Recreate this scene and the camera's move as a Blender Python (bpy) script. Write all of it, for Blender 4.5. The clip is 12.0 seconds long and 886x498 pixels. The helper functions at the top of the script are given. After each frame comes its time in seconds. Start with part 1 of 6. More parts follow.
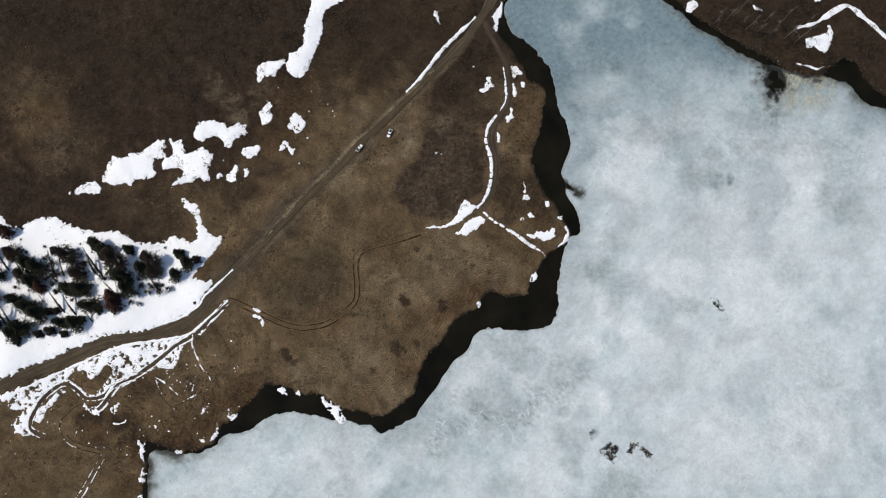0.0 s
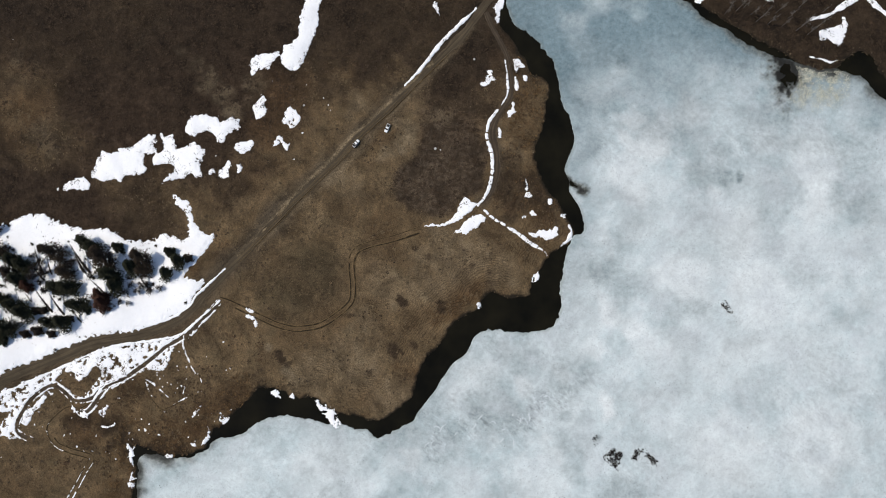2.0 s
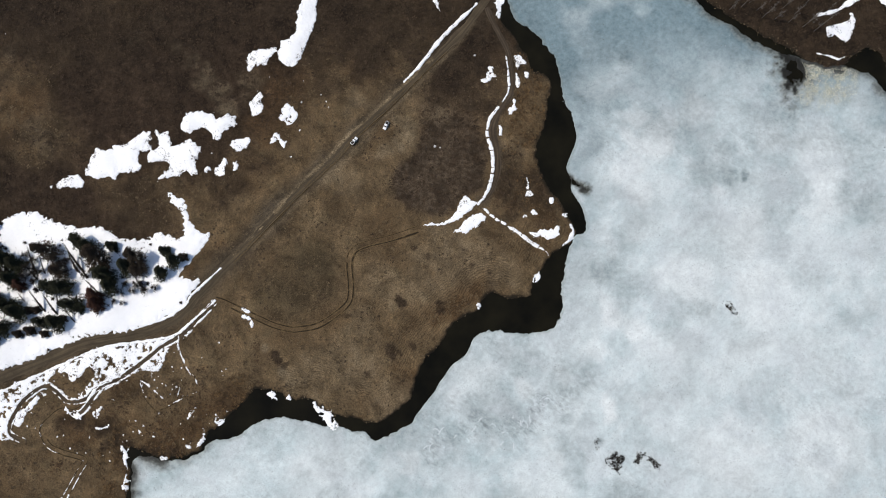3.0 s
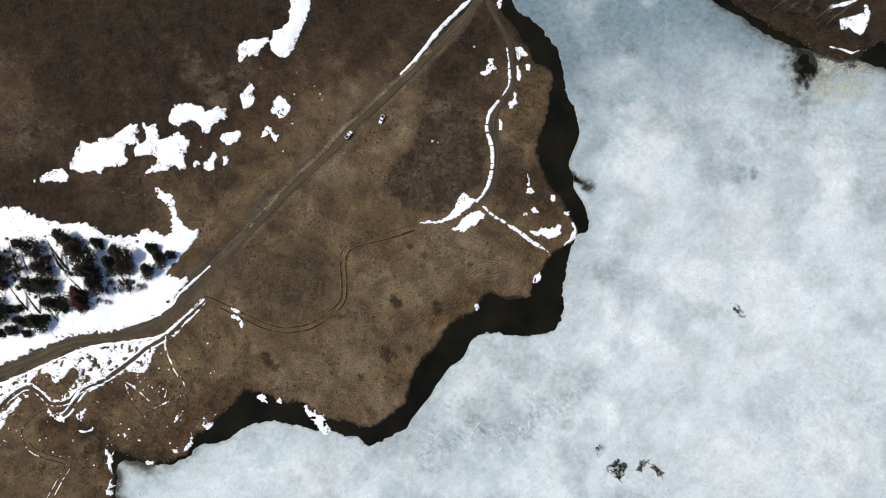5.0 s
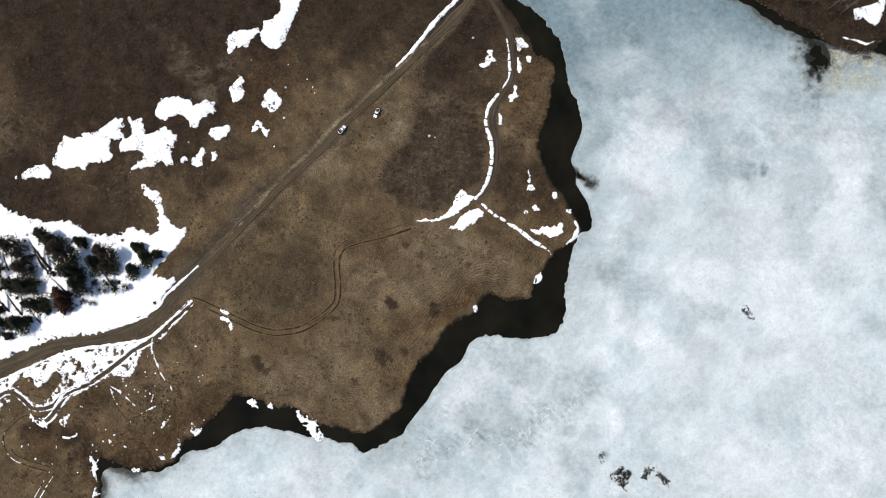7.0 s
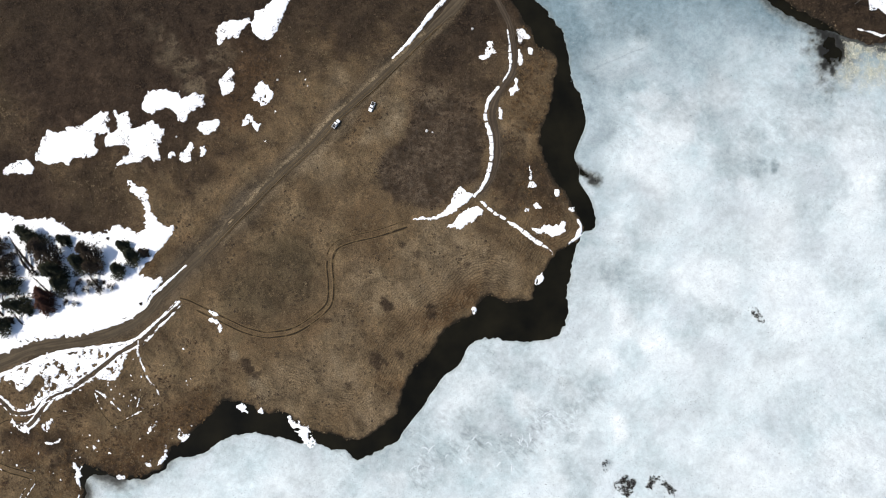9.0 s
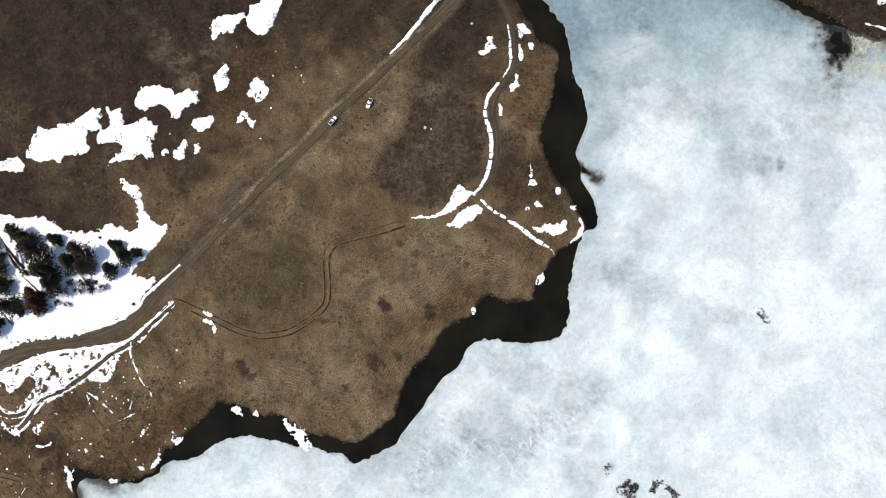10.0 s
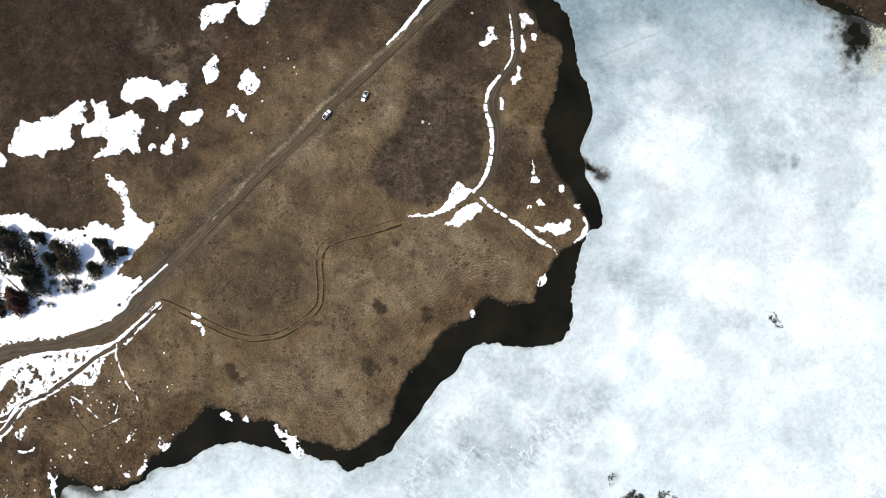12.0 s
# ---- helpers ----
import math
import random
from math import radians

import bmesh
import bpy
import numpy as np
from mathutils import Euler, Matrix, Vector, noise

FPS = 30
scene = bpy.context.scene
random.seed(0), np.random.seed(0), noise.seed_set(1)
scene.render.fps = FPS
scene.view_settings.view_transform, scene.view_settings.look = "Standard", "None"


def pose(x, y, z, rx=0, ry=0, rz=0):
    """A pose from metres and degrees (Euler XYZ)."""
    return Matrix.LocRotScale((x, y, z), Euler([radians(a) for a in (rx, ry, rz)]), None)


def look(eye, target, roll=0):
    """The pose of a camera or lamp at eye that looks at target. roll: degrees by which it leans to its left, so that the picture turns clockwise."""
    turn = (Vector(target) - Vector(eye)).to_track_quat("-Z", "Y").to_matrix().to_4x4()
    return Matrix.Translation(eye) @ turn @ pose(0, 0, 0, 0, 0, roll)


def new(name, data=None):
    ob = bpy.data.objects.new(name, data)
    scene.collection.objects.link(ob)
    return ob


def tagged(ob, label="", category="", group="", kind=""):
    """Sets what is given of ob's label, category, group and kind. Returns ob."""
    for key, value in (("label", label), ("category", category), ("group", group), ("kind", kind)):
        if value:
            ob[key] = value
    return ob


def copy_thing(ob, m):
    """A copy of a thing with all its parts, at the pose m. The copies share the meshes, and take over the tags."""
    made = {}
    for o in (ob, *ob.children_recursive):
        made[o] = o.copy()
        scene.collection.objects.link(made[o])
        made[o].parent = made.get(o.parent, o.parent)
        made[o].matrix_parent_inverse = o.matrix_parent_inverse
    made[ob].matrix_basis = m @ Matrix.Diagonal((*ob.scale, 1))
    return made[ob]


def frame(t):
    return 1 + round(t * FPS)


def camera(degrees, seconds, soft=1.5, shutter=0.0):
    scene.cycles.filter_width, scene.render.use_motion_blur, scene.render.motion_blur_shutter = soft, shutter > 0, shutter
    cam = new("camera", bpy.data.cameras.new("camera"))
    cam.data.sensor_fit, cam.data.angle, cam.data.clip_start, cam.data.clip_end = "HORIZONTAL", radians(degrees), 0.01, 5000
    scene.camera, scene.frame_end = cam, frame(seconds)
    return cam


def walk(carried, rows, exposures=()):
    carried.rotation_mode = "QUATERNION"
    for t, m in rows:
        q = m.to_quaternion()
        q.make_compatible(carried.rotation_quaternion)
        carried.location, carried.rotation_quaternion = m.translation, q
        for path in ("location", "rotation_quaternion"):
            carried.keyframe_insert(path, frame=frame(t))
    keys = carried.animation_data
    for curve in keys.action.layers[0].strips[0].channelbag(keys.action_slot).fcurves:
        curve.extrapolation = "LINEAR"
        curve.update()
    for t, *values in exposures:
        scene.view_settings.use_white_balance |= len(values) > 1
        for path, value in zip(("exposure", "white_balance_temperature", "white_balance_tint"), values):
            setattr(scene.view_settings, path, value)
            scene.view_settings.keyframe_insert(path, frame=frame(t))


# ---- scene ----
cam = camera(66.0, 12.0, soft=1.1)
PATH = [
    (0, 0.00, 0.00, 400.00, 4.940, 0.028, -0.000),
    (0.5, 1.04, 0.76, 396.84, 4.854, 0.151, 0.023),
    (1, 1.84, 1.32, 393.66, 4.793, 0.256, 0.071),
    (1.5, 2.58, 1.76, 390.65, 4.727, 0.339, 0.124),
    (2, 3.23, 2.41, 387.28, 4.659, 0.402, 0.206),
    (2.5, 3.77, 2.94, 384.02, 4.578, 0.463, 0.280),
    (3, 4.35, 3.75, 380.74, 4.497, 0.519, 0.342),
    (5, 6.09, 6.61, 367.28, 4.121, 0.549, 0.684),
    (5.5, 6.55, 7.22, 363.91, 4.026, 0.562, 0.699),
    (6, 6.78, 7.90, 360.32, 3.943, 0.562, 0.670),
    (6.5, 7.13, 8.61, 356.79, 3.859, 0.575, 0.670),
    (7, 7.78, 9.16, 353.42, 3.807, 0.621, 0.700),
    (9, 9.44, 10.73, 339.92, 3.645, 0.714, 0.832),
    (9.5, 9.88, 11.02, 336.42, 3.608, 0.745, 0.860),
    (10, 10.20, 11.32, 333.10, 3.562, 0.766, 0.838),
    (10.5, 10.55, 11.98, 329.50, 3.491, 0.797, 0.892),
    (11, 11.01, 12.75, 326.35, 3.384, 0.852, 0.969),
    (11.5, 11.98, 13.66, 323.06, 3.241, 0.976, 1.058),
    (12, 12.97, 14.79, 319.57, 3.090, 1.125, 1.077),
]
walk(cam, [(t, pose(x, y, z, rx, ry, rz)) for t, x, y, z, rx, ry, rz in PATH],
     exposures=[(0.0, -0.15), (2.5, -0.05), (5.5, 0.13), (7.0, 0.21), (9.5, 0.39), (12.0, 0.57)])

# ---- light: a clear spring sky, the sun in the west ----
SUN_ELEVATION, SUN_AZIMUTH = 53.0, 168.0
world = bpy.data.worlds.new("sky")
scene.world = world
world.use_nodes = True
sky = world.node_tree.nodes.new("ShaderNodeTexSky")
sky.sky_type = "NISHITA"
sky.sun_disc = False
sky.sun_elevation = radians(SUN_ELEVATION)
sky.sun_rotation = radians(90 - SUN_AZIMUTH)
world.node_tree.links.new(sky.outputs[0], world.node_tree.nodes["Background"].inputs[0])
world.node_tree.nodes["Background"].inputs[1].default_value = 0.12
sun_data = bpy.data.lights.new("sun", "SUN")
sun_data.energy, sun_data.angle, sun_data.color = 3.02, radians(0.6), (1.0, 0.935, 0.83)
sun = new("sun", sun_data)
az, el = radians(SUN_AZIMUTH), radians(SUN_ELEVATION)
sun.matrix_world = look((300 * math.cos(az) * math.cos(el), 300 * math.sin(az) * math.cos(el), 300 * math.sin(el)), (0, 0, 0))


# ---- materials ----
class Nodes:
    """A short hand for node trees."""

    def __init__(self, name):
        self.mat = bpy.data.materials.new(name)
        self.mat.use_nodes = True
        self.tree = self.mat.node_tree
        self.bsdf = self.tree.nodes["Principled BSDF"]
        self.where = self.tree.nodes.new("ShaderNodeNewGeometry").outputs["Position"]

    def link(self, a, b):
        self.tree.links.new(a, b)

    def noise(self, scale, detail=5.0, rough=0.6, stretch=None, turn=0.0, warp=0.0):
        n = self.tree.nodes.new("ShaderNodeTexNoise")
        n.inputs["Scale"].default_value, n.inputs["Detail"].default_value = scale, detail
        n.inputs["Roughness"].default_value, n.inputs["Distortion"].default_value = rough, warp
        source = self.where
        if stretch:
            turned = self.tree.nodes.new("ShaderNodeMapping")
            turned.inputs["Rotation"].default_value = (0, 0, radians(turn))
            self.link(source, turned.inputs["Vector"])
            m = self.tree.nodes.new("ShaderNodeMapping")
            m.inputs["Scale"].default_value = stretch
            self.link(turned.outputs[0], m.inputs["Vector"])
            source = m.outputs[0]
        self.link(source, n.inputs["Vector"])
        return n.outputs["Fac"]

    def attribute(self, name):
        a = self.tree.nodes.new("ShaderNodeAttribute")
        a.attribute_name = name
        return a.outputs["Fac"]

    def ramp(self, source, *stops):
        r = self.tree.nodes.new("ShaderNodeValToRGB")
        while len(r.color_ramp.elements) < len(stops):
            r.color_ramp.elements.new(0.5)
        for e, (at, value) in zip(r.color_ramp.elements, stops):
            e.position = at
            e.color = (*value, 1) if isinstance(value, tuple) else (value, value, value, 1)
        self.link(source, r.inputs[0])
        return r.outputs[0]

    def mix(self, amount, a, b, kind="MIX"):
        m = self.tree.nodes.new("ShaderNodeMix")
        m.data_type, m.blend_type = "RGBA", kind
        for value, slot in ((amount, m.inputs["Factor"]), (a, m.inputs[6]), (b, m.inputs[7])):
            if isinstance(value, tuple):
                slot.default_value = (*value, 1)
            elif isinstance(value, float):
                slot.default_value = value
            else:
                self.link(value, slot)
        return m.outputs[2]

    def maths(self, kind, a, b):
        m = self.tree.nodes.new("ShaderNodeMath")
        m.operation, m.use_clamp = kind, True
        for value, slot in ((a, m.inputs[0]), (b, m.inputs[1])):
            if isinstance(value, float):
                slot.default_value = value
            else:
                self.link(value, slot)
        return m.outputs[0]

    def random(self, island=False):
        if island:
            return self.tree.nodes.new("ShaderNodeNewGeometry").outputs["Random Per Island"]
        return self.tree.nodes.new("ShaderNodeObjectInfo").outputs["Random"]

    def bump(self, height, strength, distance):
        b = self.tree.nodes.new("ShaderNodeBump")
        b.inputs["Strength"].default_value, b.inputs["Distance"].default_value = strength, distance
        self.link(height, b.inputs["Height"])
        self.link(b.outputs[0], self.bsdf.inputs["Normal"])

    def done(self, colour, rough=0.9, metal=0.0, specular=0.3):
        for value, slot in ((colour, "Base Color"), (rough, "Roughness"), (metal, "Metallic"), (specular, "Specular IOR Level")):
            s = self.bsdf.inputs[slot]
            if isinstance(value, tuple):
                s.default_value = (*value, 1)
            elif isinstance(value, float):
                s.default_value = value
            else:
                self.link(value, s)
        return self.mat


def ground_material():
    n = Nodes("dry_meadow")
    coarse, mid, fine = n.noise(0.035, 6, 0.6, warp=0.4), n.noise(0.22, 6, 0.65), n.noise(1.6, 5, 0.7)
    straw = n.ramp(coarse, (0.3, (0.107, 0.070, 0.035)), (0.5, (0.142, 0.095, 0.049)), (0.68, (0.182, 0.127, 0.069)))
    straw = n.mix(n.ramp(mid, (0.35, 0.0), (0.65, 0.62)), straw, (0.084, 0.059, 0.034))
    straw = n.mix(n.ramp(n.noise(0.09, 4, 0.6), (0.52, 0.0), (0.68, 0.3)), straw, (0.110, 0.088, 0.048))
    heather = n.ramp(mid, (0.3, (0.023, 0.0145, 0.0088)), (0.55, (0.045, 0.0290, 0.0180)), (0.75, (0.080, 0.0535, 0.0335)))
    rust = n.ramp(mid, (0.3, (0.050, 0.027, 0.012)), (0.7, (0.112, 0.065, 0.029)))
    base = n.mix(n.attribute("heath"), straw, heather)
    bog = n.ramp(n.noise(0.3, 6, 0.7), (0.3, (0.042, 0.030, 0.019)), (0.5, (0.068, 0.049, 0.032)), (0.7, (0.108, 0.081, 0.056)))
    base = n.mix(n.attribute("bog"), base, bog)
    base = n.mix(n.attribute("moss"), base, n.ramp(n.noise(0.16, 6, 0.65), (0.3, (0.084, 0.062, 0.033)), (0.7, (0.122, 0.091, 0.050))))
    base = n.mix(n.attribute("rust"), base, rust)
    reed = n.ramp(n.noise(1.1, 4, 0.6, (1.0, 0.3, 1.0), -38), (0.3, (0.085, 0.056, 0.028)), (0.7, (0.185, 0.130, 0.070)))
    base = n.mix(n.attribute("reed"), base, reed)
    trodden = n.ramp(n.noise(0.5, 5, 0.6, (1.0, 0.12, 1.0), 47), (0.3, (0.046, 0.035, 0.023)), (0.7, (0.105, 0.080, 0.052)))
    base = n.mix(n.attribute("earth"), base, trodden)
    base = n.mix(n.attribute("pale"), base, n.ramp(mid, (0.3, (0.138, 0.104, 0.062)), (0.7, (0.232, 0.180, 0.114))))
    base = n.mix(n.attribute("dark"), base, n.ramp(mid, (0.3, (0.014, 0.0095, 0.006)), (0.7, (0.042, 0.029, 0.018))))
    bank = n.ramp(n.noise(0.8, 6, 0.7), (0.32, (0.105, 0.075, 0.042)), (0.5, (0.195, 0.145, 0.085)), (0.68, (0.300, 0.232, 0.145)))
    base = n.mix(n.maths("MULTIPLY", n.attribute("verge"), n.ramp(n.noise(0.25, 4, 0.65), (0.36, 0.45), (0.54, 1.0))), base, bank)
    base = n.mix(n.attribute("wet"), base, (0.018, 0.014, 0.009))
    furrow = n.tree.nodes.new("ShaderNodeMath")
    furrow.operation = "SINE"
    scaled = n.tree.nodes.new("ShaderNodeMath")
    scaled.operation = "MULTIPLY_ADD"
    n.link(n.attribute("inland"), scaled.inputs[0])
    scaled.inputs[1].default_value = 4.6
    n.link(n.ramp(n.noise(0.12, 3, 0.5), (0.3, 0.0), (0.7, 3.5)), scaled.inputs[2])
    n.link(scaled.outputs[0], furrow.inputs[0])
    lines = n.mix(n.attribute("rows"), (1.0, 1.0, 1.0), n.ramp(furrow.outputs[0], (0.0, 1.2), (0.5, 1.0), (1.0, 0.6)))
    base = n.mix(0.85, base, lines, "MULTIPLY")
    patches = n.ramp(n.noise(0.085, 5, 0.62, warp=0.6), (0.34, 0.5), (0.5, 0.95), (0.66, 1.38))
    base = n.mix(0.8, base, patches, "MULTIPLY")
    speck = n.ramp(fine, (0.30, 0.28), (0.5, 1.0), (0.70, 1.8))
    base = n.mix(0.8, base, speck, "MULTIPLY")
    n.bump(n.mix(0.55, mid, fine), 1.0, 0.9)
    return n.done(base, 0.95, specular=0.15)


def snow_material():
    n = Nodes("old_snow")
    dirt = n.ramp(n.noise(0.5, 6, 0.7), (0.45, (0.965, 0.965, 0.965)), (0.75, (0.92, 0.915, 0.91)))
    dirt = n.mix(n.ramp(n.noise(2.2, 6, 0.75), (0.60, 0.0), (0.74, 0.55)), dirt, (0.52, 0.49, 0.45))
    n.bump(n.noise(0.7, 7, 0.65), 0.35, 0.4)
    return n.done(dirt, 0.6, specular=0.3)


def ice_material():
    n = Nodes("rotten_lake_ice")
    big, mid = n.noise(0.02, 3, 0.5), n.noise(0.075, 5, 0.6)
    small, fine = n.noise(0.35, 5, 0.65), n.noise(1.7, 4, 0.65)
    base = n.ramp(mid, (0.34, (0.44, 0.525, 0.535)), (0.50, (0.575, 0.65, 0.66)), (0.62, (0.68, 0.745, 0.75)))
    base = n.mix(n.ramp(n.noise(0.13, 5, 0.6, warp=0.5), (0.45, 0.0), (0.65, 0.4)), base, (0.47, 0.565, 0.575))
    base = n.mix(n.ramp(big, (0.42, 0.0), (0.60, 0.65)), base, (0.69, 0.745, 0.745))
    base = n.mix(n.attribute("bright"), base, (0.83, 0.86, 0.85))
    base = n.mix(n.attribute("grey"), base, n.ramp(small, (0.35, (0.22, 0.268, 0.275)), (0.65, (0.42, 0.48, 0.485))))
    base = n.mix(n.ramp(n.noise(0.045, 4, 0.55, warp=0.5), (0.50, 0.0), (0.68, 0.55)), base, (0.585, 0.625, 0.64))
    # blue-grey of melting ice, and lens vignetting painted into the far ice
    base = n.mix(n.attribute("melt_and_vignette"), base, n.ramp(small, (0.35, (0.170, 0.243, 0.270)), (0.65, (0.232, 0.310, 0.338))))
    streak = n.noise(0.3, 5, 0.65, (1.0, 0.35, 1.0), 40, 0.4)
    base = n.mix(0.2, base, n.ramp(streak, (0.35, 0.78), (0.5, 1.0), (0.66, 1.14)), "MULTIPLY")
    base = n.mix(0.7, base, n.ramp(n.noise(0.028, 7, 0.62, warp=0.7), (0.36, 0.78), (0.5, 0.98), (0.62, 1.08)), "MULTIPLY")
    base = n.mix(0.38, base, n.ramp(n.noise(0.13, 6, 0.58, warp=0.4), (0.34, 0.80), (0.5, 0.98), (0.64, 1.07)), "MULTIPLY")
    base = n.mix(0.22, base, n.ramp(small, (0.36, 0.76), (0.5, 1.0), (0.64, 1.12)), "MULTIPLY")
    base = n.mix(0.42, base, n.ramp(fine, (0.35, 0.78), (0.5, 1.0), (0.68, 1.15)), "MULTIPLY")
    crumpled = n.ramp(n.noise(0.42, 6, 0.7, (1.0, 0.42, 1.0), -52, 0.8), (0.36, 0.60), (0.5, 0.97), (0.58, 1.05), (0.66, 1.32))
    base = n.mix(n.attribute("ridged"), base, n.mix(1.0, base, crumpled, "MULTIPLY"))
    flecks = n.maths("MULTIPLY", n.ramp(n.noise(1.5, 5, 0.75), (0.59, 0.0), (0.67, 0.95)), n.ramp(n.noise(0.06, 5, 0.65), (0.38, 0.04), (0.56, 1.0)))
    base = n.mix(flecks, base, (0.20, 0.225, 0.235))
    base = n.mix(0.3, base, n.ramp(n.noise(0.5, 6, 0.72, warp=0.3), (0.37, 0.80), (0.5, 1.0), (0.62, 1.12)), "MULTIPLY")
    base = n.mix(1.0, base, (0.940, 0.938, 0.926), "MULTIPLY")
    base = n.mix(n.attribute("slush"), base, n.ramp(small, (0.35, (0.05, 0.052, 0.045)), (0.7, (0.24, 0.25, 0.22))))
    base = n.mix(n.ramp(n.attribute("slush"), (0.72, 0.0), (1.0, 0.95)), base, (0.012, 0.011, 0.009))
    n.bump(n.mix(0.6, small, fine), 0.4, 0.3)
    return n.done(base, 0.6, specular=0.2)


def water_material():
    n = Nodes("dark_lake_water")
    shade = n.ramp(n.noise(0.05, 4, 0.6), (0.35, (0.0045, 0.0042, 0.0024)), (0.7, (0.012, 0.0104, 0.0054)))
    n.bump(n.noise(1.2, 3, 0.5), 0.05, 0.05)
    return n.done(shade, 0.06, specular=0.1)


def road_material(name, low, high, worn):
    """Packed earth whose streaks run along the road."""
    n = Nodes(name)
    mid, fine = n.noise(0.12, 5, 0.6), n.noise(1.8, 5, 0.7)
    lane = n.tree.nodes.new("ShaderNodeCombineXYZ")
    n.link(n.attribute("lane"), lane.inputs[0])
    n.link(n.attribute("along"), lane.inputs[1])
    streak = n.tree.nodes.new("ShaderNodeTexNoise")
    streak.inputs["Scale"].default_value, streak.inputs["Detail"].default_value = 1.0, 4.0
    n.link(lane.outputs[0], streak.inputs["Vector"])
    base = n.ramp(mid, (0.3, low), (0.7, high))
    base = n.mix(0.8, base, n.ramp(streak.outputs["Fac"], (0.3, 0.55), (0.5, 1.0), (0.7, 1.4)), "MULTIPLY")
    base = n.mix(0.6, base, n.ramp(fine, (0.3, 0.6), (0.7, 1.35)), "MULTIPLY")
    base = n.mix(n.attribute("tread"), base, worn)
    n.bump(fine, 0.6, 0.15)
    return n.done(base, 0.92, specular=0.2)


def plain(name, low, high, scale=2.0, rough=0.9, bump=0.0, metal=0.0, specular=0.3, vary=False):
    n = Nodes(name)
    base = n.ramp(n.random(True) if vary else n.noise(scale, 5, 0.65), (0.3 if not vary else 0.0, low), (0.7 if not vary else 1.0, high))
    if bump:
        n.bump(n.noise(scale * 2, 4, 0.6), 0.6, bump)
    return n.done(base, rough, metal, specular)


GROUND, SNOW, ICE, WATER, GRAVEL = ground_material(), snow_material(), ice_material(), water_material(), road_material("packed_gravel_and_mud", (0.062, 0.047, 0.029), (0.098, 0.074, 0.046), (0.048, 0.036, 0.023))
TRODDEN = road_material("trodden_mud", (0.050, 0.036, 0.023), (0.092, 0.068, 0.045), (0.030, 0.022, 0.015))
MUD = plain("wet_mud", (0.030, 0.022, 0.015), (0.058, 0.044, 0.030), 0.8, 0.85, 0.1)
SOIL = plain("turned_soil", (0.045, 0.032, 0.021), (0.090, 0.068, 0.045), 1.2, 0.95, 0.1)
DEBRIS = plain("black_reed_mat", (0.006, 0.005, 0.005), (0.030, 0.025, 0.021), 1.2, 0.9, 0.2)
GRASS = plain("dry_grass", (0.042, 0.028, 0.015), (0.176, 0.126, 0.068), vary=True)
REED = plain("bleached_reed", (0.120, 0.085, 0.042), (0.270, 0.205, 0.120), vary=True)
TWIG = plain("heather_twig", (0.019, 0.0113, 0.006), (0.072, 0.0455, 0.025), vary=True)
BARK = plain("grey_brown_bark", (0.040, 0.030, 0.024), (0.095, 0.075, 0.060), 3.0, 0.95, 0.03)
BIRCH = plain("pale_birch_bark", (0.085, 0.072, 0.060), (0.20, 0.18, 0.155), 2.0, 0.9, 0.02)
NEEDLE = plain("pine_needles", (0.009, 0.010, 0.005), (0.036, 0.036, 0.016), vary=True)
NEEDLE_RUST = plain("rusty_needles", (0.030, 0.012, 0.007), (0.085, 0.036, 0.020), vary=True)
NEEDLE_BROWN = plain("wintered_needles", (0.017, 0.012, 0.007), (0.056, 0.038, 0.023), vary=True)


# ---- plan arithmetic ----
def lattice(ix, iy, seed):
    n = (ix * 374761393 + iy * 668265263 + seed * 1442695041) & 0xFFFFFFFF
    n = ((n ^ (n >> 13)) * 1274126177) & 0xFFFFFFFF
    return ((n ^ (n >> 16)) & 0xFFFF) / 65535.0


def value_noise(x, y, seed):
    ix, iy = np.floor(x).astype(np.int64), np.floor(y).astype(np.int64)
    u, v = x - ix, y - iy
    u, v = u * u * (3 - 2 * u), v * v * (3 - 2 * v)
    a, b = lattice(ix, iy, seed), lattice(ix + 1, iy, seed)
    c, d = lattice(ix, iy + 1, seed), lattice(ix + 1, iy + 1, seed)
    return (a * (1 - u) + b * u) * (1 - v) + (c * (1 - u) + d * u) * v


def fbm(x, y, size, octaves=4, seed=1, keep=0.55):
    """Cloudy noise of about -1 to 1 whose largest lumps are size metres wide."""
    total, gain, norm = 0.0, 1.0, 0.0
    for k in range(octaves):
        total = total + gain * (2 * value_noise(x / size, y / size, seed + k) - 1)
        norm += gain
        size, gain = size / 2.03, gain * keep
    return total / norm * 1.6


def step(a, b, v):
    v = np.clip((v - a) / (b - a), 0, 1)
    return v * v * (3 - 2 * v)


def rounded(points, n=3, closed=True):
    """A smooth line through the points of a plan."""
    p = np.array(points, float)
    if closed:
        p = np.vstack([p[-1], p, p[0], p[1]])
    else:
        p = np.vstack([2 * p[0] - p[1], p, 2 * p[-1] - p[-2]])
    a, b, c, d = p[:-3], p[1:-2], p[2:-1], p[3:]
    out = []
    for u in np.arange(n) / n:
        out.append(0.5 * (2 * b + (c - a) * u + (2 * a - 5 * b + 4 * c - d) * u**2 + (3 * b - a - 3 * c + d) * u**3))
    out = np.stack(out, 1).reshape(-1, 2)
    return out if closed else np.vstack([out, p[-2]])


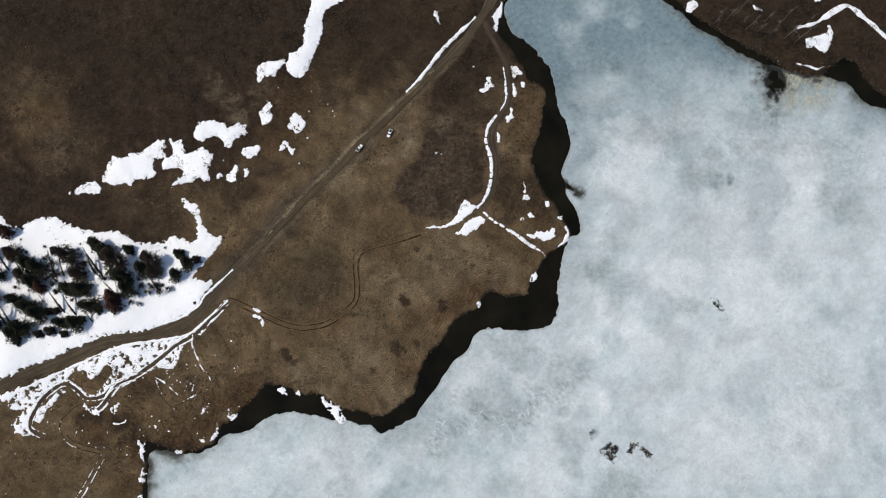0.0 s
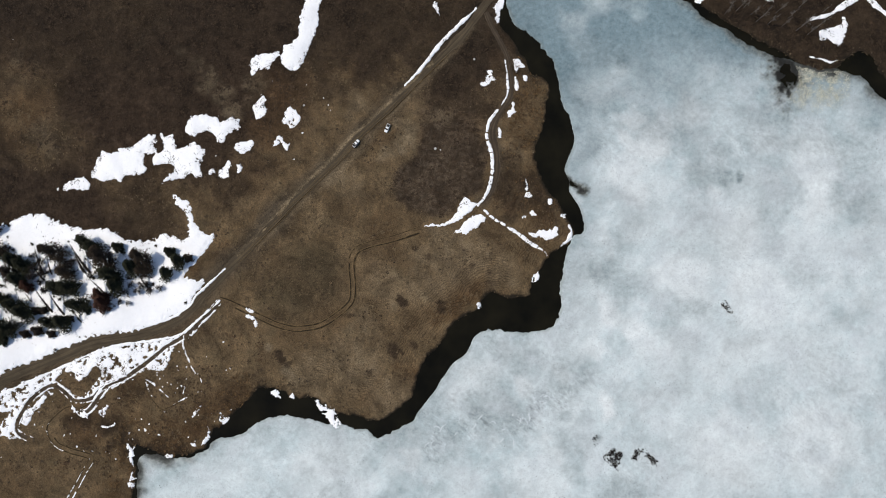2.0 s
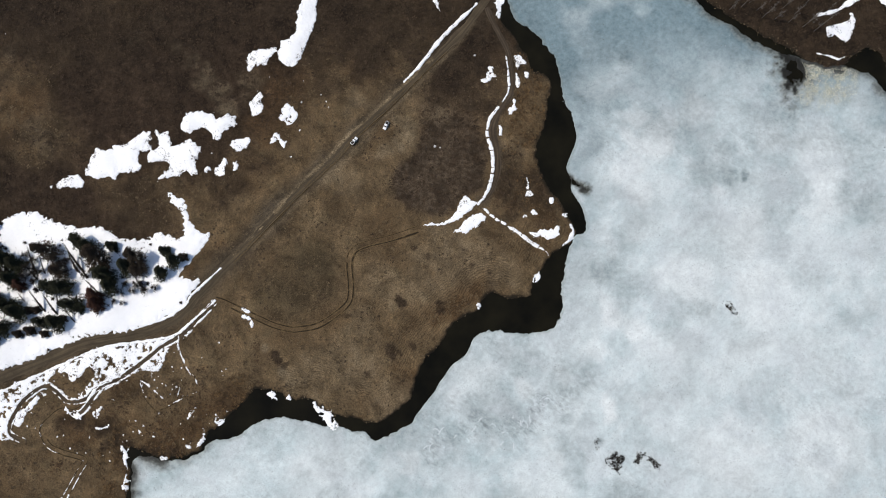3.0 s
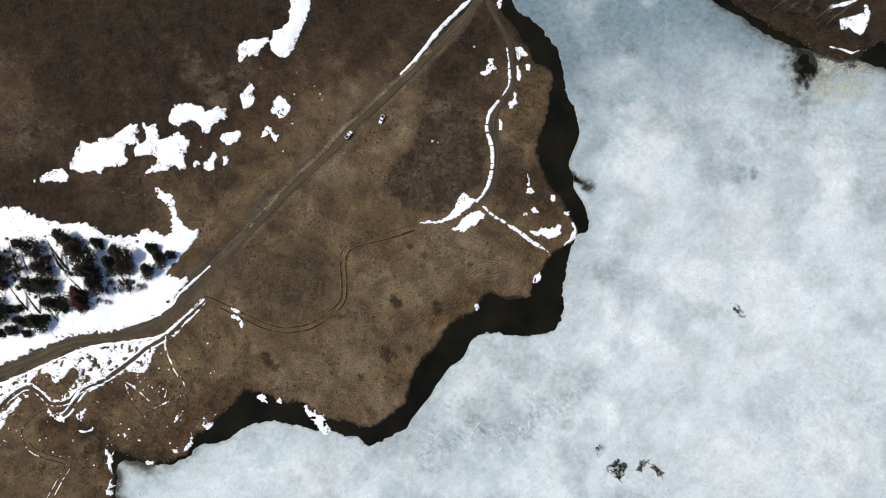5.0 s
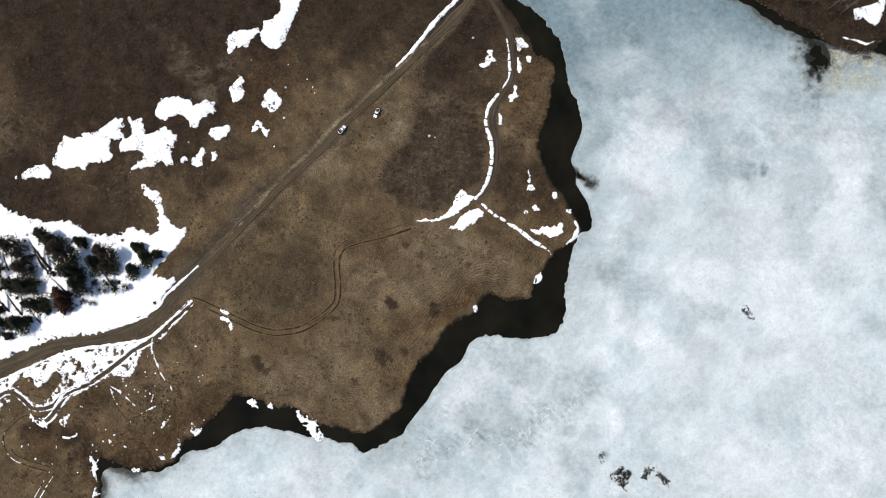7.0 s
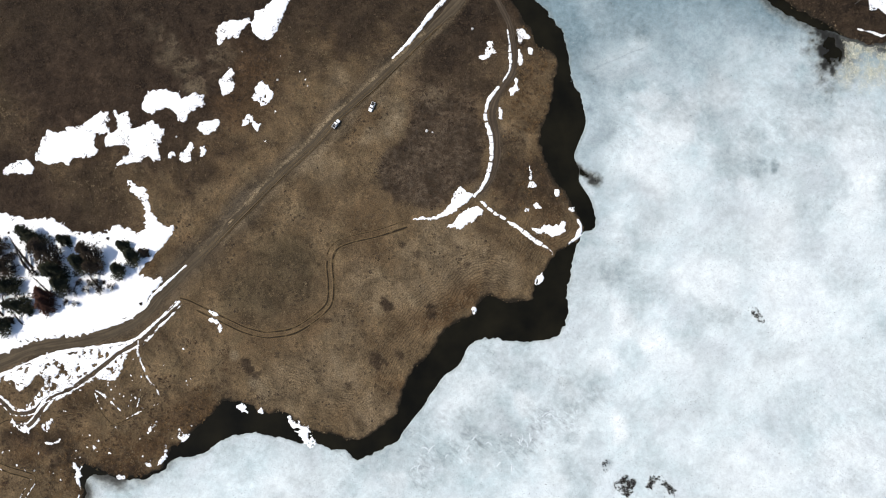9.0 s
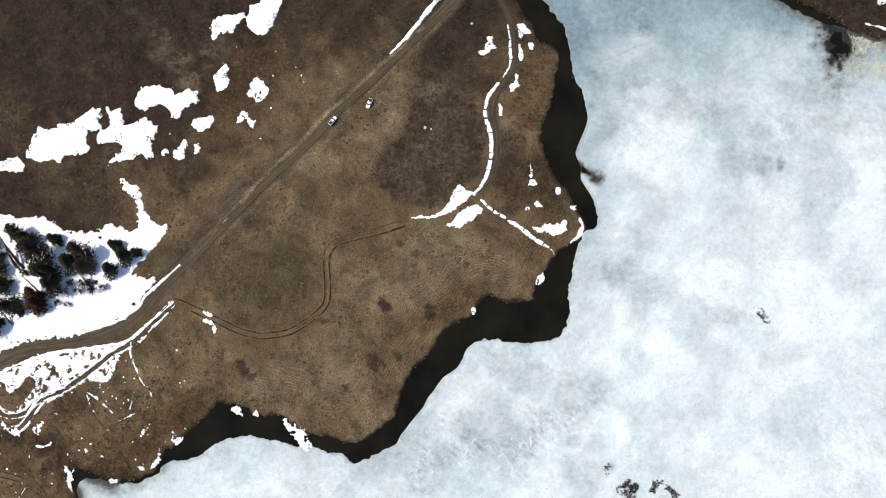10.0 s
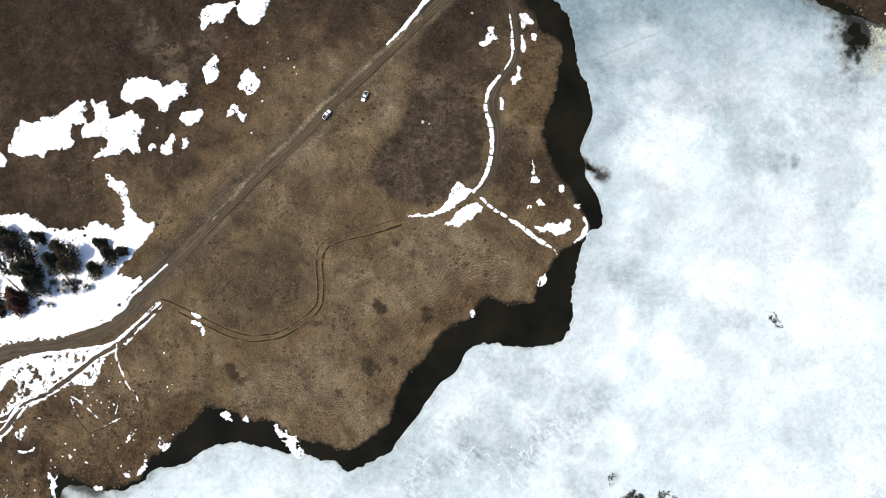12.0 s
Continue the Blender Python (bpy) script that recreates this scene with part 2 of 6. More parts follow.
def inside(x, y, line):
    """The distance to a closed line, positive inside it."""
    best, odd = np.full(x.shape, 1e9), np.zeros(x.shape, bool)
    for (ax, ay), (bx, by) in zip(line, np.roll(line, -1, 0)):
        dx, dy = bx - ax, by - ay
        u = np.clip(((x - ax) * dx + (y - ay) * dy) / (dx * dx + dy * dy + 1e-9), 0, 1)
        np.minimum(best, (x - ax - u * dx) ** 2 + (y - ay - u * dy) ** 2, out=best)
        if dy:
            odd ^= ((ay > y) != (by > y)) & (x < ax + (y - ay) * dx / dy)
    return np.where(odd, 1, -1) * np.sqrt(best)


def along(x, y, line):
    """The distance to an open line, the metres gone along it, and the side (positive to its left)."""
    best, gone, side, run_ = np.full(x.shape, 1e9), np.zeros(x.shape), np.zeros(x.shape), 0.0
    for (ax, ay), (bx, by) in zip(line[:-1], line[1:]):
        dx, dy = bx - ax, by - ay
        size = math.hypot(dx, dy) + 1e-9
        u = np.clip(((x - ax) * dx + (y - ay) * dy) / size**2, 0, 1)
        d = (x - ax - u * dx) ** 2 + (y - ay - u * dy) ** 2
        near = d < best
        best, gone = np.where(near, d, best), np.where(near, run_ + u * size, gone)
        side = np.where(near, np.sign(dx * (y - ay) - dy * (x - ax)), side)
        run_ += size
    return np.sqrt(best), gone, side


SHORE_NORTH = [(75, 255.1), (60.9, 240.6), (45.1, 215.2), (39, 197.3), (36.9, 186.6), (34.1, 179.5), (32.6, 168.1), (37.7, 160), (42.1, 153), (43.4, 148.4),
    (47.8, 144.9), (50.1, 137.3), (57.2, 134.1), (61.2, 130.3), (60.5, 123.3), (58.4, 118.2), (59.3, 112.3), (57.5, 104.4), (54.4, 98.5), (53.7, 92.4),
    (52.9, 87.2), (53.9, 82.1), (57.1, 73.6), (61.4, 66.8), (65.4, 62.4), (68.7, 57.7), (70.9, 52.3), (73.8, 47.6), (74.4, 42.3), (71.7, 37.6), (67.7, 34.9)]
SHORE_POINT = [(62.3, 31.6), (58.9, 27.6), (56.5, 23.2), (54.2, 18.9), (51.5, 15), (49.8, 10), (47.4, 7.7), (39.8, 6.7), (33.2, 7.7), (28.3, 9.3),
    (24.9, 8.4), (22.3, 5.1), (19.9, 0.1), (15.6, -2.2), (10, -4.8), (5.7, -8.7), (3.4, -13), (0.1, -17.9), (-3.1, -21.8), (-7.4, -26), (-10.7, -29.9),
    (-13, -34.8), (-14.3, -40), (-15.6, -45.5), (-18.5, -50.3), (-22.4, -54.2), (-27.6, -58.3), (-30.8, -60.9), (-37.3, -61.9), (-45.5, -60.3),
    (-53.6, -58.7), (-60.2, -57.4)]
SHORE_SOUTH = [(-64.1, -54.8), (-68.4, -52.9), (-71.7, -50.3), (-77.3, -49.7), (-83.2, -48.7), (-88.1, -46.1), (-93, -44.5), (-97, -44.5), (-101.2, -43.9),
    (-105.4, -46.5), (-107.6, -49.7), (-110.8, -53.5), (-115, -57.4), (-118.8, -61.6), (-122.9, -65.4), (-127.7, -66.7), (-128.9, -71.1), (-130.8, -75),
    (-133.9, -77.8), (-137.8, -79.1), (-140.3, -81.6), (-145.8, -82), (-153.9, -81.6), (-158.8, -80.1), (-163.8, -78.8), (-167.7, -77.8), (-171.6, -76.9),
    (-174.1, -80.7), (-172, -84.8), (-169.8, -91.8), (-170.5, -98.1), (-171.2, -104.4), (-172.9, -110.7), (-177.6, -123.2), (-189.5, -160.3),
    (-177.7, -294.1), (185.3, -406.3)]
SHORE_EAST = [(553.4, -350.7), (700, 14.9), (541.2, 71.9), (410.5, 109.5), (343.5, 116.4), (292.5, 112.9), (265.6, 126.1), (259.7, 130.3), (254.9, 135.5),
    (251.8, 140.7), (247, 147), (242, 149.5), (236.8, 147.7), (233.2, 144.2), (229.7, 140.7), (225.5, 139), (219.4, 138.3), (212.6, 140), (207.6, 141.4),
    (204.3, 143.5), (201, 147), (197.7, 149.5), (192.7, 151.9), (187.7, 154.7), (182.7, 156.5), (177.7, 160), (172.7, 163.5), (167.7, 166), (162.6, 168.8),
    (156, 174.1), (150.9, 177.7), (146.6, 181.6), (142.6, 186.5), (137.7, 195.5), (126.2, 215.2), (102.7, 247.8)]
ICE_NORTH = [(74.8, 236.9), (55.5, 218.8), (44.9, 200.8), (39, 186.6), (36.5, 181.6), (38.2, 174.5), (40.5, 168.8), (42.9, 164.6), (48, 161.8), (51.4, 158.3),
    (56.4, 154.7), (58.1, 151.2), (60.4, 147.7), (63.8, 142.5), (65.7, 137.3), (67, 130.3), (67.9, 125.1), (68.5, 119.9), (71.2, 114.7), (73.5, 108.8),
    (75.7, 99.9), (75.2, 94.1), (72.4, 87.2), (70, 80.4), (71.3, 76), (72.5, 71.9), (72.5, 67.5), (74.8, 63.5), (78, 58.4), (79.9, 53.3), (80.9, 48.3),
    (80.4, 44.3), (77.1, 42.3)]
ICE_WEST = [(74.1, 41.3), (72.7, 37.6), (71.3, 34.6), (69.9, 29.9), (68.8, 23.2), (68.1, 18.3), (67, 13.3), (66.9, 8.3), (67.2, 1.8), (66.5, -2.2),
    (64.4, -6.5), (61.7, -9.7), (58.4, -11.4), (52.8, -12.3), (47.9, -13), (43.9, -13.3), (39.6, -12.3), (34.7, -11.7), (27.5, -11.4), (24.2, -12.4),
    (19.9, -14.6), (16.9, -17.9), (15.6, -21.2), (13.3, -25.1), (10, -27.7), (6.7, -29.9), (4.1, -33.2), (1.8, -36.8), (-0.8, -40), (-3.1, -44.5),
    (-6.4, -48.7), (-9, -51.9), (-11.3, -55.1), (-13.9, -58.3), (-16.1, -62.5)]
ICE_SOUTH = [(-20.4, -64.1), (-24.3, -67), (-29.1, -68.9), (-34, -71.1), (-36.6, -71.5), (-39.9, -68.6), (-42.2, -67), (-47, -67), (-50.3, -65.7),
    (-55.2, -63.8), (-58.5, -63.1), (-63.4, -63.5), (-67.6, -62.5), (-71.5, -61.9), (-75.8, -61.5), (-79.7, -60.6), (-84.6, -59.6), (-88.8, -59.3),
    (-92.7, -60.6), (-96.6, -60.9), (-100.8, -62.5), (-105, -64.8), (-108.2, -67.9), (-112, -70.2), (-116.9, -71.5), (-122.4, -72.1), (-126.6, -73.4),
    (-128.8, -75.9), (-131.9, -79.1), (-137.1, -81), (-142.5, -83.2), (-153.9, -82.3), (-162, -81.3), (-167.5, -82.3), (-169.3, -87), (-169.1, -93.4),
    (-169.5, -108.2), (-175, -123.2), (-186.3, -160.3), (-169, -279.6), (185.9, -392.6)]
ICE_EAST = [(549.2, -336.6), (682.5, 8.3), (540.4, 65.1), (409.9, 102.6), (343, 109.5), (292.2, 106.7), (265.2, 118.8), (259.2, 120.5), (254.2, 122.3),
    (249.3, 126.8), (246.2, 132), (241.3, 135.5), (234.6, 137.2), (227.9, 139.3), (219.5, 140.7), (211, 142.1), (206.7, 142.8), (201, 145.3), (192.5, 146.7),
    (185.8, 149.8), (177.5, 154), (172.5, 157.5), (167.5, 161.8), (160.8, 165.3), (155.7, 167.1), (150.8, 171.6), (145.8, 177.7), (139.1, 182.3),
    (132.4, 187.3), (125.8, 200.8), (105.9, 233.3)]
ROAD = [(54.4, 280.9), (45.2, 229.7), (34.6, 199.1), (27.6, 183), (20.9, 172.6), (13.0, 161.2), (4.0, 151.2), (-8.2, 138.6), (-17.0, 129.4), (-26.5, 119.4),
    (-37.4, 108.8), (-46.8, 100.0), (-54.7, 91.7), (-63.3, 82.3), (-73.4, 72.2), (-84.9, 60.2), (-95.8, 48.4), (-106.2, 37.7), (-114.5, 29.6), (-121, 23.3), (-127.4, 16),
    (-133.8, 8.4), (-139.6, 1.4), (-146.6, -4.8), (-156.3, -10.4), (-169.3, -15), (-185.7, -17.9), (-198.7, -20.5), (-211.6, -25.7), (-224.5, -31.3),
    (-237.4, -36.8), (-256.5, -45.2), (-288.4, -58.4), (-352.1, -79.1), (-479.6, -101.3)]
SIDE_TRACK = [(25.1, 173.1), (28.5, 164.6), (32.6, 156.5), (36.6, 148.4), (38.9, 139), (39.5, 128.6), (38.1, 121.6), (34, 114.7), (29.9, 106.8), (28.8, 99.2),
    (31.1, 88.9), (31, 79.4), (29.3, 70.2), (25.9, 64.5), (21.9, 60.1)]
RUTS_MEADOW = [(-125.8, 4.7), (-120.4, 3.1), (-112.1, -0.9), (-102.1, -5.5), (-93.8, -9.1), (-83.8, -11.7), (-77.9, -11.4), (-69, -9.7), (-60.9, -4.8),
    (-53.7, 0.8), (-50.8, 5.1), (-50.5, 13.3), (-51.3, 21.6), (-51, 27.6), (-48.1, 32.6), (-40.8, 36.2), (-31.5, 38.6), (-23.2, 40.9), (-13.2, 44.3)]
RUTS_BOTTOM = [(-231.9, -141.8), (-220, -123.2), (-207.9, -108.2), (-201.9, -98.1), (-197.4, -89.3), (-194.7, -84.2), (-196.7, -82), (-202.6, -80.4),
    (-207.6, -79.1), (-214.2, -76.6), (-218.3, -71.8), (-219.5, -66.4), (-214.9, -61.2), (-208.6, -56.7), (-202, -57.4), (-195.7, -54.2)]
PATH_LOOP = [(-227.3, -74), (-235.6, -70.2), (-237.1, -66.4), (-236.1, -61.6), (-231.6, -52.9), (-223.8, -45.8), (-218, -43.6), (-212.3, -46.5),
    (-207.2, -51), (-202.3, -51.9), (-195.8, -50.3), (-191.1, -45.5), (-183.1, -41.3), (-173.4, -38.7), (-166.8, -40), (-160.1, -43.9), (-153.4, -49.7)]
PATH_SLOPE = [(-206.9, -57.4), (-199.7, -58.4), (-195.6, -55.1), (-191.9, -49.4), (-187.9, -44.5), (-179.9, -40.6), (-171.2, -34.8), (-162.3, -27.7),
    (-155.3, -21.8), (-147.9, -17.3), (-142.4, -14), (-136, -7.4), (-130.2, -1.5), (-125.8, 3.7)]
STRIP_UPPER = [(35.9, 144.9), (36.9, 139), (37.5, 132), (37.8, 126.8), (36.7, 122.3), (33.7, 117.1)]
STRIP_MID = [(31.6, 114.4), (28.2, 110.2), (26.1, 106.1), (25.4, 98.5), (27.4, 92.4), (28.4, 87.2), (28.7, 82.1), (28, 75.3), (26.6, 69.2), (23.9, 63.5), (20.2, 59.1)]
STRIP_LOWER = [(20.2, 60.1), (24.5, 55.7), (29.2, 51.3), (33.8, 48.6), (38.5, 45.6), (45.1, 41.3), (51.7, 36.6), (56.7, 33.6), (59, 31.6), (59.9, 29.2)]
STRIP_TIP = [(72.2, 47.6), (73.5, 44.9), (73.1, 42.3), (71, 38.9), (67.7, 36.2)]
STRIP_RIDGE = [(214.6, 169.2), (224.3, 171.3), (231.4, 175.5), (238.4, 180.1), (244.4, 182.6), (248.7, 180.5), (253.6, 175.9), (260.2, 170.2), (267.6, 162.4), (278, 153)]
STRIP_BANK = [(212.9, 146.3), (219.7, 144.9), (224.7, 143.2), (228.8, 144.6)]
STRIP_VERGE_W = [(-123.6, 22.3), (-127.5, 18.3), (-133.9, 11.7), (-138.7, 6.7), (-141.9, 1.8), (-146.7, -1.9), (-153.2, -5.8), (-159.7, -8.1), (-166.2, -10.4)]
STRIP_VERGE_E = [(-125.8, 4.1), (-130.3, -0.5), (-135.1, -4.8), (-139.9, -9.1), (-145.4, -13.7), (-151.2, -16.3), (-159.4, -17.9), (-169.2, -19.2),
    (-182.3, -21.2), (-195.3, -25.1), (-208.1, -30.9), (-221, -36.8), (-237, -44.2), (-249.8, -49.7), (-268.9, -56.8)]


LAKE = rounded(SHORE_NORTH + SHORE_POINT + SHORE_SOUTH + SHORE_EAST)
FLOE = rounded(ICE_NORTH + ICE_WEST + ICE_SOUTH + ICE_EAST)
ROAD_LINE = rounded(ROAD, 4, False)
TRACK_LINE = rounded(SIDE_TRACK, 4, False)
HEATH = rounded([(-13.5, 103.0), (-14.5, 95.0), (-16.9, 88.0), (-29.2, 75.9), (-28.3, 65.6), (-18.5, 55.3), (-6.8, 51.8), (3.5, 53.4), (12.1, 62.0),
    (21.0, 66.5), (25.0, 78.1), (27.0, 91.5), (24.6, 101.9), (27.5, 113.9), (33.0, 121.5), (35.5, 132.0), (33.0, 146.0), (23.5, 164.0), (8.0, 146.0), (-8.0, 130.0), (-14.0, 119.0)])
MOSS = rounded([(-91.3, 21.0), (-102.6, 11.0), (-98.2, 0.6), (-80.7, -5.5), (-61.8, 6.1), (-56.7, 19.7), (-62.5, 33.8), (-80.9, 37.7)])
BANK_LINE = rounded([(-6.0, 142.0), (-19.9, 129.3), (-28.7, 120.9), (-38.9, 110.2), (-47.6, 102.6), (-54.8, 95.8), (-63.4, 86.0), (-73.5, 75.4), (-85.0, 63.4), (-96.3, 49.2),
    (-107.7, 38.0), (-116.8, 29.3)], 3, False)
BANK_EAST = rounded([(17.2, 163.6), (9.4, 151.5), (0.1, 142.5), (-12.0, 130.5), (-25.3, 116.9), (-44.0, 95.0), (-62.0, 75.5), (-84.0, 55.0), (-104.7, 33.5)], 3, False)


def shore(x, y):
    """Metres into the lake (minus: inland), with a nibbled edge."""
    return inside(x, y, LAKE) + 0.9 * fbm(x, y, 6.0, 4, 11) + 0.45 * fbm(x, y, 2.1, 1, 15)


def height(x, y, into=None):
    into = shore(x, y) if into is None else into
    inland = np.maximum(-into, 0)
    land = 0.45 * step(0, 2.2, inland) + 0.5 * step(2, 70, inland)
    land = land + 0.25 * fbm(x, y, 30.0, 3, 21) * step(4, 20, inland)
    hilly = step(40, 130, y - 0.9 * x) * step(15, 60, inland) * (1 - 0.8 * step(-30, 10, x))
    land = land + hilly * (1.3 * fbm(x + 0.7 * y, 0.45 * (y - x), 34.0, 3, 25) + 0.9) + 0.35 * fbm(x, y, 17.0, 3, 27) * step(8, 30, inland)
    far = np.maximum(np.hypot(x, y * 1.2) - 330, 0)
    land = land + far**1.25 * 0.018 * (1 + 0.5 * fbm(x, y, 700.0, 3, 33)) * step(0, 150, inland)
    return np.where(into > 0, -1.4 * step(0, 6, into), land)


def sheet(name, x, y, z, keep, attributes=()):
    """A mesh over a grid of points; only the cells that are kept."""
    rows, cols = z.shape
    number = np.arange(rows * cols).reshape(rows, cols)
    cell = keep[:-1, :-1] | keep[1:, :-1] | keep[:-1, 1:] | keep[1:, 1:]
    quads = np.stack([number[:-1, :-1], number[:-1, 1:], number[1:, 1:], number[1:, :-1]], -1)[cell]
    used, quads = np.unique(quads, return_inverse=True)
    quads = quads.reshape(-1, 4)
    points = np.stack([x, y, z], -1).reshape(-1, 3)[used]
    me = bpy.data.meshes.new(name)
    me.vertices.add(len(points))
    me.vertices.foreach_set("co", points.ravel())
    me.loops.add(quads.size)
    me.loops.foreach_set("vertex_index", quads.ravel().astype(np.int32))
    me.polygons.add(len(quads))
    me.polygons.foreach_set("loop_start", np.arange(0, quads.size, 4, dtype=np.int32))
    me.polygons.foreach_set("use_smooth", np.ones(len(quads), bool))
    for key, values in attributes:
        me.attributes.new(key, "FLOAT", "POINT").data.foreach_set("value", values.ravel()[used].astype(np.float32))
    me.update(calc_edges=True)
    me.validate()
    return me


def graded(a, b, fine, out, grow):
    """Coordinates that are fine from a to b and grow coarser out to both sides."""
    mid = np.arange(a, b + fine, fine)
    tail, size = [], fine
    while sum(tail) < out:
        size *= grow
        tail.append(size)
    tail = np.cumsum(tail)
    return np.concatenate([(mid[0] - tail)[::-1], mid, mid[-1] + tail])


# ---- ground ----
gx, gy = np.meshgrid(graded(-285, 285, 0.9, 3200, 1.13), graded(-130, 205, 0.9, 3200, 1.13))
into = shore(gx, gy)
road_gap, road_run, road_side = along(gx, gy, ROAD_LINE)
track_gap = along(gx, gy, TRACK_LINE)[0]
inland = np.maximum(-into, 0)
rut_gap = np.minimum(along(gx, gy, rounded(RUTS_MEADOW, 2, False))[0], along(gx, gy, rounded(RUTS_BOTTOM, 2, False))[0])
rough = (0.12 + 0.88 * step(2.2, 4.5, rut_gap)) * step(3.5, 9, road_gap) * step(2.5, 6, track_gap) * step(0.5, 3, inland)
gz = height(gx, gy, into) + rough * (0.10 * fbm(gx, gy, 5.0, 3, 41) + 0.07 * fbm(gx, gy, 1.9, 1, 45))
gz -= 0.12 * (1 - step(2.6, 5.5, road_gap)) * (into < 0)
upland = step(8, 60, road_gap * np.where(road_side > 0, -1, 1))
cloud = fbm(gx, gy, 60.0, 4, 51)
heath_in = inside(gx, gy, HEATH)
bog = (0.9 - 0.35 * step(95, 125, gy)) * step(-2 - 9 * step(90, 120, gy), 4 + 9 * step(90, 120, gy), heath_in + 2.5 * fbm(gx, gy, 10.0, 4, 52))
moss = 0.8 * step(-7, 7, inside(gx, gy, MOSS) + 3 * fbm(gx, gy, 18.0, 3, 50))
bank_west, bank_gone, _ = along(gx, gy, BANK_LINE)
bank_east = along(gx, gy, BANK_EAST)[0]
verge = np.exp(-((bank_west / 1.25) ** 2)) + 0.45 * np.exp(-(((bank_east + 0.6 * fbm(gx, gy, 9.0, 3, 48)) / 1.4) ** 2))
gz += 0.35 * np.exp(-((bank_west / 1.3) ** 2)) * (0.7 + 0.6 * fbm(gx, gy, 6.0, 3, 47))
heath = np.maximum(0.3 * bog, np.maximum(upland, step(150, 170, gx) * step(60, 90, gy)) * step(-0.9, 0.15, cloud + 0.1))
def blots(x, y, spots):
    """How far places lie in soft ragged spots (x, y, radius, strength)."""
    total = np.zeros(x.shape)
    wx_, wy_ = x + 5 * fbm(x, y, 14.0, 3, 81), y + 5 * fbm(x, y, 14.0, 3, 84)
    for sx, sy, sr, amount in spots:
        lean = min(1.0, sr / 9)
        d = np.hypot(x * (1 - lean) + wx_ * lean - sx, y * (1 - lean) + wy_ * lean - sy)
        total = np.maximum(total, amount * (1 - step(0.35 * sr, 1.25 * sr, d)))
    return total


DARK_SPOTS_POINT = [(36.3, 71.9, 11.3, 0.75), (48.8, 73.6, 8.0, 0.55), (58.5, 50.0, 10.0, 0.35), (40.5, 85.5, 5.3, 0.6), (51.7, 34.9, 6.7, 0.3),
    (-54.9, 48.3, 10.0, 0.25), (-133.4, -4.8, 10.0, 0.3), (-119.1, -50.3, 8.0, 0.4)]
DARK_SPOTS_FAR = [(176.0, 170.0, 9.0, 1.0), (192.0, 164.0, 9.0, 1.0), (207.0, 157.0, 8.0, 1.0), (183.3, 173.1, 12.0, 0.9), (205.3, 167.0, 12.0, 0.9), (161.3, 181.2, 8.7, 0.8), (224.0, 165.3, 6.7, 0.4), (194.0, 183.0, 10.0, 0.6)]
# dark northern heath, deepened to paint in the lens vignette along the view's top
DARK_SPOTS_NORTH = [(-42, 140, 15.0, 0.85), (-20, 146, 13.0, 0.85), (-60, 152, 15.0, 0.7), (8, 140, 12.0, 0.8),
    (6.7, 133.7, 16.0, 0.95), (18.7, 149.4, 12.0, 0.95), (0.7, 122.0, 11.0, 0.6), (-42.4, 148.9, 18.0, 0.8), (-27.3, 160.0, 16.0, 0.85), (-66.4, 127.0, 10.0, 0.5), (15.9, 119.0, 9.0, 0.5),
    (12.1, 154.8, 13.3, 1), (1.8, 137.3, 11.7, 0.81), (22.3, 140.7, 10.0, 0.94), (-15.2, 165.3, 20.0, 0.81), (-35.6, 147.8, 13.3, 0.68),
    (-1.6, 175.9, 16.7, 0.81), (25.5, 116.4, 6.7, 0.68)]
DARK_SPOTS_WIDE = [(-185.4, -64.8, 8.7, 0.6), (-206.7, -62.5, 7.3, 0.5), (-69.6, 144.3, 13.3, 0.6), (-63.2, 175.9, 20.0, 0.6), (-118.7, 65.2, 10.0, 0.6),
    (-104.0, 80.4, 7.3, 0.6), (-89.1, 92.4, 5.3, 0.5), (-182.8, 165.4, 16.7, 0.4), (-225.3, 123.4, 16.7, 0.35), (-154.8, 144.3, 10.0, 0.4),
    (-131.8, 176.0, 16.7, 0.5), (-248.2, 172.4, 20.0, 0.4), (-165.0, 48.3, 13.3, 0.4), (37.0, 66.8, 6.7, 0.55), (47.0, 65.1, 4.7, 0.4),
    (32.1, 87.2, 4.7, 0.5), (-44.8, 34.9, 4.7, 0.3), (28.9, 107.8, 3.3, 0.5), (-107.8, 29.9, 8.0, 0.3)]
RUST_SPOTS = [(46.5, 127.5, 7.0, 0.75), (48.5, 113.0, 7.0, 0.7), (-89.7, 126.8, 20.0, 0.6), (-99.4, 102.7, 15.0, 0.5), (47.6, 119.9, 9.3, 0.8),
    (44.3, 133.8, 6.7, 0.7), (-196.8, -64.8, 15.0, 0.7), (-150.9, -74.3, 13.3, 0.8), (-157.2, -79.7, 6.7, 0.9), (-124.6, 34.9, 8.3, 0.5),
    (-140.9, 24.9, 6.7, 0.6), (-49.1, 137.3, 10.0, 0.3), (31.6, 11.7, 5.3, 0.6), (-27.6, -55.1, 8.3, 0.4)]
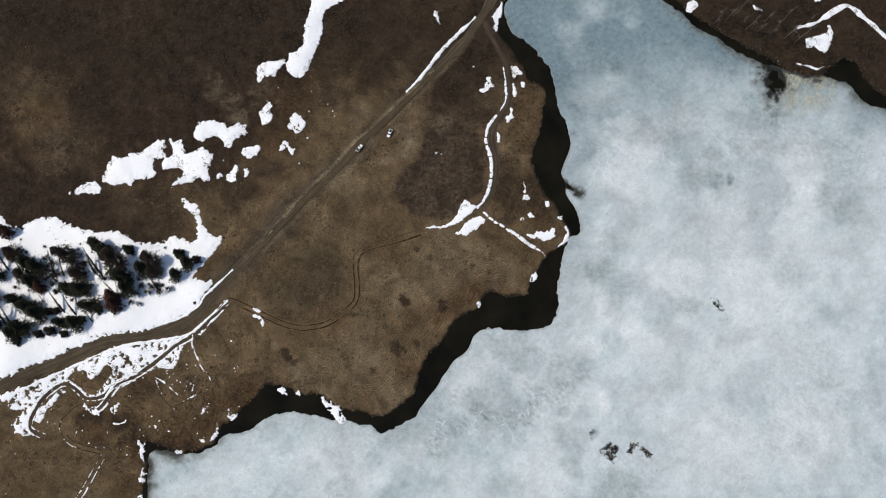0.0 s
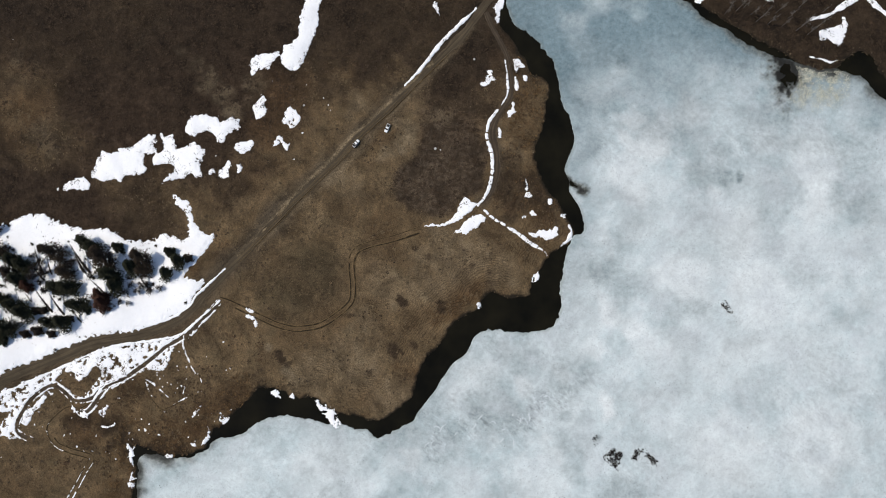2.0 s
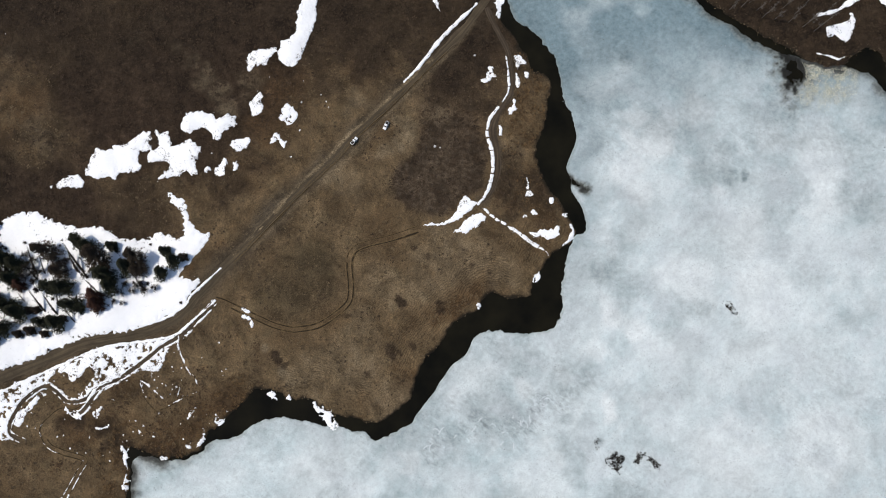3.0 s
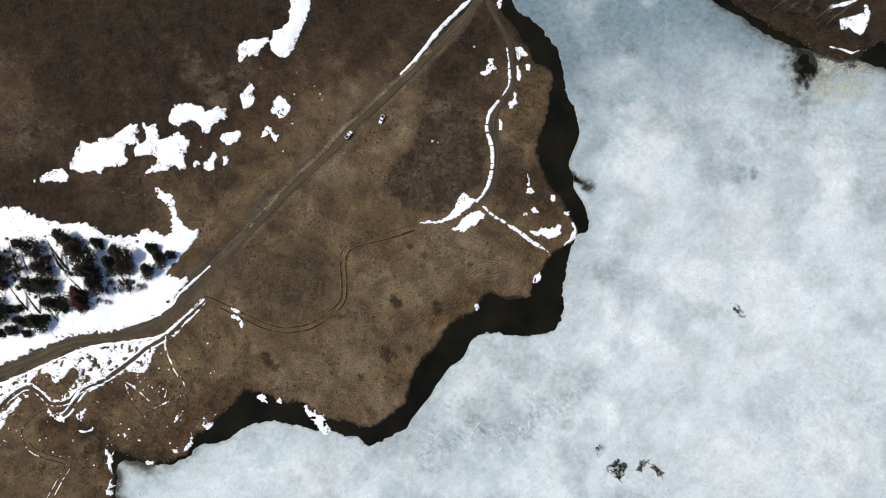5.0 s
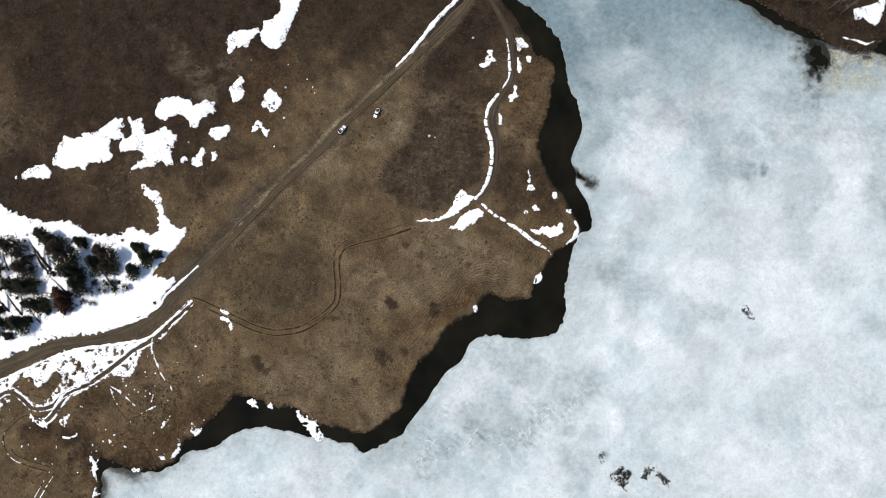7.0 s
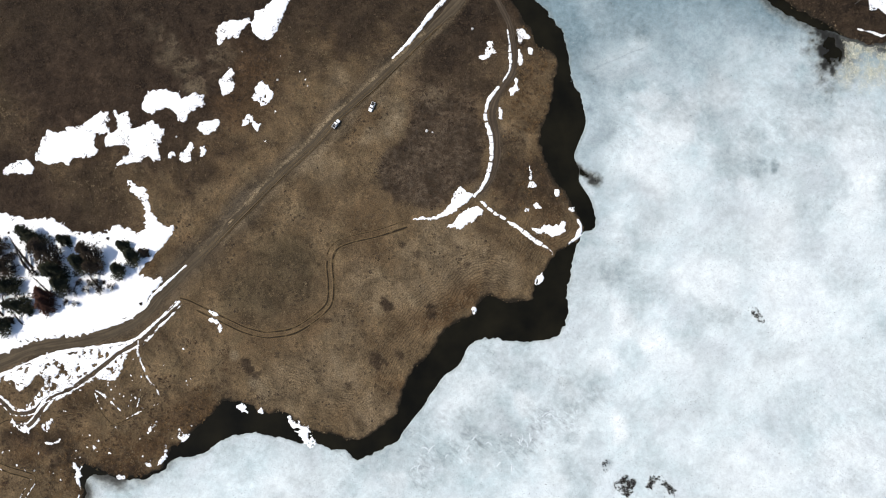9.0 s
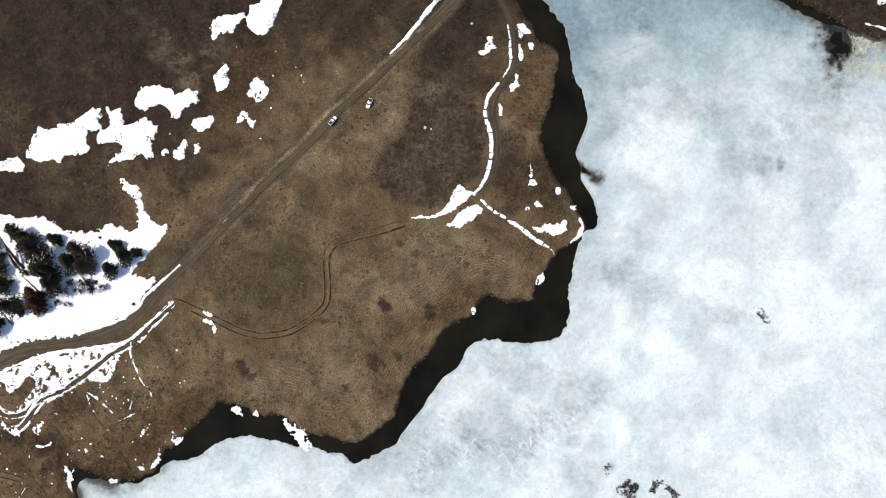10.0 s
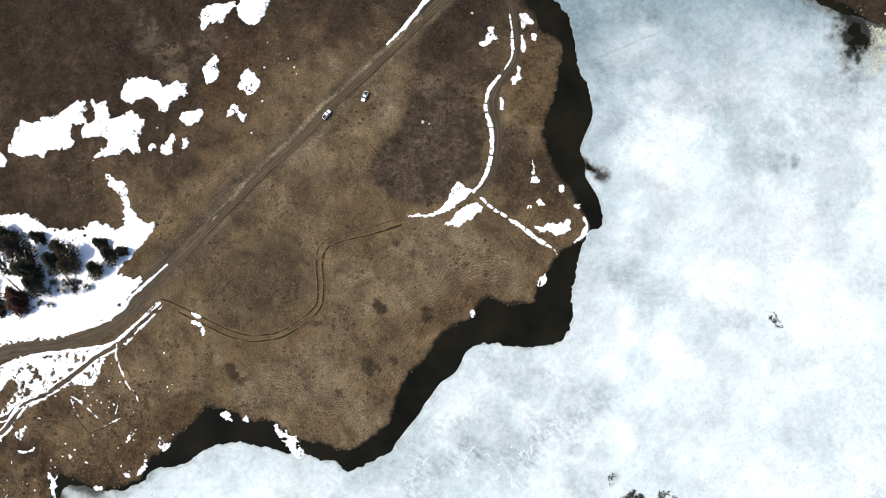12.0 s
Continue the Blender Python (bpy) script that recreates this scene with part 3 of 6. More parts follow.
DARK_SPOTS = [(-23.0, 4.4, 3.7, 0.9), (0.1, -0.9, 3.0, 0.8), (-16.3, -19.5, 2.7, 0.7), (-26.5, -24.4, 4.3, 0.8), (-96.7, -28.3, 5.0, 0.35),
    (-103.7, -35.8, 5.3, 0.4), (-88.1, -47.1, 4.7, 0.5), (-74.3, 11.7, 25.0, 0.35), (-171.9, 53.4, 30.0, 0.5), (-122.1, 66.8, 15.0, 0.55),
    (-102.3, 82.1, 10.0, 0.4), (-230.1, 82.1, 36.6, 0.4), (-56.2, 158.3, 23.3, 0.5), (-200.5, 179.5, 30.0, 0.4), (38.7, 71.9, 7.3, 0.5),
    (33.6, 66.8, 5.3, 0.5), (-175.8, -17.9, 3.3, 0.3), (28.3, 15.0, 4.7, 0.5), (-104.4, 24.9, 20.0, 0.25), (-31.7, 71.9, 10.0, 0.2)]
PALE_SPOTS = [(-97.5, -21.5, 3.5, 0.6), (-86.0, -33.5, 4.5, 0.7), (-82.0, -39.0, 5.0, 0.6), (-25.0, 104.5, 5.0, 0.5), (-20.0, 103.0, 5.5, 0.6), (-19.5, 96.5, 5.0, 0.6), (-23.0, 90.5, 5.0, 0.5), (-30.5, 86.4, 6.0, 0.45), (-0.3, 109.2, 7.0, 0.22),
    (20.0, 32.0, 14.0, 0.35), (34.0, 20.0, 10.0, 0.3), (-8.0, 12.0, 14.0, 0.3), (-44.0, -12.0, 14.0, 0.25), (-47.4, -30.9, 20.0, 0.35), (5.1, 31.6, 20.0, 0.35), (-85.0, -35.8, 4.7, 0.6),
    (-31.3, 15.0, 15.0, 0.3), (40.5, 92.4, 6.7, 0.2), (-73.5, -37.4, 16.7, 0.3), (-27.6, -50.3, 13.3, 0.35), (-55.2, 71.9, 13.3, 0.25)]
PALE_BANDS = [(-153.2, 148.5, 5.3, 0.35), (-145.1, 140.8, 6.0, 0.4), (-135.7, 133.1, 6.7, 0.45), (-127.7, 124.8, 6.7, 0.45), (-119.3, 114.7, 7.3, 0.45),
    (-177.3, 156.5, 6.7, 0.4), (-248.4, 144.3, 6.0, 0.4), (-227.5, 98.6, 12.0, 0.35), (-165.7, 165.4, 6.7, 0.25), (-106.7, 128.6, 10.0, 0.3), (-48.9, 118.2, 9.3, 0.4)]
HUMMOCKS = [(-22.5, 4.4, 3.6, 0.9), (-20.3, 3.4, 2.4, 0.8), (-0.5, 3.8, 2.6, 0.85), (-26.4, -25.1, 3.0, 0.85), (-23.9, -23.9, 2.2, 0.8),
    (-15.6, -20.4, 2.2, 0.75), (-91.9, -25.6, 2.6, 0.9), (-89.4, -28.6, 2.2, 0.85), (-93.6, -24.4, 1.8, 0.75), (-85.9, -31.4, 2.5, 0.7),
    (-16.0, 34.2, 2.2, 0.6), (-8.0, 29.4, 1.8, 0.6), (-62.0, 24.4, 2.0, 0.5), (16.8, 24.7, 2.0, 0.6), (26.4, 20.8, 1.8, 0.6), (-40.3, -35.9, 2.2, 0.55),
    (-51.9, -4.4, 1.8, 0.5)]
BANK_SPOTS = [(-200.0, -61.5, 6, 0.8), (-188.0, -67.5, 6, 0.85), (-180.0, -72.0, 5, 0.9), (-174.0, -77.0, 5, 0.95), (-168.0, -80.0, 4, 0.8), (-208.0, -62.0, 5, 0.6), (-186.0, -76.0, 4, 0.7),
    (-157.0, -77.5, 5, 0.6), (-145.0, -79.0, 5, 0.7), (-100.0, -41.0, 5, 0.4),
    (38.9, 75.7, 12.6, 0.72), (51.0, 72.8, 11.5, 0.72), (57.0, 62.2, 10.3, 0.72), (45.0, 62.1, 11.5, 0.67), (37.4, 86.3, 10.3, 0.62),
    (61.5, 56.2, 6.9, 0.72), (39.0, 52.9, 6.9, 0.62), (36.0, 66.5, 9.2, 0.72), (-227.5, 150.8, 26, 0.7), (-202.9, 154.2, 20, 0.6), (-231.2, 131.9, 14, 0.5),
    (-169.2, 160.8, 20, 0.5), (213.2, 151.1, 14, 0.6), (198.4, 163.5, 14, 0.75), (225.1, 143.5, 9, 0.4), (231.8, 163.8, 14, 0.6), (183.2, 160.3, 8, 0.8),
    (-178.0, -70.8, 7, 0.6), (-189.9, -66.9, 6, 0.6), (-170.9, -74.5, 5, 0.8), (-163.8, -78.5, 5, 0.85), (-151.8, -79.1, 4.5, 0.55), (-142.3, -78.4, 4, 0.5),
    (-179.9, -49.0, 6, 0.2), (-167.3, -45.9, 6, 0.2), (-195.5, -55.4, 5, 0.2), (-201.0, -41.3, 6, 0.2), (-114.8, -45.6, 7, 0.2), (-108.6, -37.8, 6, 0.2),
    (-175.2, -86.3, 5, 0.2), (-164.4, -61.5, 6, 0.2), (-102.7, -20.4, 5, 0.2)]
BANK_RUST = [(47.0, 118.0, 10, 0.9), (45.0, 130.0, 9, 0.9), (51.0, 107.0, 8, 0.85), (46.0, 100.0, 8, 0.8), (52.0, 78.0, 9, 0.7), (60.0, 66.0, 8, 0.7),
    (-165.0, -72.0, 11, 0.9), (-182.0, -66.0, 10, 0.85), (-150.0, -76.0, 8, 0.9), (-195.0, -62.0, 9, 0.6), (-135.0, -66.0, 8, 0.7), (-120.0, -52.0, 10, 0.6),
    (-171.3, -64.6, 12, 0.8), (-155.3, -67.6, 10, 0.85), (-187.4, -60.0, 10, 0.7), (-142.6, -70.7, 8, 0.8), (-177.0, -42.8, 10, 0.55),
    (31.4, 65.2, 7, 0.5), (39.4, 57.1, 6, 0.5)]
crisp = np.zeros(gx.shape)
sway = fbm(gx, gy, 3.4, 3, 87)
for sx, sy, sr, amount in HUMMOCKS:
    crisp = np.maximum(crisp, amount * (1 - step(0.6 * sr, 1.1 * sr, np.hypot(gx - sx, gy - sy) + 0.6 * sr * sway)))
dark, pale = np.maximum(blots(gx, gy, DARK_SPOTS + DARK_SPOTS_WIDE + DARK_SPOTS_NORTH + DARK_SPOTS_POINT + DARK_SPOTS_FAR + BANK_SPOTS), 0.88 * step(120, 145, gx) * step(60, 90, gy)), 1.2 * blots(gx, gy, PALE_SPOTS + PALE_BANDS)
rust = step(0.1, 0.7, fbm(gx, gy, 34.0, 4, 55)) * (0.22 + 0.38 * upland) * step(0, 30, inland)
rust = np.maximum(rust, 0.85 * step(150, 170, gx) * step(60, 90, gy) * step(-0.5, 0.4, fbm(gx, gy, 22.0, 3, 54)))
rust = rust * (1 - 0.85 * heath)
# north of y 105 the heath colour also carries painted lens vignetting
dark = np.maximum(np.maximum(dark, crisp), 0.8 * step(105, 160, gy + 14 * fbm(gx, gy, 30.0, 3, 89)) * (gx < 60))
rust = np.maximum(rust, blots(gx, gy, RUST_SPOTS + BANK_RUST))
rust = np.maximum(rust, 0.75 * step(0.0, 0.5, fbm(gx, gy, 18.0, 3, 56)) * (1 - step(6, 26, inland)))
reed = 0.7 * (1 - step(10, 38, inland)) * step(-0.35, 0.35, fbm(gx, gy, 26.0, 4, 57)) * 0.8
earth = (1 - step(3.0, 12.0, road_gap + 3.5 * fbm(gx, gy, 16.0, 4, 59))) * np.where(road_side < 0, 1.0, 0.75)
earth = np.maximum(earth, 0.7 * (1 - step(1.5, 5.0, track_gap + 1.5 * fbm(gx, gy, 7.0, 3, 60))))
rows = step(1.5, 5, inland) * (1 - step(16, 36, inland)) * step(-0.7, 0.1, fbm(gx, gy, 22.0, 4, 53)) * step(-110, -70, gx) * (1 - step(45, 60, gy))
wet = 1 - step(0.15, 1.6, inland + 0.8 * fbm(gx, gy, 4.0, 3, 58))
ground = new("ground", sheet("ground", gx, gy, gz, np.ones(gx.shape, bool),
                             [("heath", heath), ("rust", rust), ("reed", reed), ("wet", wet), ("dark", dark), ("pale", np.minimum(pale, 1)), ("earth", earth),
    ("inland", np.minimum(inland, 90)), ("rows", rows), ("bog", bog), ("moss", moss), ("verge", np.minimum(verge, 1))]))
ground.data.materials.append(GROUND)
tagged(ground, "brown dried meadow and heath around the thawing lake", "ground", kind="structure")

def read(x, y, across, upward, values):
    """Reads a grid of values between its points."""
    c = np.clip(np.searchsorted(across, x) - 1, 0, len(across) - 2)
    r = np.clip(np.searchsorted(upward, y) - 1, 0, len(upward) - 2)
    u = np.clip((x - across[c]) / (across[c + 1] - across[c]), 0, 1)
    v = np.clip((y - upward[r]) / (upward[r + 1] - upward[r]), 0, 1)
    return (values[r, c] * (1 - u) + values[r, c + 1] * u) * (1 - v) + (values[r + 1, c] * (1 - u) + values[r + 1, c + 1] * u) * v


def lie(x, y):
    """The height of the ground without its tussocks."""
    return height(x, y, read(x, y, gx[0], gy[:, 0], into))


# ---- water and ice ----
wx, wy = np.meshgrid(np.linspace(-330, 900, 30), np.linspace(-560, 290, 30))
water = new("water", sheet("water", wx, wy, np.zeros(wx.shape), inside(wx, wy, LAKE) > -60))
water.data.materials.append(WATER)
tagged(water, "black open water along the thawed shore", "lake water", kind="structure")

ix, iy = np.meshgrid(graded(-205, 285, 0.66, 640, 1.2), graded(-130, 205, 0.66, 420, 1.2))
floe = inside(ix, iy, FLOE)
edge = floe + (0.5 * fbm(ix, iy, 5.0, 4, 61) + 0.6 * fbm(ix, iy, 2.2, 2, 69)) * step(-2, 2, fbm(ix, iy, 40.0, 2, 62) * 4 + 1)
iz = -0.6 + 0.82 * step(-0.9, 0.5, edge) + 0.06 * fbm(ix, iy, 9.0, 4, 63) * step(0.5, 3, edge)
bank = inside(ix, iy, LAKE)
GREY_POOLS = [(88.0, 19.9, 13.3, 0.6), (70.6, -35.8, 16.7, 0.55), (101.8, -101.8, 13.0, 0.6), (1.8, -74.3, 15.0, 0.5), (24.6, -61.5, 13.3, 0.4),
    (47.7, -30.9, 11.7, 0.4), (169.6, 76.3, 4.0, 1.0), (105.7, 144.9, 4.7, 0.9), (236.1, 65.1, 16.7, 0.45), (136.9, 107.8, 18.3, 0.35),
    (183.9, 100.9, 16.7, 0.3), (151.7, 41.6, 20.0, 0.25), (214.9, -30.9, 20.0, 0.25), (244.5, -88.6, 13.3, 0.3), (178.2, -47.1, 16.7, 0.25),
    (168.6, 144.2, 13.3, 0.5), (-46.9, -82.3, 16.7, 0.3), (73.0, -88.6, 10.0, 0.3), (115.3, 51.7, 13.3, 0.2), (204.0, 21.6, 13.3, 0.25)]
GREY_POOLS += [(8.8, -67.0, 9, 0.5), (23.4, -61.0, 10, 0.55), (38.1, -55.0, 10, 0.5), (52.7, -47.6, 9, 0.45), (6.0, -75.7, 8, 0.4), (76.2, -40.0, 9, 0.55),
    (102.6, -44.0, 7, 0.3), (32.0, -26.0, 9, 0.4), (154.2, 63.2, 11, 0.3), (195.9, 60.6, 11, 0.4), (141.4, 102.6, 12, 0.35), (118.8, 105.5, 10, 0.35),
    (232.4, 90.3, 24, 0.45), (245.9, 103.5, 14, 0.4), (213.5, 101.8, 14, 0.3), (105.5, 143.4, 5, 0.8), (162.4, 75.4, 5, 0.7), (116.4, 116.6, 5, 0.35),
    (177.6, 96.8, 8, 0.45), (27.9, -45.0, 14, 0.45), (46.9, -32.4, 10, 0.4)]
GREY_POOLS += [(138.2, 105.7, 8, 0.5), (123.7, 104.0, 7, 0.4), (164.9, 149.2, 9, 0.5), (169.6, 76.6, 3.5, 1.0), (161.2, 89.7, 7, 0.45), (146.6, 82.2, 7, 0.35),
    (183.2, 112.1, 6, 0.4), (77.2, 119.9, 4, 0.7), (77.2, 102.0, 4.5, 0.65), (132.7, 130.9, 9, 0.35), (78.8, -38.3, 8, 0.75), (52.4, -53.1, 6, 0.7), (58.0, -48.5, 6, 0.6),
    (47.1, -62.3, 5, 0.55), (50.9, -25.6, 6, 0.6), (25.5, -15.4, 6, 0.4), (26.0, -58.8, 4, 0.6), (6.3, -72.2, 5, 0.7), (15.5, -66.8, 5, 0.5), (-3.0, -73.5, 5, 0.6),
    (68.2, -58.1, 5, 0.5), (86.7, -72.7, 3, 0.8), (78.8, -61.8, 5, 0.4)]
slush = 0.95 * (1 - step(0.3, 8, bank + 3.5 * fbm(ix, iy, 9.0, 4, 64))) * np.where((ix > -20) & (ix < 120), 0.15, 1.0)
hole = np.hypot((ix - 199) / 0.85, (iy - 136.5) / 1.4) - 6.6 + 3.0 * fbm(ix, iy, 6.0, 4, 67) + 1.8 * fbm(ix, iy, 2.0, 2, 74)
slush = np.maximum(slush, 1 - step(-1.0, 13, hole + 4.5 * fbm(ix, iy, 5.0, 4, 75, 0.75)))
iz -= 0.9 * (1 - step(-4.0, -0.8, hole))
# first term paints lens vignetting over the far ice; the second is melting ice
melt_and_vignette = 0.34 * np.exp(-(((ix - 150) / 150) ** 2 + ((iy - 185) / 85) ** 2)) + 0.85 * np.exp(-(((ix - 95) / 85) ** 2 + ((iy - 182) / 56) ** 2)) * step(-1.3, 0.3, fbm(ix, iy, 26.0, 4, 65))
melt_and_vignette += 0.45 * (1 - step(1, 22, floe + 7 * fbm(ix, iy, 18.0, 3, 66))) * step(10, 70, iy)
BRIGHT = [(118, 96, 14, 0.8), (104, 78, 9, 0.7), (92, 44, 10, 0.6), (135, 20, 22, 0.6), (180, 10, 26, 0.6), (215, 60, 20, 0.5),
          (120, -20, 18, 0.5), (160, -75, 26, 0.6), (210, -70, 24, 0.6), (55, -95, 20, 0.4), (20, -40, 14, 0.5), (-60, -95, 30, 0.4)]
BRIGHT += [(76.5, 64.5, 2.6, 1.0), (78.9, 62.1, 2.4, 0.9), (74.1, 66.9, 2.2, 0.8), (112.7, 93.4, 10, 0.8), (119.4, 101.6, 9, 0.85), (129.3, 108.3, 9, 0.8),
    (142.4, 113.3, 10, 0.7), (107.6, 80.2, 10, 0.75), (110.6, 67.1, 10, 0.6), (166.2, 41.2, 22, 0.6), (133.7, 21.8, 18, 0.5)]
BRIGHT += [(109.2, 111.3, 8, 0.7), (107.7, 97.9, 8, 0.75), (103.3, 77.3, 9, 0.7), (211.6, 91.8, 18, 0.7), (215.4, 69.9, 18, 0.75), (187.3, 98.8, 10, 0.5), (77.2, 66.0, 5, 0.7),
    (158.0, 67.0, 7, 0.6), (48.3, -43.0, 6, 0.7), (66.8, -33.2, 7, 0.6), (96.0, -3.7, 11, 0.8), (93.3, -55.0, 9, 0.75), (-20.0, -80.4, 9, 0.6), (59.1, -79.0, 9, 0.5),
    (106.6, -9.5, 9, 0.7), (85.4, -23.7, 8, 0.5), (9.9, -44.7, 6, 0.5)]
bright = np.maximum(blots(ix, iy, BRIGHT), 0.45 * np.exp(-(((ix - 190) / 90) ** 2 + ((iy - 10) / 75) ** 2)) * step(-0.8, 0.5, fbm(ix, iy, 34.0, 4, 76)))
slot = along(ix, iy, rounded([(70.5, 74.6), (73.6, 71.8), (77.9, 69.6), (81.6, 67.6)], 3, False))[0] - 1.2 + 1.5 * fbm(ix, iy, 3.0, 3, 78)
iz -= 0.9 * (1 - step(-1.1, -0.1, slot))
slush = np.maximum(slush, 0.95 * (1 - step(0.0, 3.4, slot)))
slush = np.maximum(slush, 0.8 * (1 - step(0, 6.5, floe + 2.5 * fbm(ix, iy, 7.0, 4, 79))) * step(120, 150, ix) * step(90, 110, iy))
slush = np.maximum(slush, 0.35 * (1 - step(0, 1.6, floe + 0.9 * fbm(ix, iy, 5.0, 3, 77))))
grey = np.maximum(np.maximum(blots(ix, iy, GREY_POOLS), 0.42 * (1 - step(2, 20, floe + 6 * fbm(ix, iy, 14.0, 4, 73))) * (1 - step(20, 60, iy))), 0.4 * step(0.35, 0.9, fbm(ix, iy, 38.0, 4, 68)))
RIDGED = [(53.7, -53.1, 10, 0.9), (48.5, -62.6, 8, 0.9), (38.5, -62.5, 8, 0.8), (24.0, -61.8, 8, 0.8), (14.2, -69.7, 8, 0.8), (-4.5, -75.9, 8, 0.8), (64.6, -46.8, 9, 0.8),
    (12.6, -52.5, 9, 0.6), (-3.2, -60.7, 9, 0.5), (38.6, -72.9, 8, 0.4), (-0.7, -69.7, 8, 0.7), (25, -69.1, 9, 0.5), (80, -40, 10, 0.5), (30, -22, 9, 0.4)]
ridged = np.maximum(blots(ix, iy, RIDGED), 0.3 * step(0.2, 0.8, fbm(ix, iy, 50.0, 3, 70)))
ice = new("ice_sheet", sheet("ice_sheet", ix, iy, iz, floe > -2.5, [("slush", slush), ("melt_and_vignette", np.clip(melt_and_vignette, 0, 1)), ("grey", grey), ("bright", bright), ("ridged", ridged)]))
ice.data.materials.append(ICE)
tagged(ice, "white and grey-blue rotten ice covering the lake", "lake ice", kind="structure")


# ---- roads ----
def shifted(line, by):
    """A line laid beside another, by metres to its left."""
    line = np.array(line)
    t = np.gradient(line, axis=0)
    t /= np.hypot(*t.T)[:, None] + 1e-9
    return line + by * np.stack([-t[:, 1], t[:, 0]], 1)


def ribbon(name, line, half, lift, material, profile=None, attribute=None, crumble=0.5):
    """A strip along a line of the plan, laid on the ground."""
    line = np.array(line)
    gone = np.r_[0, np.cumsum(np.hypot(*np.diff(line, axis=0).T))]
    at = np.arange(0, gone[-1], 1.2)
    cx, cy = np.interp(at, gone, line[:, 0]), np.interp(at, gone, line[:, 1])
    tx, ty = np.gradient(cx), np.gradient(cy)
    size = np.hypot(tx, ty) + 1e-9
    across = np.linspace(-1, 1, 13)
    half = half(cx) if callable(half) else np.full(cx.shape, half)
    width = half * (1 + crumble * 0.35 * fbm(at, at * 0, 9.0, 4, 71))
    x = cx[:, None] - (ty / size)[:, None] * across * width[:, None]
    y = cy[:, None] + (tx / size)[:, None] * across * width[:, None]
    z = lie(x, y) + lift * (1 - np.abs(across) ** 6) - 0.25 * (np.abs(across) > 0.99)
    if profile is not None:
        z = z + profile(across)
    extra = [("lane", across * half[:, None] * 1.6), ("along", np.broadcast_to(at[:, None] * 0.05, x.shape))]
    extra += [(attribute[0], np.broadcast_to(attribute[1](across), x.shape))] if attribute else []
    ob = new(name, sheet(name, x, y, z, np.ones(x.shape, bool), extra))
    ob.data.materials.append(material)
    return ob


road = ribbon("road", ROAD_LINE, lambda x: np.interp(x, (-135, -105, -5, 20), (3.2, 2.3, 2.2, 2.8)), 0.09, GRAVEL, lambda a: -0.05 * np.exp(-((np.abs(a) - 0.42) / 0.14) ** 2),
              ("tread", lambda a: 0.6 * np.exp(-((np.abs(a) - 0.42) / 0.16) ** 2)), 0.9)
tagged(road, "brown unpaved gravel road with darker wheel tracks", "road", kind="structure")
track = ribbon("dirt_track", TRACK_LINE, 2.0, 0.06, TRODDEN, lambda a: -0.04 * np.exp(-((np.abs(a) - 0.45) / 0.15) ** 2),
               ("tread", lambda a: 0.8 * np.exp(-((np.abs(a) - 0.45) / 0.18) ** 2)), 1.2)
tagged(track, "dark muddy vehicle track along the lake shore", "dirt track", kind="structure")


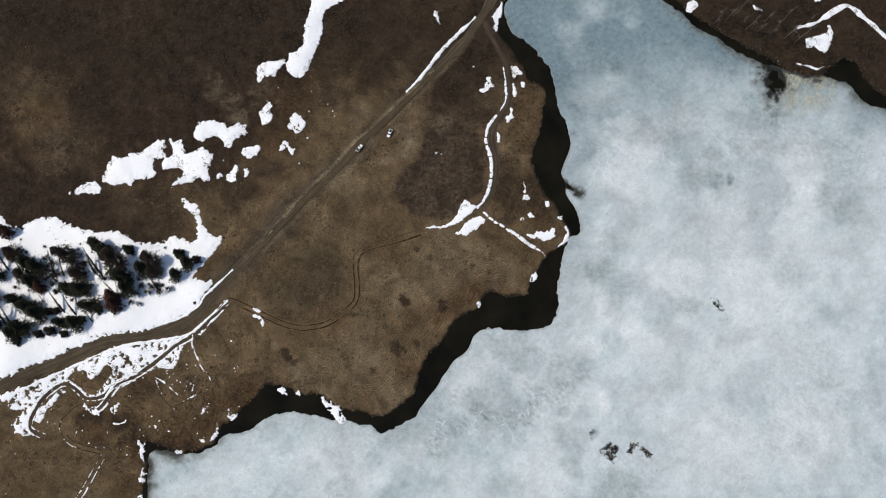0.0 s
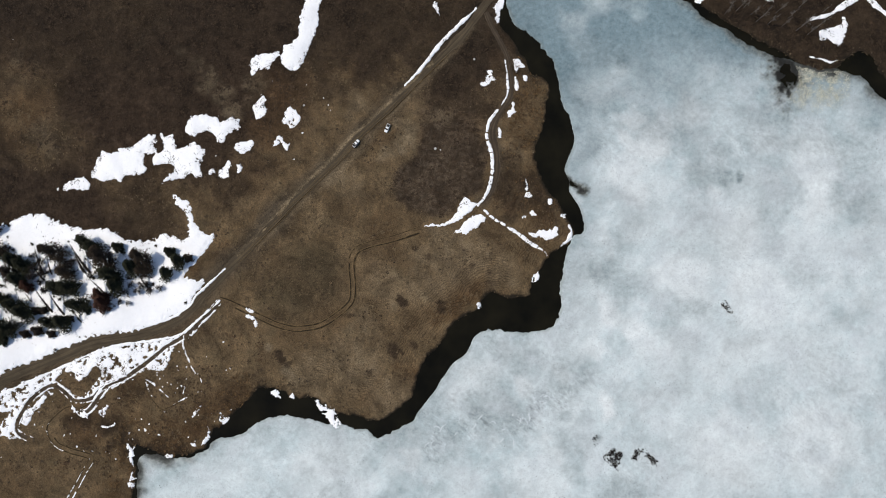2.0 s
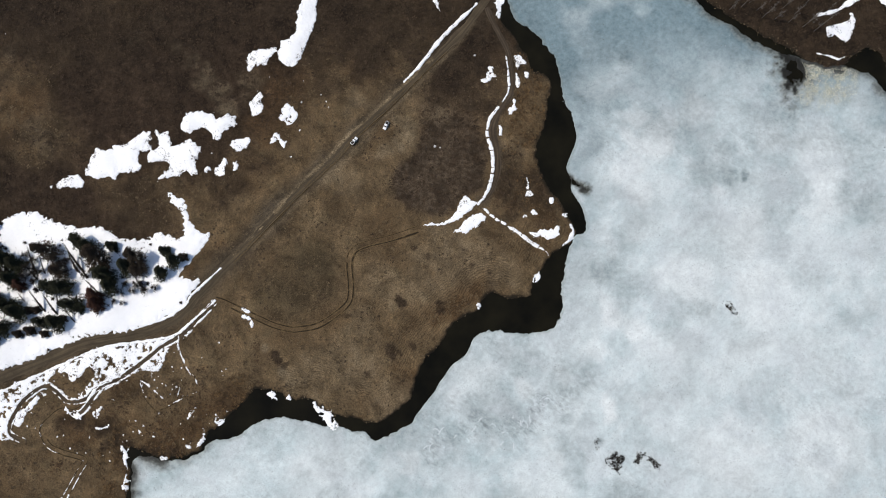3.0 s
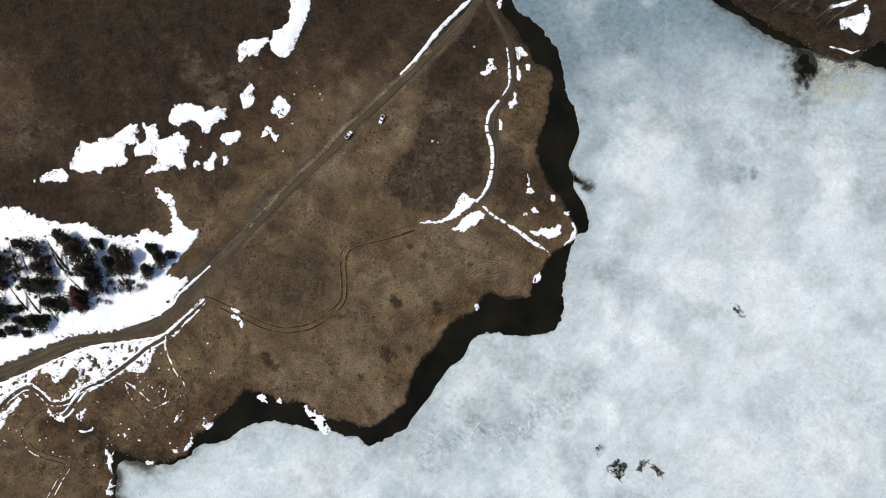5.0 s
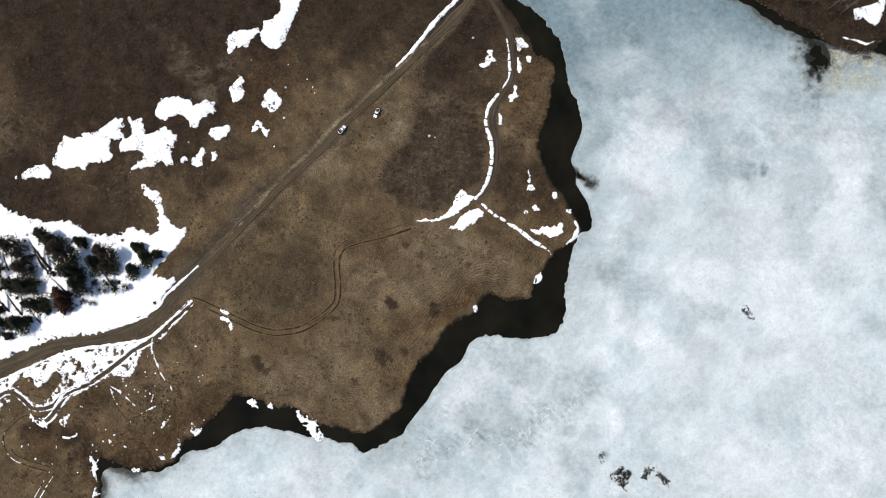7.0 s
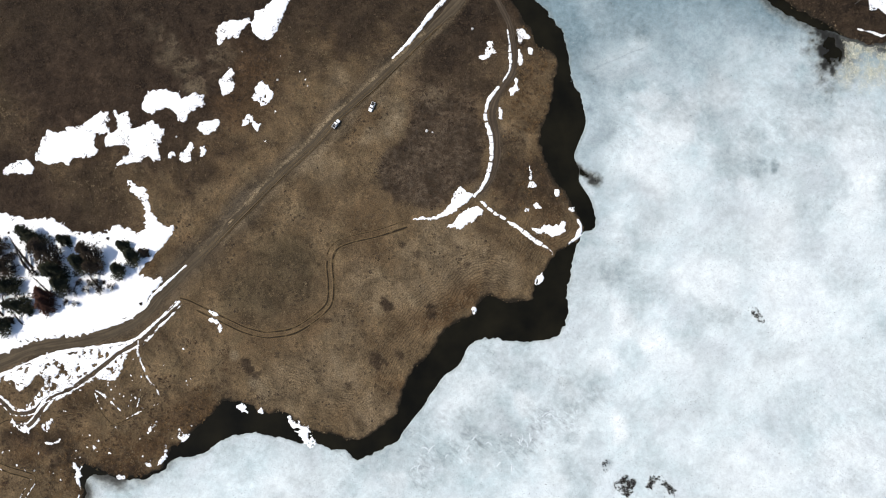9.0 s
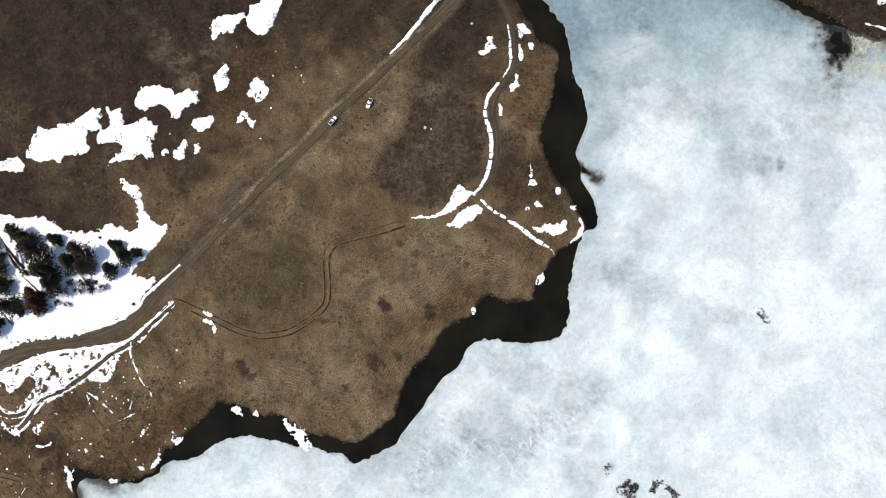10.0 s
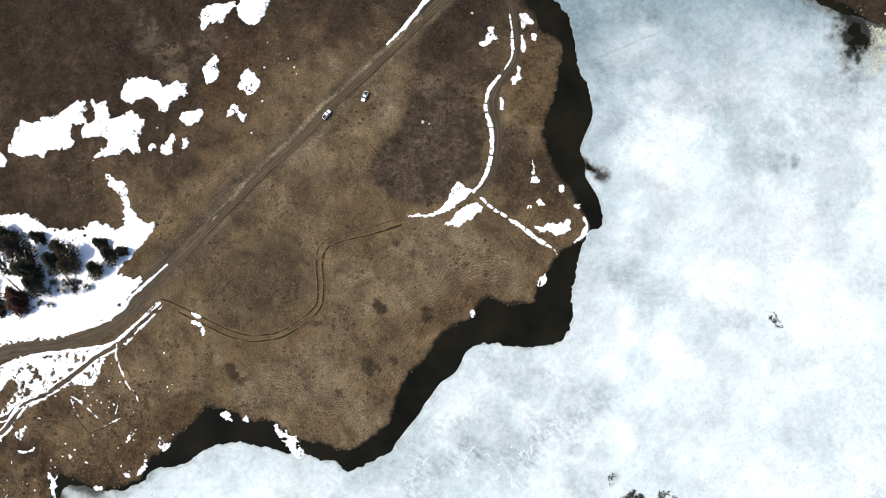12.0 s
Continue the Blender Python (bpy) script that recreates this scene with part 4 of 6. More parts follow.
# ---- snow ----
def drift(name, outline, thick=0.45, ragged=0.9, holes=0.0, cell=0.45, seed=0, label="", closed=True, half=1.0, gaps=0.0, grain=1.0, material=None, avoid=(), bare=(), blocks=False):
    """Old snow lying inside a closed outline, or along an open line, thinning out to a ragged edge."""
    line = rounded(outline, 4, closed)
    margin = 2.5 if closed else half + 2.5
    lo, hi = line.min(0) - margin, line.max(0) + margin
    x, y = np.meshgrid(np.arange(lo[0], hi[0], cell), np.arange(lo[1], hi[1], cell))
    if closed:
        depth = inside(x, y, line)
    else:
        gap, gone, _ = along(x, y, line)
        depth = half * (1 + 0.35 * fbm(gone, gone * 0, 7.0, 3, seed + 5)) - gap
        ends = np.minimum(gone, gone.max() - gone)
        depth = depth - half * 0.6 * (1 - step(0, 14, ends))
        depth = np.minimum(depth, ends)
        if gaps:
            where = (gone / 4.2 + 0.35 * fbm(gone, gone * 0, 9.0, 2, seed + 6)) % 1.0
            depth = np.minimum(depth, (np.minimum(where, 1 - where) * 4.2 - gaps * (0.6 + 0.8 * value_noise(gone / 4.2, gone * 0, seed + 7))) * 1.2)
    depth = depth + ragged * (fbm(x, y, 4.5 * grain, 4, seed + 1, 0.8) + 0.7 * fbm(x, y, 1.6, 2, seed + 4))
    if holes:
        depth = np.minimum(depth, (fbm(x, y, 3.2 * grain, 4, seed + 2) + (0.9 - holes)) * 2.2)
    for way, gap_half in avoid:
        depth = np.minimum(depth, (along(x, y, way)[0] - gap_half + 0.3 * fbm(x, y, 3.0, 2, seed + 8)) * 1.5)
    for patch in bare:
        depth = np.minimum(depth, 0.8 * fbm(x, y, 2.6, 3, seed + 9) - inside(x, y, rounded(patch)))
    into_lake = read(x, y, gx[0], gy[:, 0], into)
    base = np.where(into_lake > 0, 0.05 + 0.22 * step(-0.3, 0.6, read(x, y, ix[0], iy[:, 0], floe)), height(x, y, into_lake))
    z = base - 0.35 + 0.58 * step(-0.5, 0.35, depth) + max(thick - 0.2, 0.1) * step(0.2, 4.0, depth)
    z = z + 0.05 * fbm(x, y, 6.0, 3, seed + 3) * step(0.5, 3, depth)
    if blocks:
        ob = new(name)
        number = np.floor(gone / 4.2 + 0.35 * fbm(gone, gone * 0, 9.0, 2, seed + 6)).astype(int)
        for k in np.unique(number[depth > 0.1]):
            mine = (number == k) & (depth > -0.5)
            if (mine & (depth > 0.1)).sum() > 6:
                r, c = np.where(mine)
                cut = np.s_[max(r.min() - 1, 0):r.max() + 2, max(c.min() - 1, 0):c.max() + 2]
                piece = new("snow_block", sheet("snow_block", x[cut], y[cut], z[cut], mine[cut]))
                piece.data.materials.append(SNOW)
                piece.parent = ob
    else:
        ob = new(name, sheet(name, x, y, z, depth > -1.0))
        ob.data.materials.append(material or SNOW)
    return tagged(ob, label or "patch of old white snow lying on brown heath", "snow patch", group="snow patches")


drift("snow_patch", [(-72.2, 200.9), (-78.8, 186.6), (-81.2, 181.3), (-82.1, 174.2), (-83.3, 168.9), (-84.2, 161.8), (-85.9, 156.5), (-88.5, 153),
    (-92.6, 152), (-93.9, 148.5), (-94.5, 145), (-92.7, 140.8), (-90, 139), (-86.5, 138), (-83.2, 138.7), (-80.9, 143.6), (-78.9, 147.8), (-77.6, 153),
    (-75.6, 158.3), (-73.3, 163.6), (-73.5, 172.4), (-71.2, 179.5), (-66.8, 182.3), (-59.9, 186.6), (-46.3, 199.1)],
      0.5, 0.85, cell=0.32, seed=107, grain=1.0, label="long tongue of old snow filling a gully")
drift("snow_patch", [(-111.5, 143.6), (-109.8, 145.3), (-105.5, 147.8), (-100.3, 147.4), (-95.3, 148.5), (-95.5, 145.7), (-98.5, 142.5), (-100.8, 139),
    (-105.3, 138.3), (-108.6, 136.6), (-110.6, 134.8), (-111.7, 139)],
      0.35, 0.85, cell=0.32, seed=114, grain=0.6, label="patch of old white snow lying on brown heath")
drift("snow_patch", [(-103.9, 122.7), (-102.2, 120.6), (-103.1, 117.5), (-101.7, 114), (-102.3, 110.6), (-104.9, 108.9), (-107.7, 109.2), (-109.1, 113),
    (-110.2, 115.1), (-109.2, 117.1), (-106.5, 119.2)],
      0.35, 0.85, cell=0.32, seed=121, grain=0.6, label="patch of old white snow lying on brown heath")
drift("snow_patch", [(-90.2, 115.1), (-87.8, 116.1), (-85.4, 114), (-82.6, 108.9), (-83.9, 106.1), (-86.6, 103.3), (-89.3, 105.4), (-92, 106.1), (-91.5, 111.3)],
      0.35, 0.85, cell=0.32, seed=128, grain=0.6, label="patch of old white snow lying on brown heath", holes=0.3)
drift("snow_patch", [(-147.8, 105.4), (-146.9, 108.9), (-142.8, 110.6), (-138.5, 111.3), (-134, 109.9), (-130, 109.5), (-128.2, 106.8), (-124.8, 107.5),
    (-121.5, 109.5), (-117.8, 107.8), (-117.3, 104.4), (-121.3, 100.9), (-124.6, 98.5), (-125.5, 95.1), (-128.9, 95.1), (-131.4, 99.2), (-135.5, 101.6),
    (-139.8, 100.3), (-143.1, 98.2), (-146.6, 100.3), (-148.3, 102.7)],
      0.5, 0.9, cell=0.32, seed=135, grain=1.0, label="patch of old white snow lying on brown heath")
drift("snow_patch", [(-119.4, 93.1), (-116.1, 94.8), (-112.1, 96.5), (-109.4, 95.8), (-109.3, 93.1), (-111.6, 90), (-114.9, 87.6), (-117, 89), (-119.4, 91)],
      0.35, 0.85, cell=0.25, seed=142, grain=0.6, label="patch of old white snow lying on brown heath")
drift("snow_patch", [(-96.9, 96.5), (-94.9, 98.5), (-91.9, 98.5), (-90.8, 95.8), (-88.4, 93.7), (-89.1, 90.7), (-91.4, 91.7), (-93.2, 94.8), (-94.8, 93.4),
    (-96.9, 93.7)],
      0.35, 0.85, cell=0.25, seed=149, grain=0.6, label="patch of old white snow lying on brown heath", holes=0.3)
drift("snow_patch", [(-127.4, 78), (-124.8, 81.1), (-122.6, 84.5), (-121.2, 82.1), (-122.1, 78), (-122.3, 74.6), (-127, 74.6)],
      0.35, 0.85, cell=0.25, seed=156, grain=0.6, label="patch of old white snow lying on brown heath")
drift("snow_patch", [(-133.8, 78), (-131.8, 79.4), (-130.8, 77.7), (-133.1, 76.3)],
      0.25, 0.65, cell=0.25, seed=163, grain=0.6, label="patch of old white snow lying on brown heath")
drift("snow_patch", [(-117.8, 81.1), (-115.8, 82.1), (-114.7, 78.7), (-116.7, 77)],
      0.25, 0.65, cell=0.25, seed=170, grain=0.6, label="patch of old white snow lying on brown heath")
drift("snow_patch", [(-201.9, 76), (-200.4, 79.4), (-198.9, 83.8), (-195.6, 87.3), (-195.8, 90), (-190, 89), (-185, 91.4), (-178.4, 93.1), (-172.8, 96.8),
    (-169.5, 99.6), (-165.8, 99.2), (-164.3, 96.5), (-166.6, 93.1), (-165.5, 90), (-168.1, 87.9), (-171.1, 87.3), (-172.3, 83.8), (-170.4, 78.7),
    (-173.4, 76), (-177.7, 75.3), (-182.7, 75), (-186, 71.9), (-188.7, 73.3), (-194.3, 71.9), (-197.7, 73.3), (-201.1, 73.6)],
      0.5, 0.9, cell=0.32, seed=177, grain=1.0, label="patch of old white snow lying on brown heath")
drift("snow_patch", [(-162.4, 99.9), (-160, 98.5), (-156.7, 100.3), (-154.6, 98.5), (-153.8, 93.1), (-151.3, 90.7), (-146.4, 93.1), (-141.3, 93.7),
    (-136.2, 89.6), (-137.7, 84.9), (-139.3, 81.5), (-137.4, 75.3), (-140.8, 74.6), (-144.2, 76.7), (-149.1, 74.7), (-154.1, 73.6), (-158.4, 71.3),
    (-160.8, 72.6), (-156.6, 76), (-154.4, 80.4), (-157.8, 82.1), (-162.8, 81.5), (-166.1, 80.4), (-166.9, 83.8), (-165.8, 89), (-162.1, 89), (-160.5, 94.1)],
      0.5, 0.9, cell=0.32, seed=184, grain=1.0, label="patch of old white snow lying on brown heath")
drift("snow_patch", [(-218.3, 68.6), (-216.1, 70.9), (-212.2, 73.3), (-207.9, 74.7), (-204.5, 73.6), (-202.6, 70.2), (-203.2, 67.9), (-207.5, 66.9),
    (-212.6, 67.5), (-216.9, 66.9)],
      0.35, 0.85, cell=0.32, seed=191, grain=0.6, label="patch of old white snow lying on brown heath")
drift("snow_patch", [(-223, 67.9), (-221.4, 68.9), (-220, 67.5), (-221.2, 66.2)],
      0.25, 0.65, cell=0.25, seed=198, grain=0.6, label="patch of old white snow lying on brown heath", holes=0.4)
drift("snow_patch", [(-154.9, 64.8), (-152.2, 63.8), (-148.7, 61.1), (-145.4, 61.1), (-144.2, 56), (-142.3, 49), (-145, 49), (-146.5, 54.4), (-150.3, 57.4),
    (-153.7, 59.8)],
      0.35, 0.85, cell=0.32, seed=205, grain=0.6, label="patch of old white snow lying on brown heath", holes=0.35)
drift("snow_patch", [(-11.5, 46.6), (-6.5, 48.3), (0.1, 48.3), (5.1, 51.7), (8.5, 55), (9.5, 60.1), (12.5, 63.5), (15.9, 61.1), (19.2, 60.1), (17.9, 57.4),
    (14.5, 54.4), (10.2, 51), (5.1, 48.3), (0.1, 46.6), (-6.5, 47)],
      0.35, 0.5, cell=0.32, seed=226, grain=0.6, label="remnant of old snow beside the muddy track")
drift("snow_patch", [(6.8, 43.9), (10.1, 44.9), (11.8, 48.3), (15.2, 51.7), (20.2, 53.7), (24.2, 52.3), (24.2, 50), (20.1, 47.3), (16.8, 45.6), (12.5, 43.3),
    (8.5, 42.3)],
      0.35, 0.85, cell=0.32, seed=233, grain=0.6, label="remnant of old snow beside the muddy track")
drift("snow_strip", [(-22.0, 129.0), (-18.5, 132.5), (-14.3, 137.0), (-9.5, 143.0), (-4.5, 150.0), (1.0, 156.8), (6.8, 163.0), (12.8, 168.8), (19.0, 175.0)], 0.4, 0.35, cell=0.3, seed=240,
      closed=False, half=1.1, label="narrow bank of old snow beside the gravel road")
drift("snow_patch", [(-5.7, 180.9), (-4.3, 178.8), (-1.9, 171.3), (-3.6, 173.1), (-5.7, 176.6)],
      0.25, 0.65, cell=0.25, seed=247, grain=0.6, label="remnant of old snow beside the muddy track")
drift("snow_patch", [(35.8, 184.4), (32, 179.5), (29.6, 175.2), (31.6, 172.4), (29.9, 168.8), (32.6, 167.1), (33.4, 173.1), (35.1, 179.5)],
      0.35, 0.85, cell=0.25, seed=254, grain=0.6, label="remnant of old snow beside the muddy track")
drift("snow_patch", [(27.3, 138), (29.4, 134.5), (31, 130.3), (28.3, 131.7), (26.3, 129.6), (23.9, 127.9), (22.2, 129.6), (24.9, 132), (26, 135.5)],
      0.35, 0.85, cell=0.25, seed=261, grain=0.6, label="remnant of old snow beside the muddy track", holes=0.2)
drift("snow_patch", [(41.1, 144.4), (44.1, 144.7), (45.8, 142.3), (47.5, 139.9), (44.2, 139.3), (42.8, 136.9), (41.4, 140.2)],
      0.25, 0.65, cell=0.25, seed=268, grain=0.6, label="remnant of old snow beside the muddy track")
drift("snow_patch", [(46.7, 135.2), (49.1, 134.8), (48.4, 131.7), (46.7, 132.4)],
      0.25, 0.65, cell=0.25, seed=275, grain=0.6, label="remnant of old snow beside the muddy track")
drift("snow_patch", [(41.6, 133.8), (43.6, 131), (43.6, 126.8), (41.9, 126.5)],
      0.25, 0.65, cell=0.25, seed=282, grain=0.6, label="remnant of old snow beside the muddy track")
drift("snow_patch", [(40.6, 119.8), (42.0, 116.2), (41.4, 112.6), (38.5, 110.8), (36.5, 113.2), (39.2, 115.6)],
      0.25, 0.65, cell=0.25, seed=289, grain=0.6, label="remnant of old snow beside the muddy track")
drift("snow_patch", [(31.9, 104), (33.2, 103.3), (33.9, 98.9), (32.5, 98.5)],
      0.25, 0.65, cell=0.25, seed=296, grain=0.6, label="remnant of old snow beside the muddy track")
drift("snow_patch", [(47.4, 74.6), (49.1, 70.2), (48.7, 67.9), (46.7, 66.5), (48.1, 69.2)],
      0.25, 0.65, cell=0.25, seed=303, grain=0.6, label="remnant of old snow beside the muddy track")
drift("snow_patch", [(47.3, 65.1), (49.4, 66.8), (51.4, 65.1), (50, 63.5), (48, 63.5)],
      0.25, 0.65, cell=0.25, seed=310, grain=0.6, label="remnant of old snow beside the muddy track", holes=0.4)
drift("snow_patch", [(60.4, 62.8), (62.4, 62.4), (62.3, 59.4), (60.3, 59.4)],
      0.25, 0.65, cell=0.25, seed=317, grain=0.6, label="remnant of old snow beside the muddy track")
drift("snow_patch", [(49.9, 54.7), (51.6, 55.8), (53.6, 53.8), (52.5, 53.2)],
      0.25, 0.65, cell=0.25, seed=324, grain=0.6, label="remnant of old snow beside the muddy track")
drift("snow_patch", [(45.9, 53.3), (47.9, 53.3), (47.5, 52), (45.5, 52.3)],
      0.25, 0.65, cell=0.25, seed=331, grain=0.6, label="remnant of old snow beside the muddy track")
drift("snow_patch", [(49.1, 42.9), (53.4, 43.3), (55.8, 44.9), (60.1, 44.3), (64.5, 46.6), (65.4, 43.3), (63.7, 39.9), (58.4, 39.2), (55.1, 41.6), (51.7, 40.3)],
      0.35, 0.85, cell=0.32, seed=338, grain=0.6, label="remnant of old snow beside the muddy track")
drift("snow_patch", [(68.1, 53.5), (70.4, 53.5), (70.1, 51.5), (68.3, 51.5)],
      0.25, 0.65, cell=0.25, seed=345, grain=0.6, label="remnant of old snow beside the muddy track")
drift("snow_patch", [(52.2, 19.9), (54.5, 20.6), (54.8, 17.6), (52.8, 15.6), (50.5, 14.3)],
      0.25, 0.65, cell=0.25, seed=352, grain=0.6, label="remnant of old snow beside the muddy track", holes=0.3)
drift("snow_patch", [(19.8, 3.1), (21.5, 3.1), (21.7, 0.1), (20.0, 0.1)],
      0.25, 0.65, cell=0.25, seed=359, grain=0.6, label="remnant of old snow beside the muddy track")
drift("snow_patch", [(-110.8, 0.4), (-107.1, -0.9), (-104.8, -2.8), (-107.8, -2.2), (-110.8, -0.9)],
      0.25, 0.65, cell=0.25, seed=366, grain=0.6, label="remnant of old snow beside the muddy track")
drift("snow_patch", [(-110.4, -3.5), (-107, -4.8), (-104.4, -6.5), (-104.9, -10.4), (-106.6, -8.8), (-106.3, -6.5), (-109.7, -5.5)],
      0.25, 0.65, cell=0.25, seed=373, grain=0.6, label="remnant of old snow beside the muddy track")
drift("snow_patch", [(-96.1, -46.7), (-92.9, -45.3), (-91.2, -47.2), (-90.2, -50.4), (-92.9, -48.7)],
      0.25, 0.65, cell=0.25, seed=380, grain=0.6, label="small remnant of old snow at the lake shore", holes=0.58)
drift("snow_patch", [(-70.4, -51.9), (-66.1, -53.8), (-61.8, -55.5), (-58.9, -59.3), (-56.5, -64.4), (-59.4, -66), (-62.7, -62.2), (-66.7, -58.7)],
      0.35, 0.85, cell=0.32, seed=387, grain=0.6, label="small remnant of old snow at the lake shore", holes=0.45)
drift("snow_patch", [(-84.8, -47.7), (-83.2, -47.7), (-82.5, -50), (-84.1, -50)],
      0.25, 0.65, cell=0.25, seed=394, grain=0.6, label="small remnant of old snow at the lake shore")
drift("snow_patch", [(-124.2, -58.5), (-122.0, -60.6), (-119.0, -60.6), (-119.3, -62.7), (-121.8, -64.2), (-123.8, -62.2)],
      0.25, 0.65, cell=0.25, seed=401, grain=0.6, label="small remnant of old snow at the lake shore", holes=0.58)
drift("snow_patch", [(-140.3, -75.3), (-137.5, -75.3), (-135.5, -76.5), (-138.3, -77.4)],
      0.25, 0.65, cell=0.25, seed=408, grain=0.6, label="small remnant of old snow at the lake shore", holes=0.58)
drift("snow_patch", [(-130.5, -68.5), (-129.3, -68.5), (-129.9, -72.5), (-132.2, -75.4), (-132.8, -74.4), (-130.8, -72.0)],
      0.25, 0.65, cell=0.25, seed=415, grain=0.6, label="small remnant of old snow at the lake shore", holes=0.58)
drift("snow_patch", [(218, 160.7), (223.9, 163.5), (230.9, 165.3), (233.5, 169.9), (235.6, 165.3), (234, 160), (231.3, 154), (226.9, 154.7), (223.7, 157.5),
    (220.2, 156.5)],
      0.35, 0.85, cell=0.32, seed=422, grain=0.6, label="patch of old snow on the far bank")
drift("snow_patch", [(147.7, 183), (150.2, 185.8), (153.9, 185.8), (153.8, 182.3), (149.9, 178.7), (147.9, 179.4)],
      0.35, 0.85, cell=0.25, seed=429, grain=0.6, label="patch of old snow on the far bank")
drift("snow_patch", [(187.1, 183), (190.5, 181.6), (192.8, 179.4), (189.4, 180.1)],
      0.25, 0.65, cell=0.25, seed=436, grain=0.6, label="patch of old snow on the far bank")
drift("snow_patch", [(225.1, 188.7), (229.2, 188), (228.4, 185.5), (225.3, 185.5)],
      0.25, 0.65, cell=0.25, seed=443, grain=0.6, label="patch of old snow on the far bank")
drift("snow_patch", [(-207.1, -54.2), (-204.3, -57.4), (-199.7, -58.4), (-198.3, -61.6), (-203.6, -60), (-206.9, -57.4)],
      0.25, 0.65, cell=0.25, seed=464, grain=0.6, label="remnant of old snow on the tussocky slope", holes=0.58)
drift("snow_patch", [(-192.1, -58.9), (-189.5, -56.5), (-187.0, -55.1), (-187.3, -57.5), (-189.6, -60.3)],
      0.25, 0.65, cell=0.25, seed=471, grain=0.6, label="remnant of old snow on the tussocky slope", holes=0.58)
drift("snow_patch", [(-190.3, -65.8), (-186.9, -65.8), (-183.3, -64.8), (-183.5, -66.3), (-188.7, -67.2)],
      0.25, 0.65, cell=0.25, seed=478, grain=0.6, label="remnant of old snow on the tussocky slope", holes=0.58)
drift("snow_patch", [(-194.7, -69.5), (-192.8, -70.4), (-191.5, -72.3), (-193.2, -72.3)],
      0.25, 0.65, cell=0.25, seed=485, grain=0.6, label="remnant of old snow on the tussocky slope", holes=0.58)
drift("snow_patch", [(-139.1, -58.9), (-137.7, -56.5), (-135.4, -54.1), (-135.3, -56.1), (-137.6, -59.4), (-139.0, -60.8)],
      0.25, 0.65, cell=0.25, seed=492, grain=0.6, label="small remnant of old snow at the lake shore", holes=0.58)
drift("snow_patch", [(-144.0, -64.0), (-143.1, -62.2), (-141.9, -61.4), (-142.6, -64.0)],
      0.25, 0.65, cell=0.25, seed=499, grain=0.6, label="small remnant of old snow at the lake shore", holes=0.58)
drift("snow_patch", [(-176.1, -75.8), (-174.4, -75.8), (-172.6, -80.1), (-170.6, -81.8), (-172.2, -83.2), (-175.8, -83.4), (-174.2, -81.2)],
      0.25, 0.65, cell=0.25, seed=506, grain=0.6, label="small remnant of old snow at the lake shore", holes=0.58)
drift("snow_patch", [(-173.2, -94.4), (-171.4, -93.2), (-170.0, -96.7), (-170.8, -100.2), (-173.0, -100.7), (-174.3, -98.3)],
      0.25, 0.65, cell=0.25, seed=513, grain=0.6, label="small remnant of old snow at the lake shore", holes=0.58)
drift("snow_patch", [(-174.1, -107.4), (-171.9, -106.0), (-172.2, -110.6), (-174.1, -111.1)],
      0.25, 0.65, cell=0.25, seed=520, grain=0.6, label="small remnant of old snow at the lake shore", holes=0.58)
drift("snow_patch", [(-166.4, -67.4), (-165.5, -67.0), (-164.1, -70.0), (-165.4, -69.8)],
      0.25, 0.65, cell=0.25, seed=527, grain=0.6, label="small remnant of old snow at the lake shore", holes=0.58)
drift("snow_patch", [(-158.5, -70.6), (-157.4, -67.8), (-156.7, -67.8), (-157.5, -70.9)],
      0.25, 0.65, cell=0.25, seed=534, grain=0.6, label="small remnant of old snow at the lake shore", holes=0.58)
drift("snow_patch", [(-153.3, -81.5), (-149.8, -81.3), (-150.4, -82.9), (-153.1, -82.7)],
      0.25, 0.65, cell=0.25, seed=541, grain=0.6, label="small remnant of old snow at the lake shore", holes=0.58)
FOREST_EDGE = [(-302.7, 61.8), (-282.3, 56.7), (-262.1, 55), (-258, 52.3), (-254.4, 48.3), (-249.1, 47.6), (-245.2, 50.3), (-238.6, 52.7), (-228.6, 53.4),
    (-223.5, 51), (-218.4, 48.3), (-211.6, 46.6), (-204.9, 44.6), (-196.5, 44.3), (-190.9, 44.6), (-186.4, 42.3), (-181.3, 38.9), (-174.6, 37.6),
    (-167.9, 37.6), (-163, 39.6), (-158.8, 42.6), (-154.7, 40.9), (-149.7, 39.3), (-144.8, 41.6), (-145, 48.3), (-142.3, 49), (-139.9, 45), (-136.5, 42.3),
    (-131.4, 41.6), (-133, 36.6), (-136.1, 30.9), (-140.3, 25.6), (-144.5, 21.6), (-144.7, 17.3), (-140, 16), (-134, 16), (-136.5, 11), (-141, 5.1), (-145.1, -0.2)]
FOREST_VERGE = [(-151.6, -4.8), (-159.7, -8.1), (-166.2, -10.7), (-176, -13.3), (-189.1, -15), (-198.9, -16.9), (-205.3, -20.2), (-215, -23.8), (-224.7, -28),
    (-237.6, -32.9), (-247.1, -37.4), (-256.8, -41.3), (-275.9, -49), (-301.6, -56.8)]
drift("snow_field", FOREST_EDGE + FOREST_VERGE, 0.5, 1.2, cell=0.4, seed=900, label="broad field of old snow under the trees beside the road")
LOOP_LINE, SLOPE_LINE = rounded(PATH_LOOP[:-3], 4, False), rounded(PATH_SLOPE, 4, False)
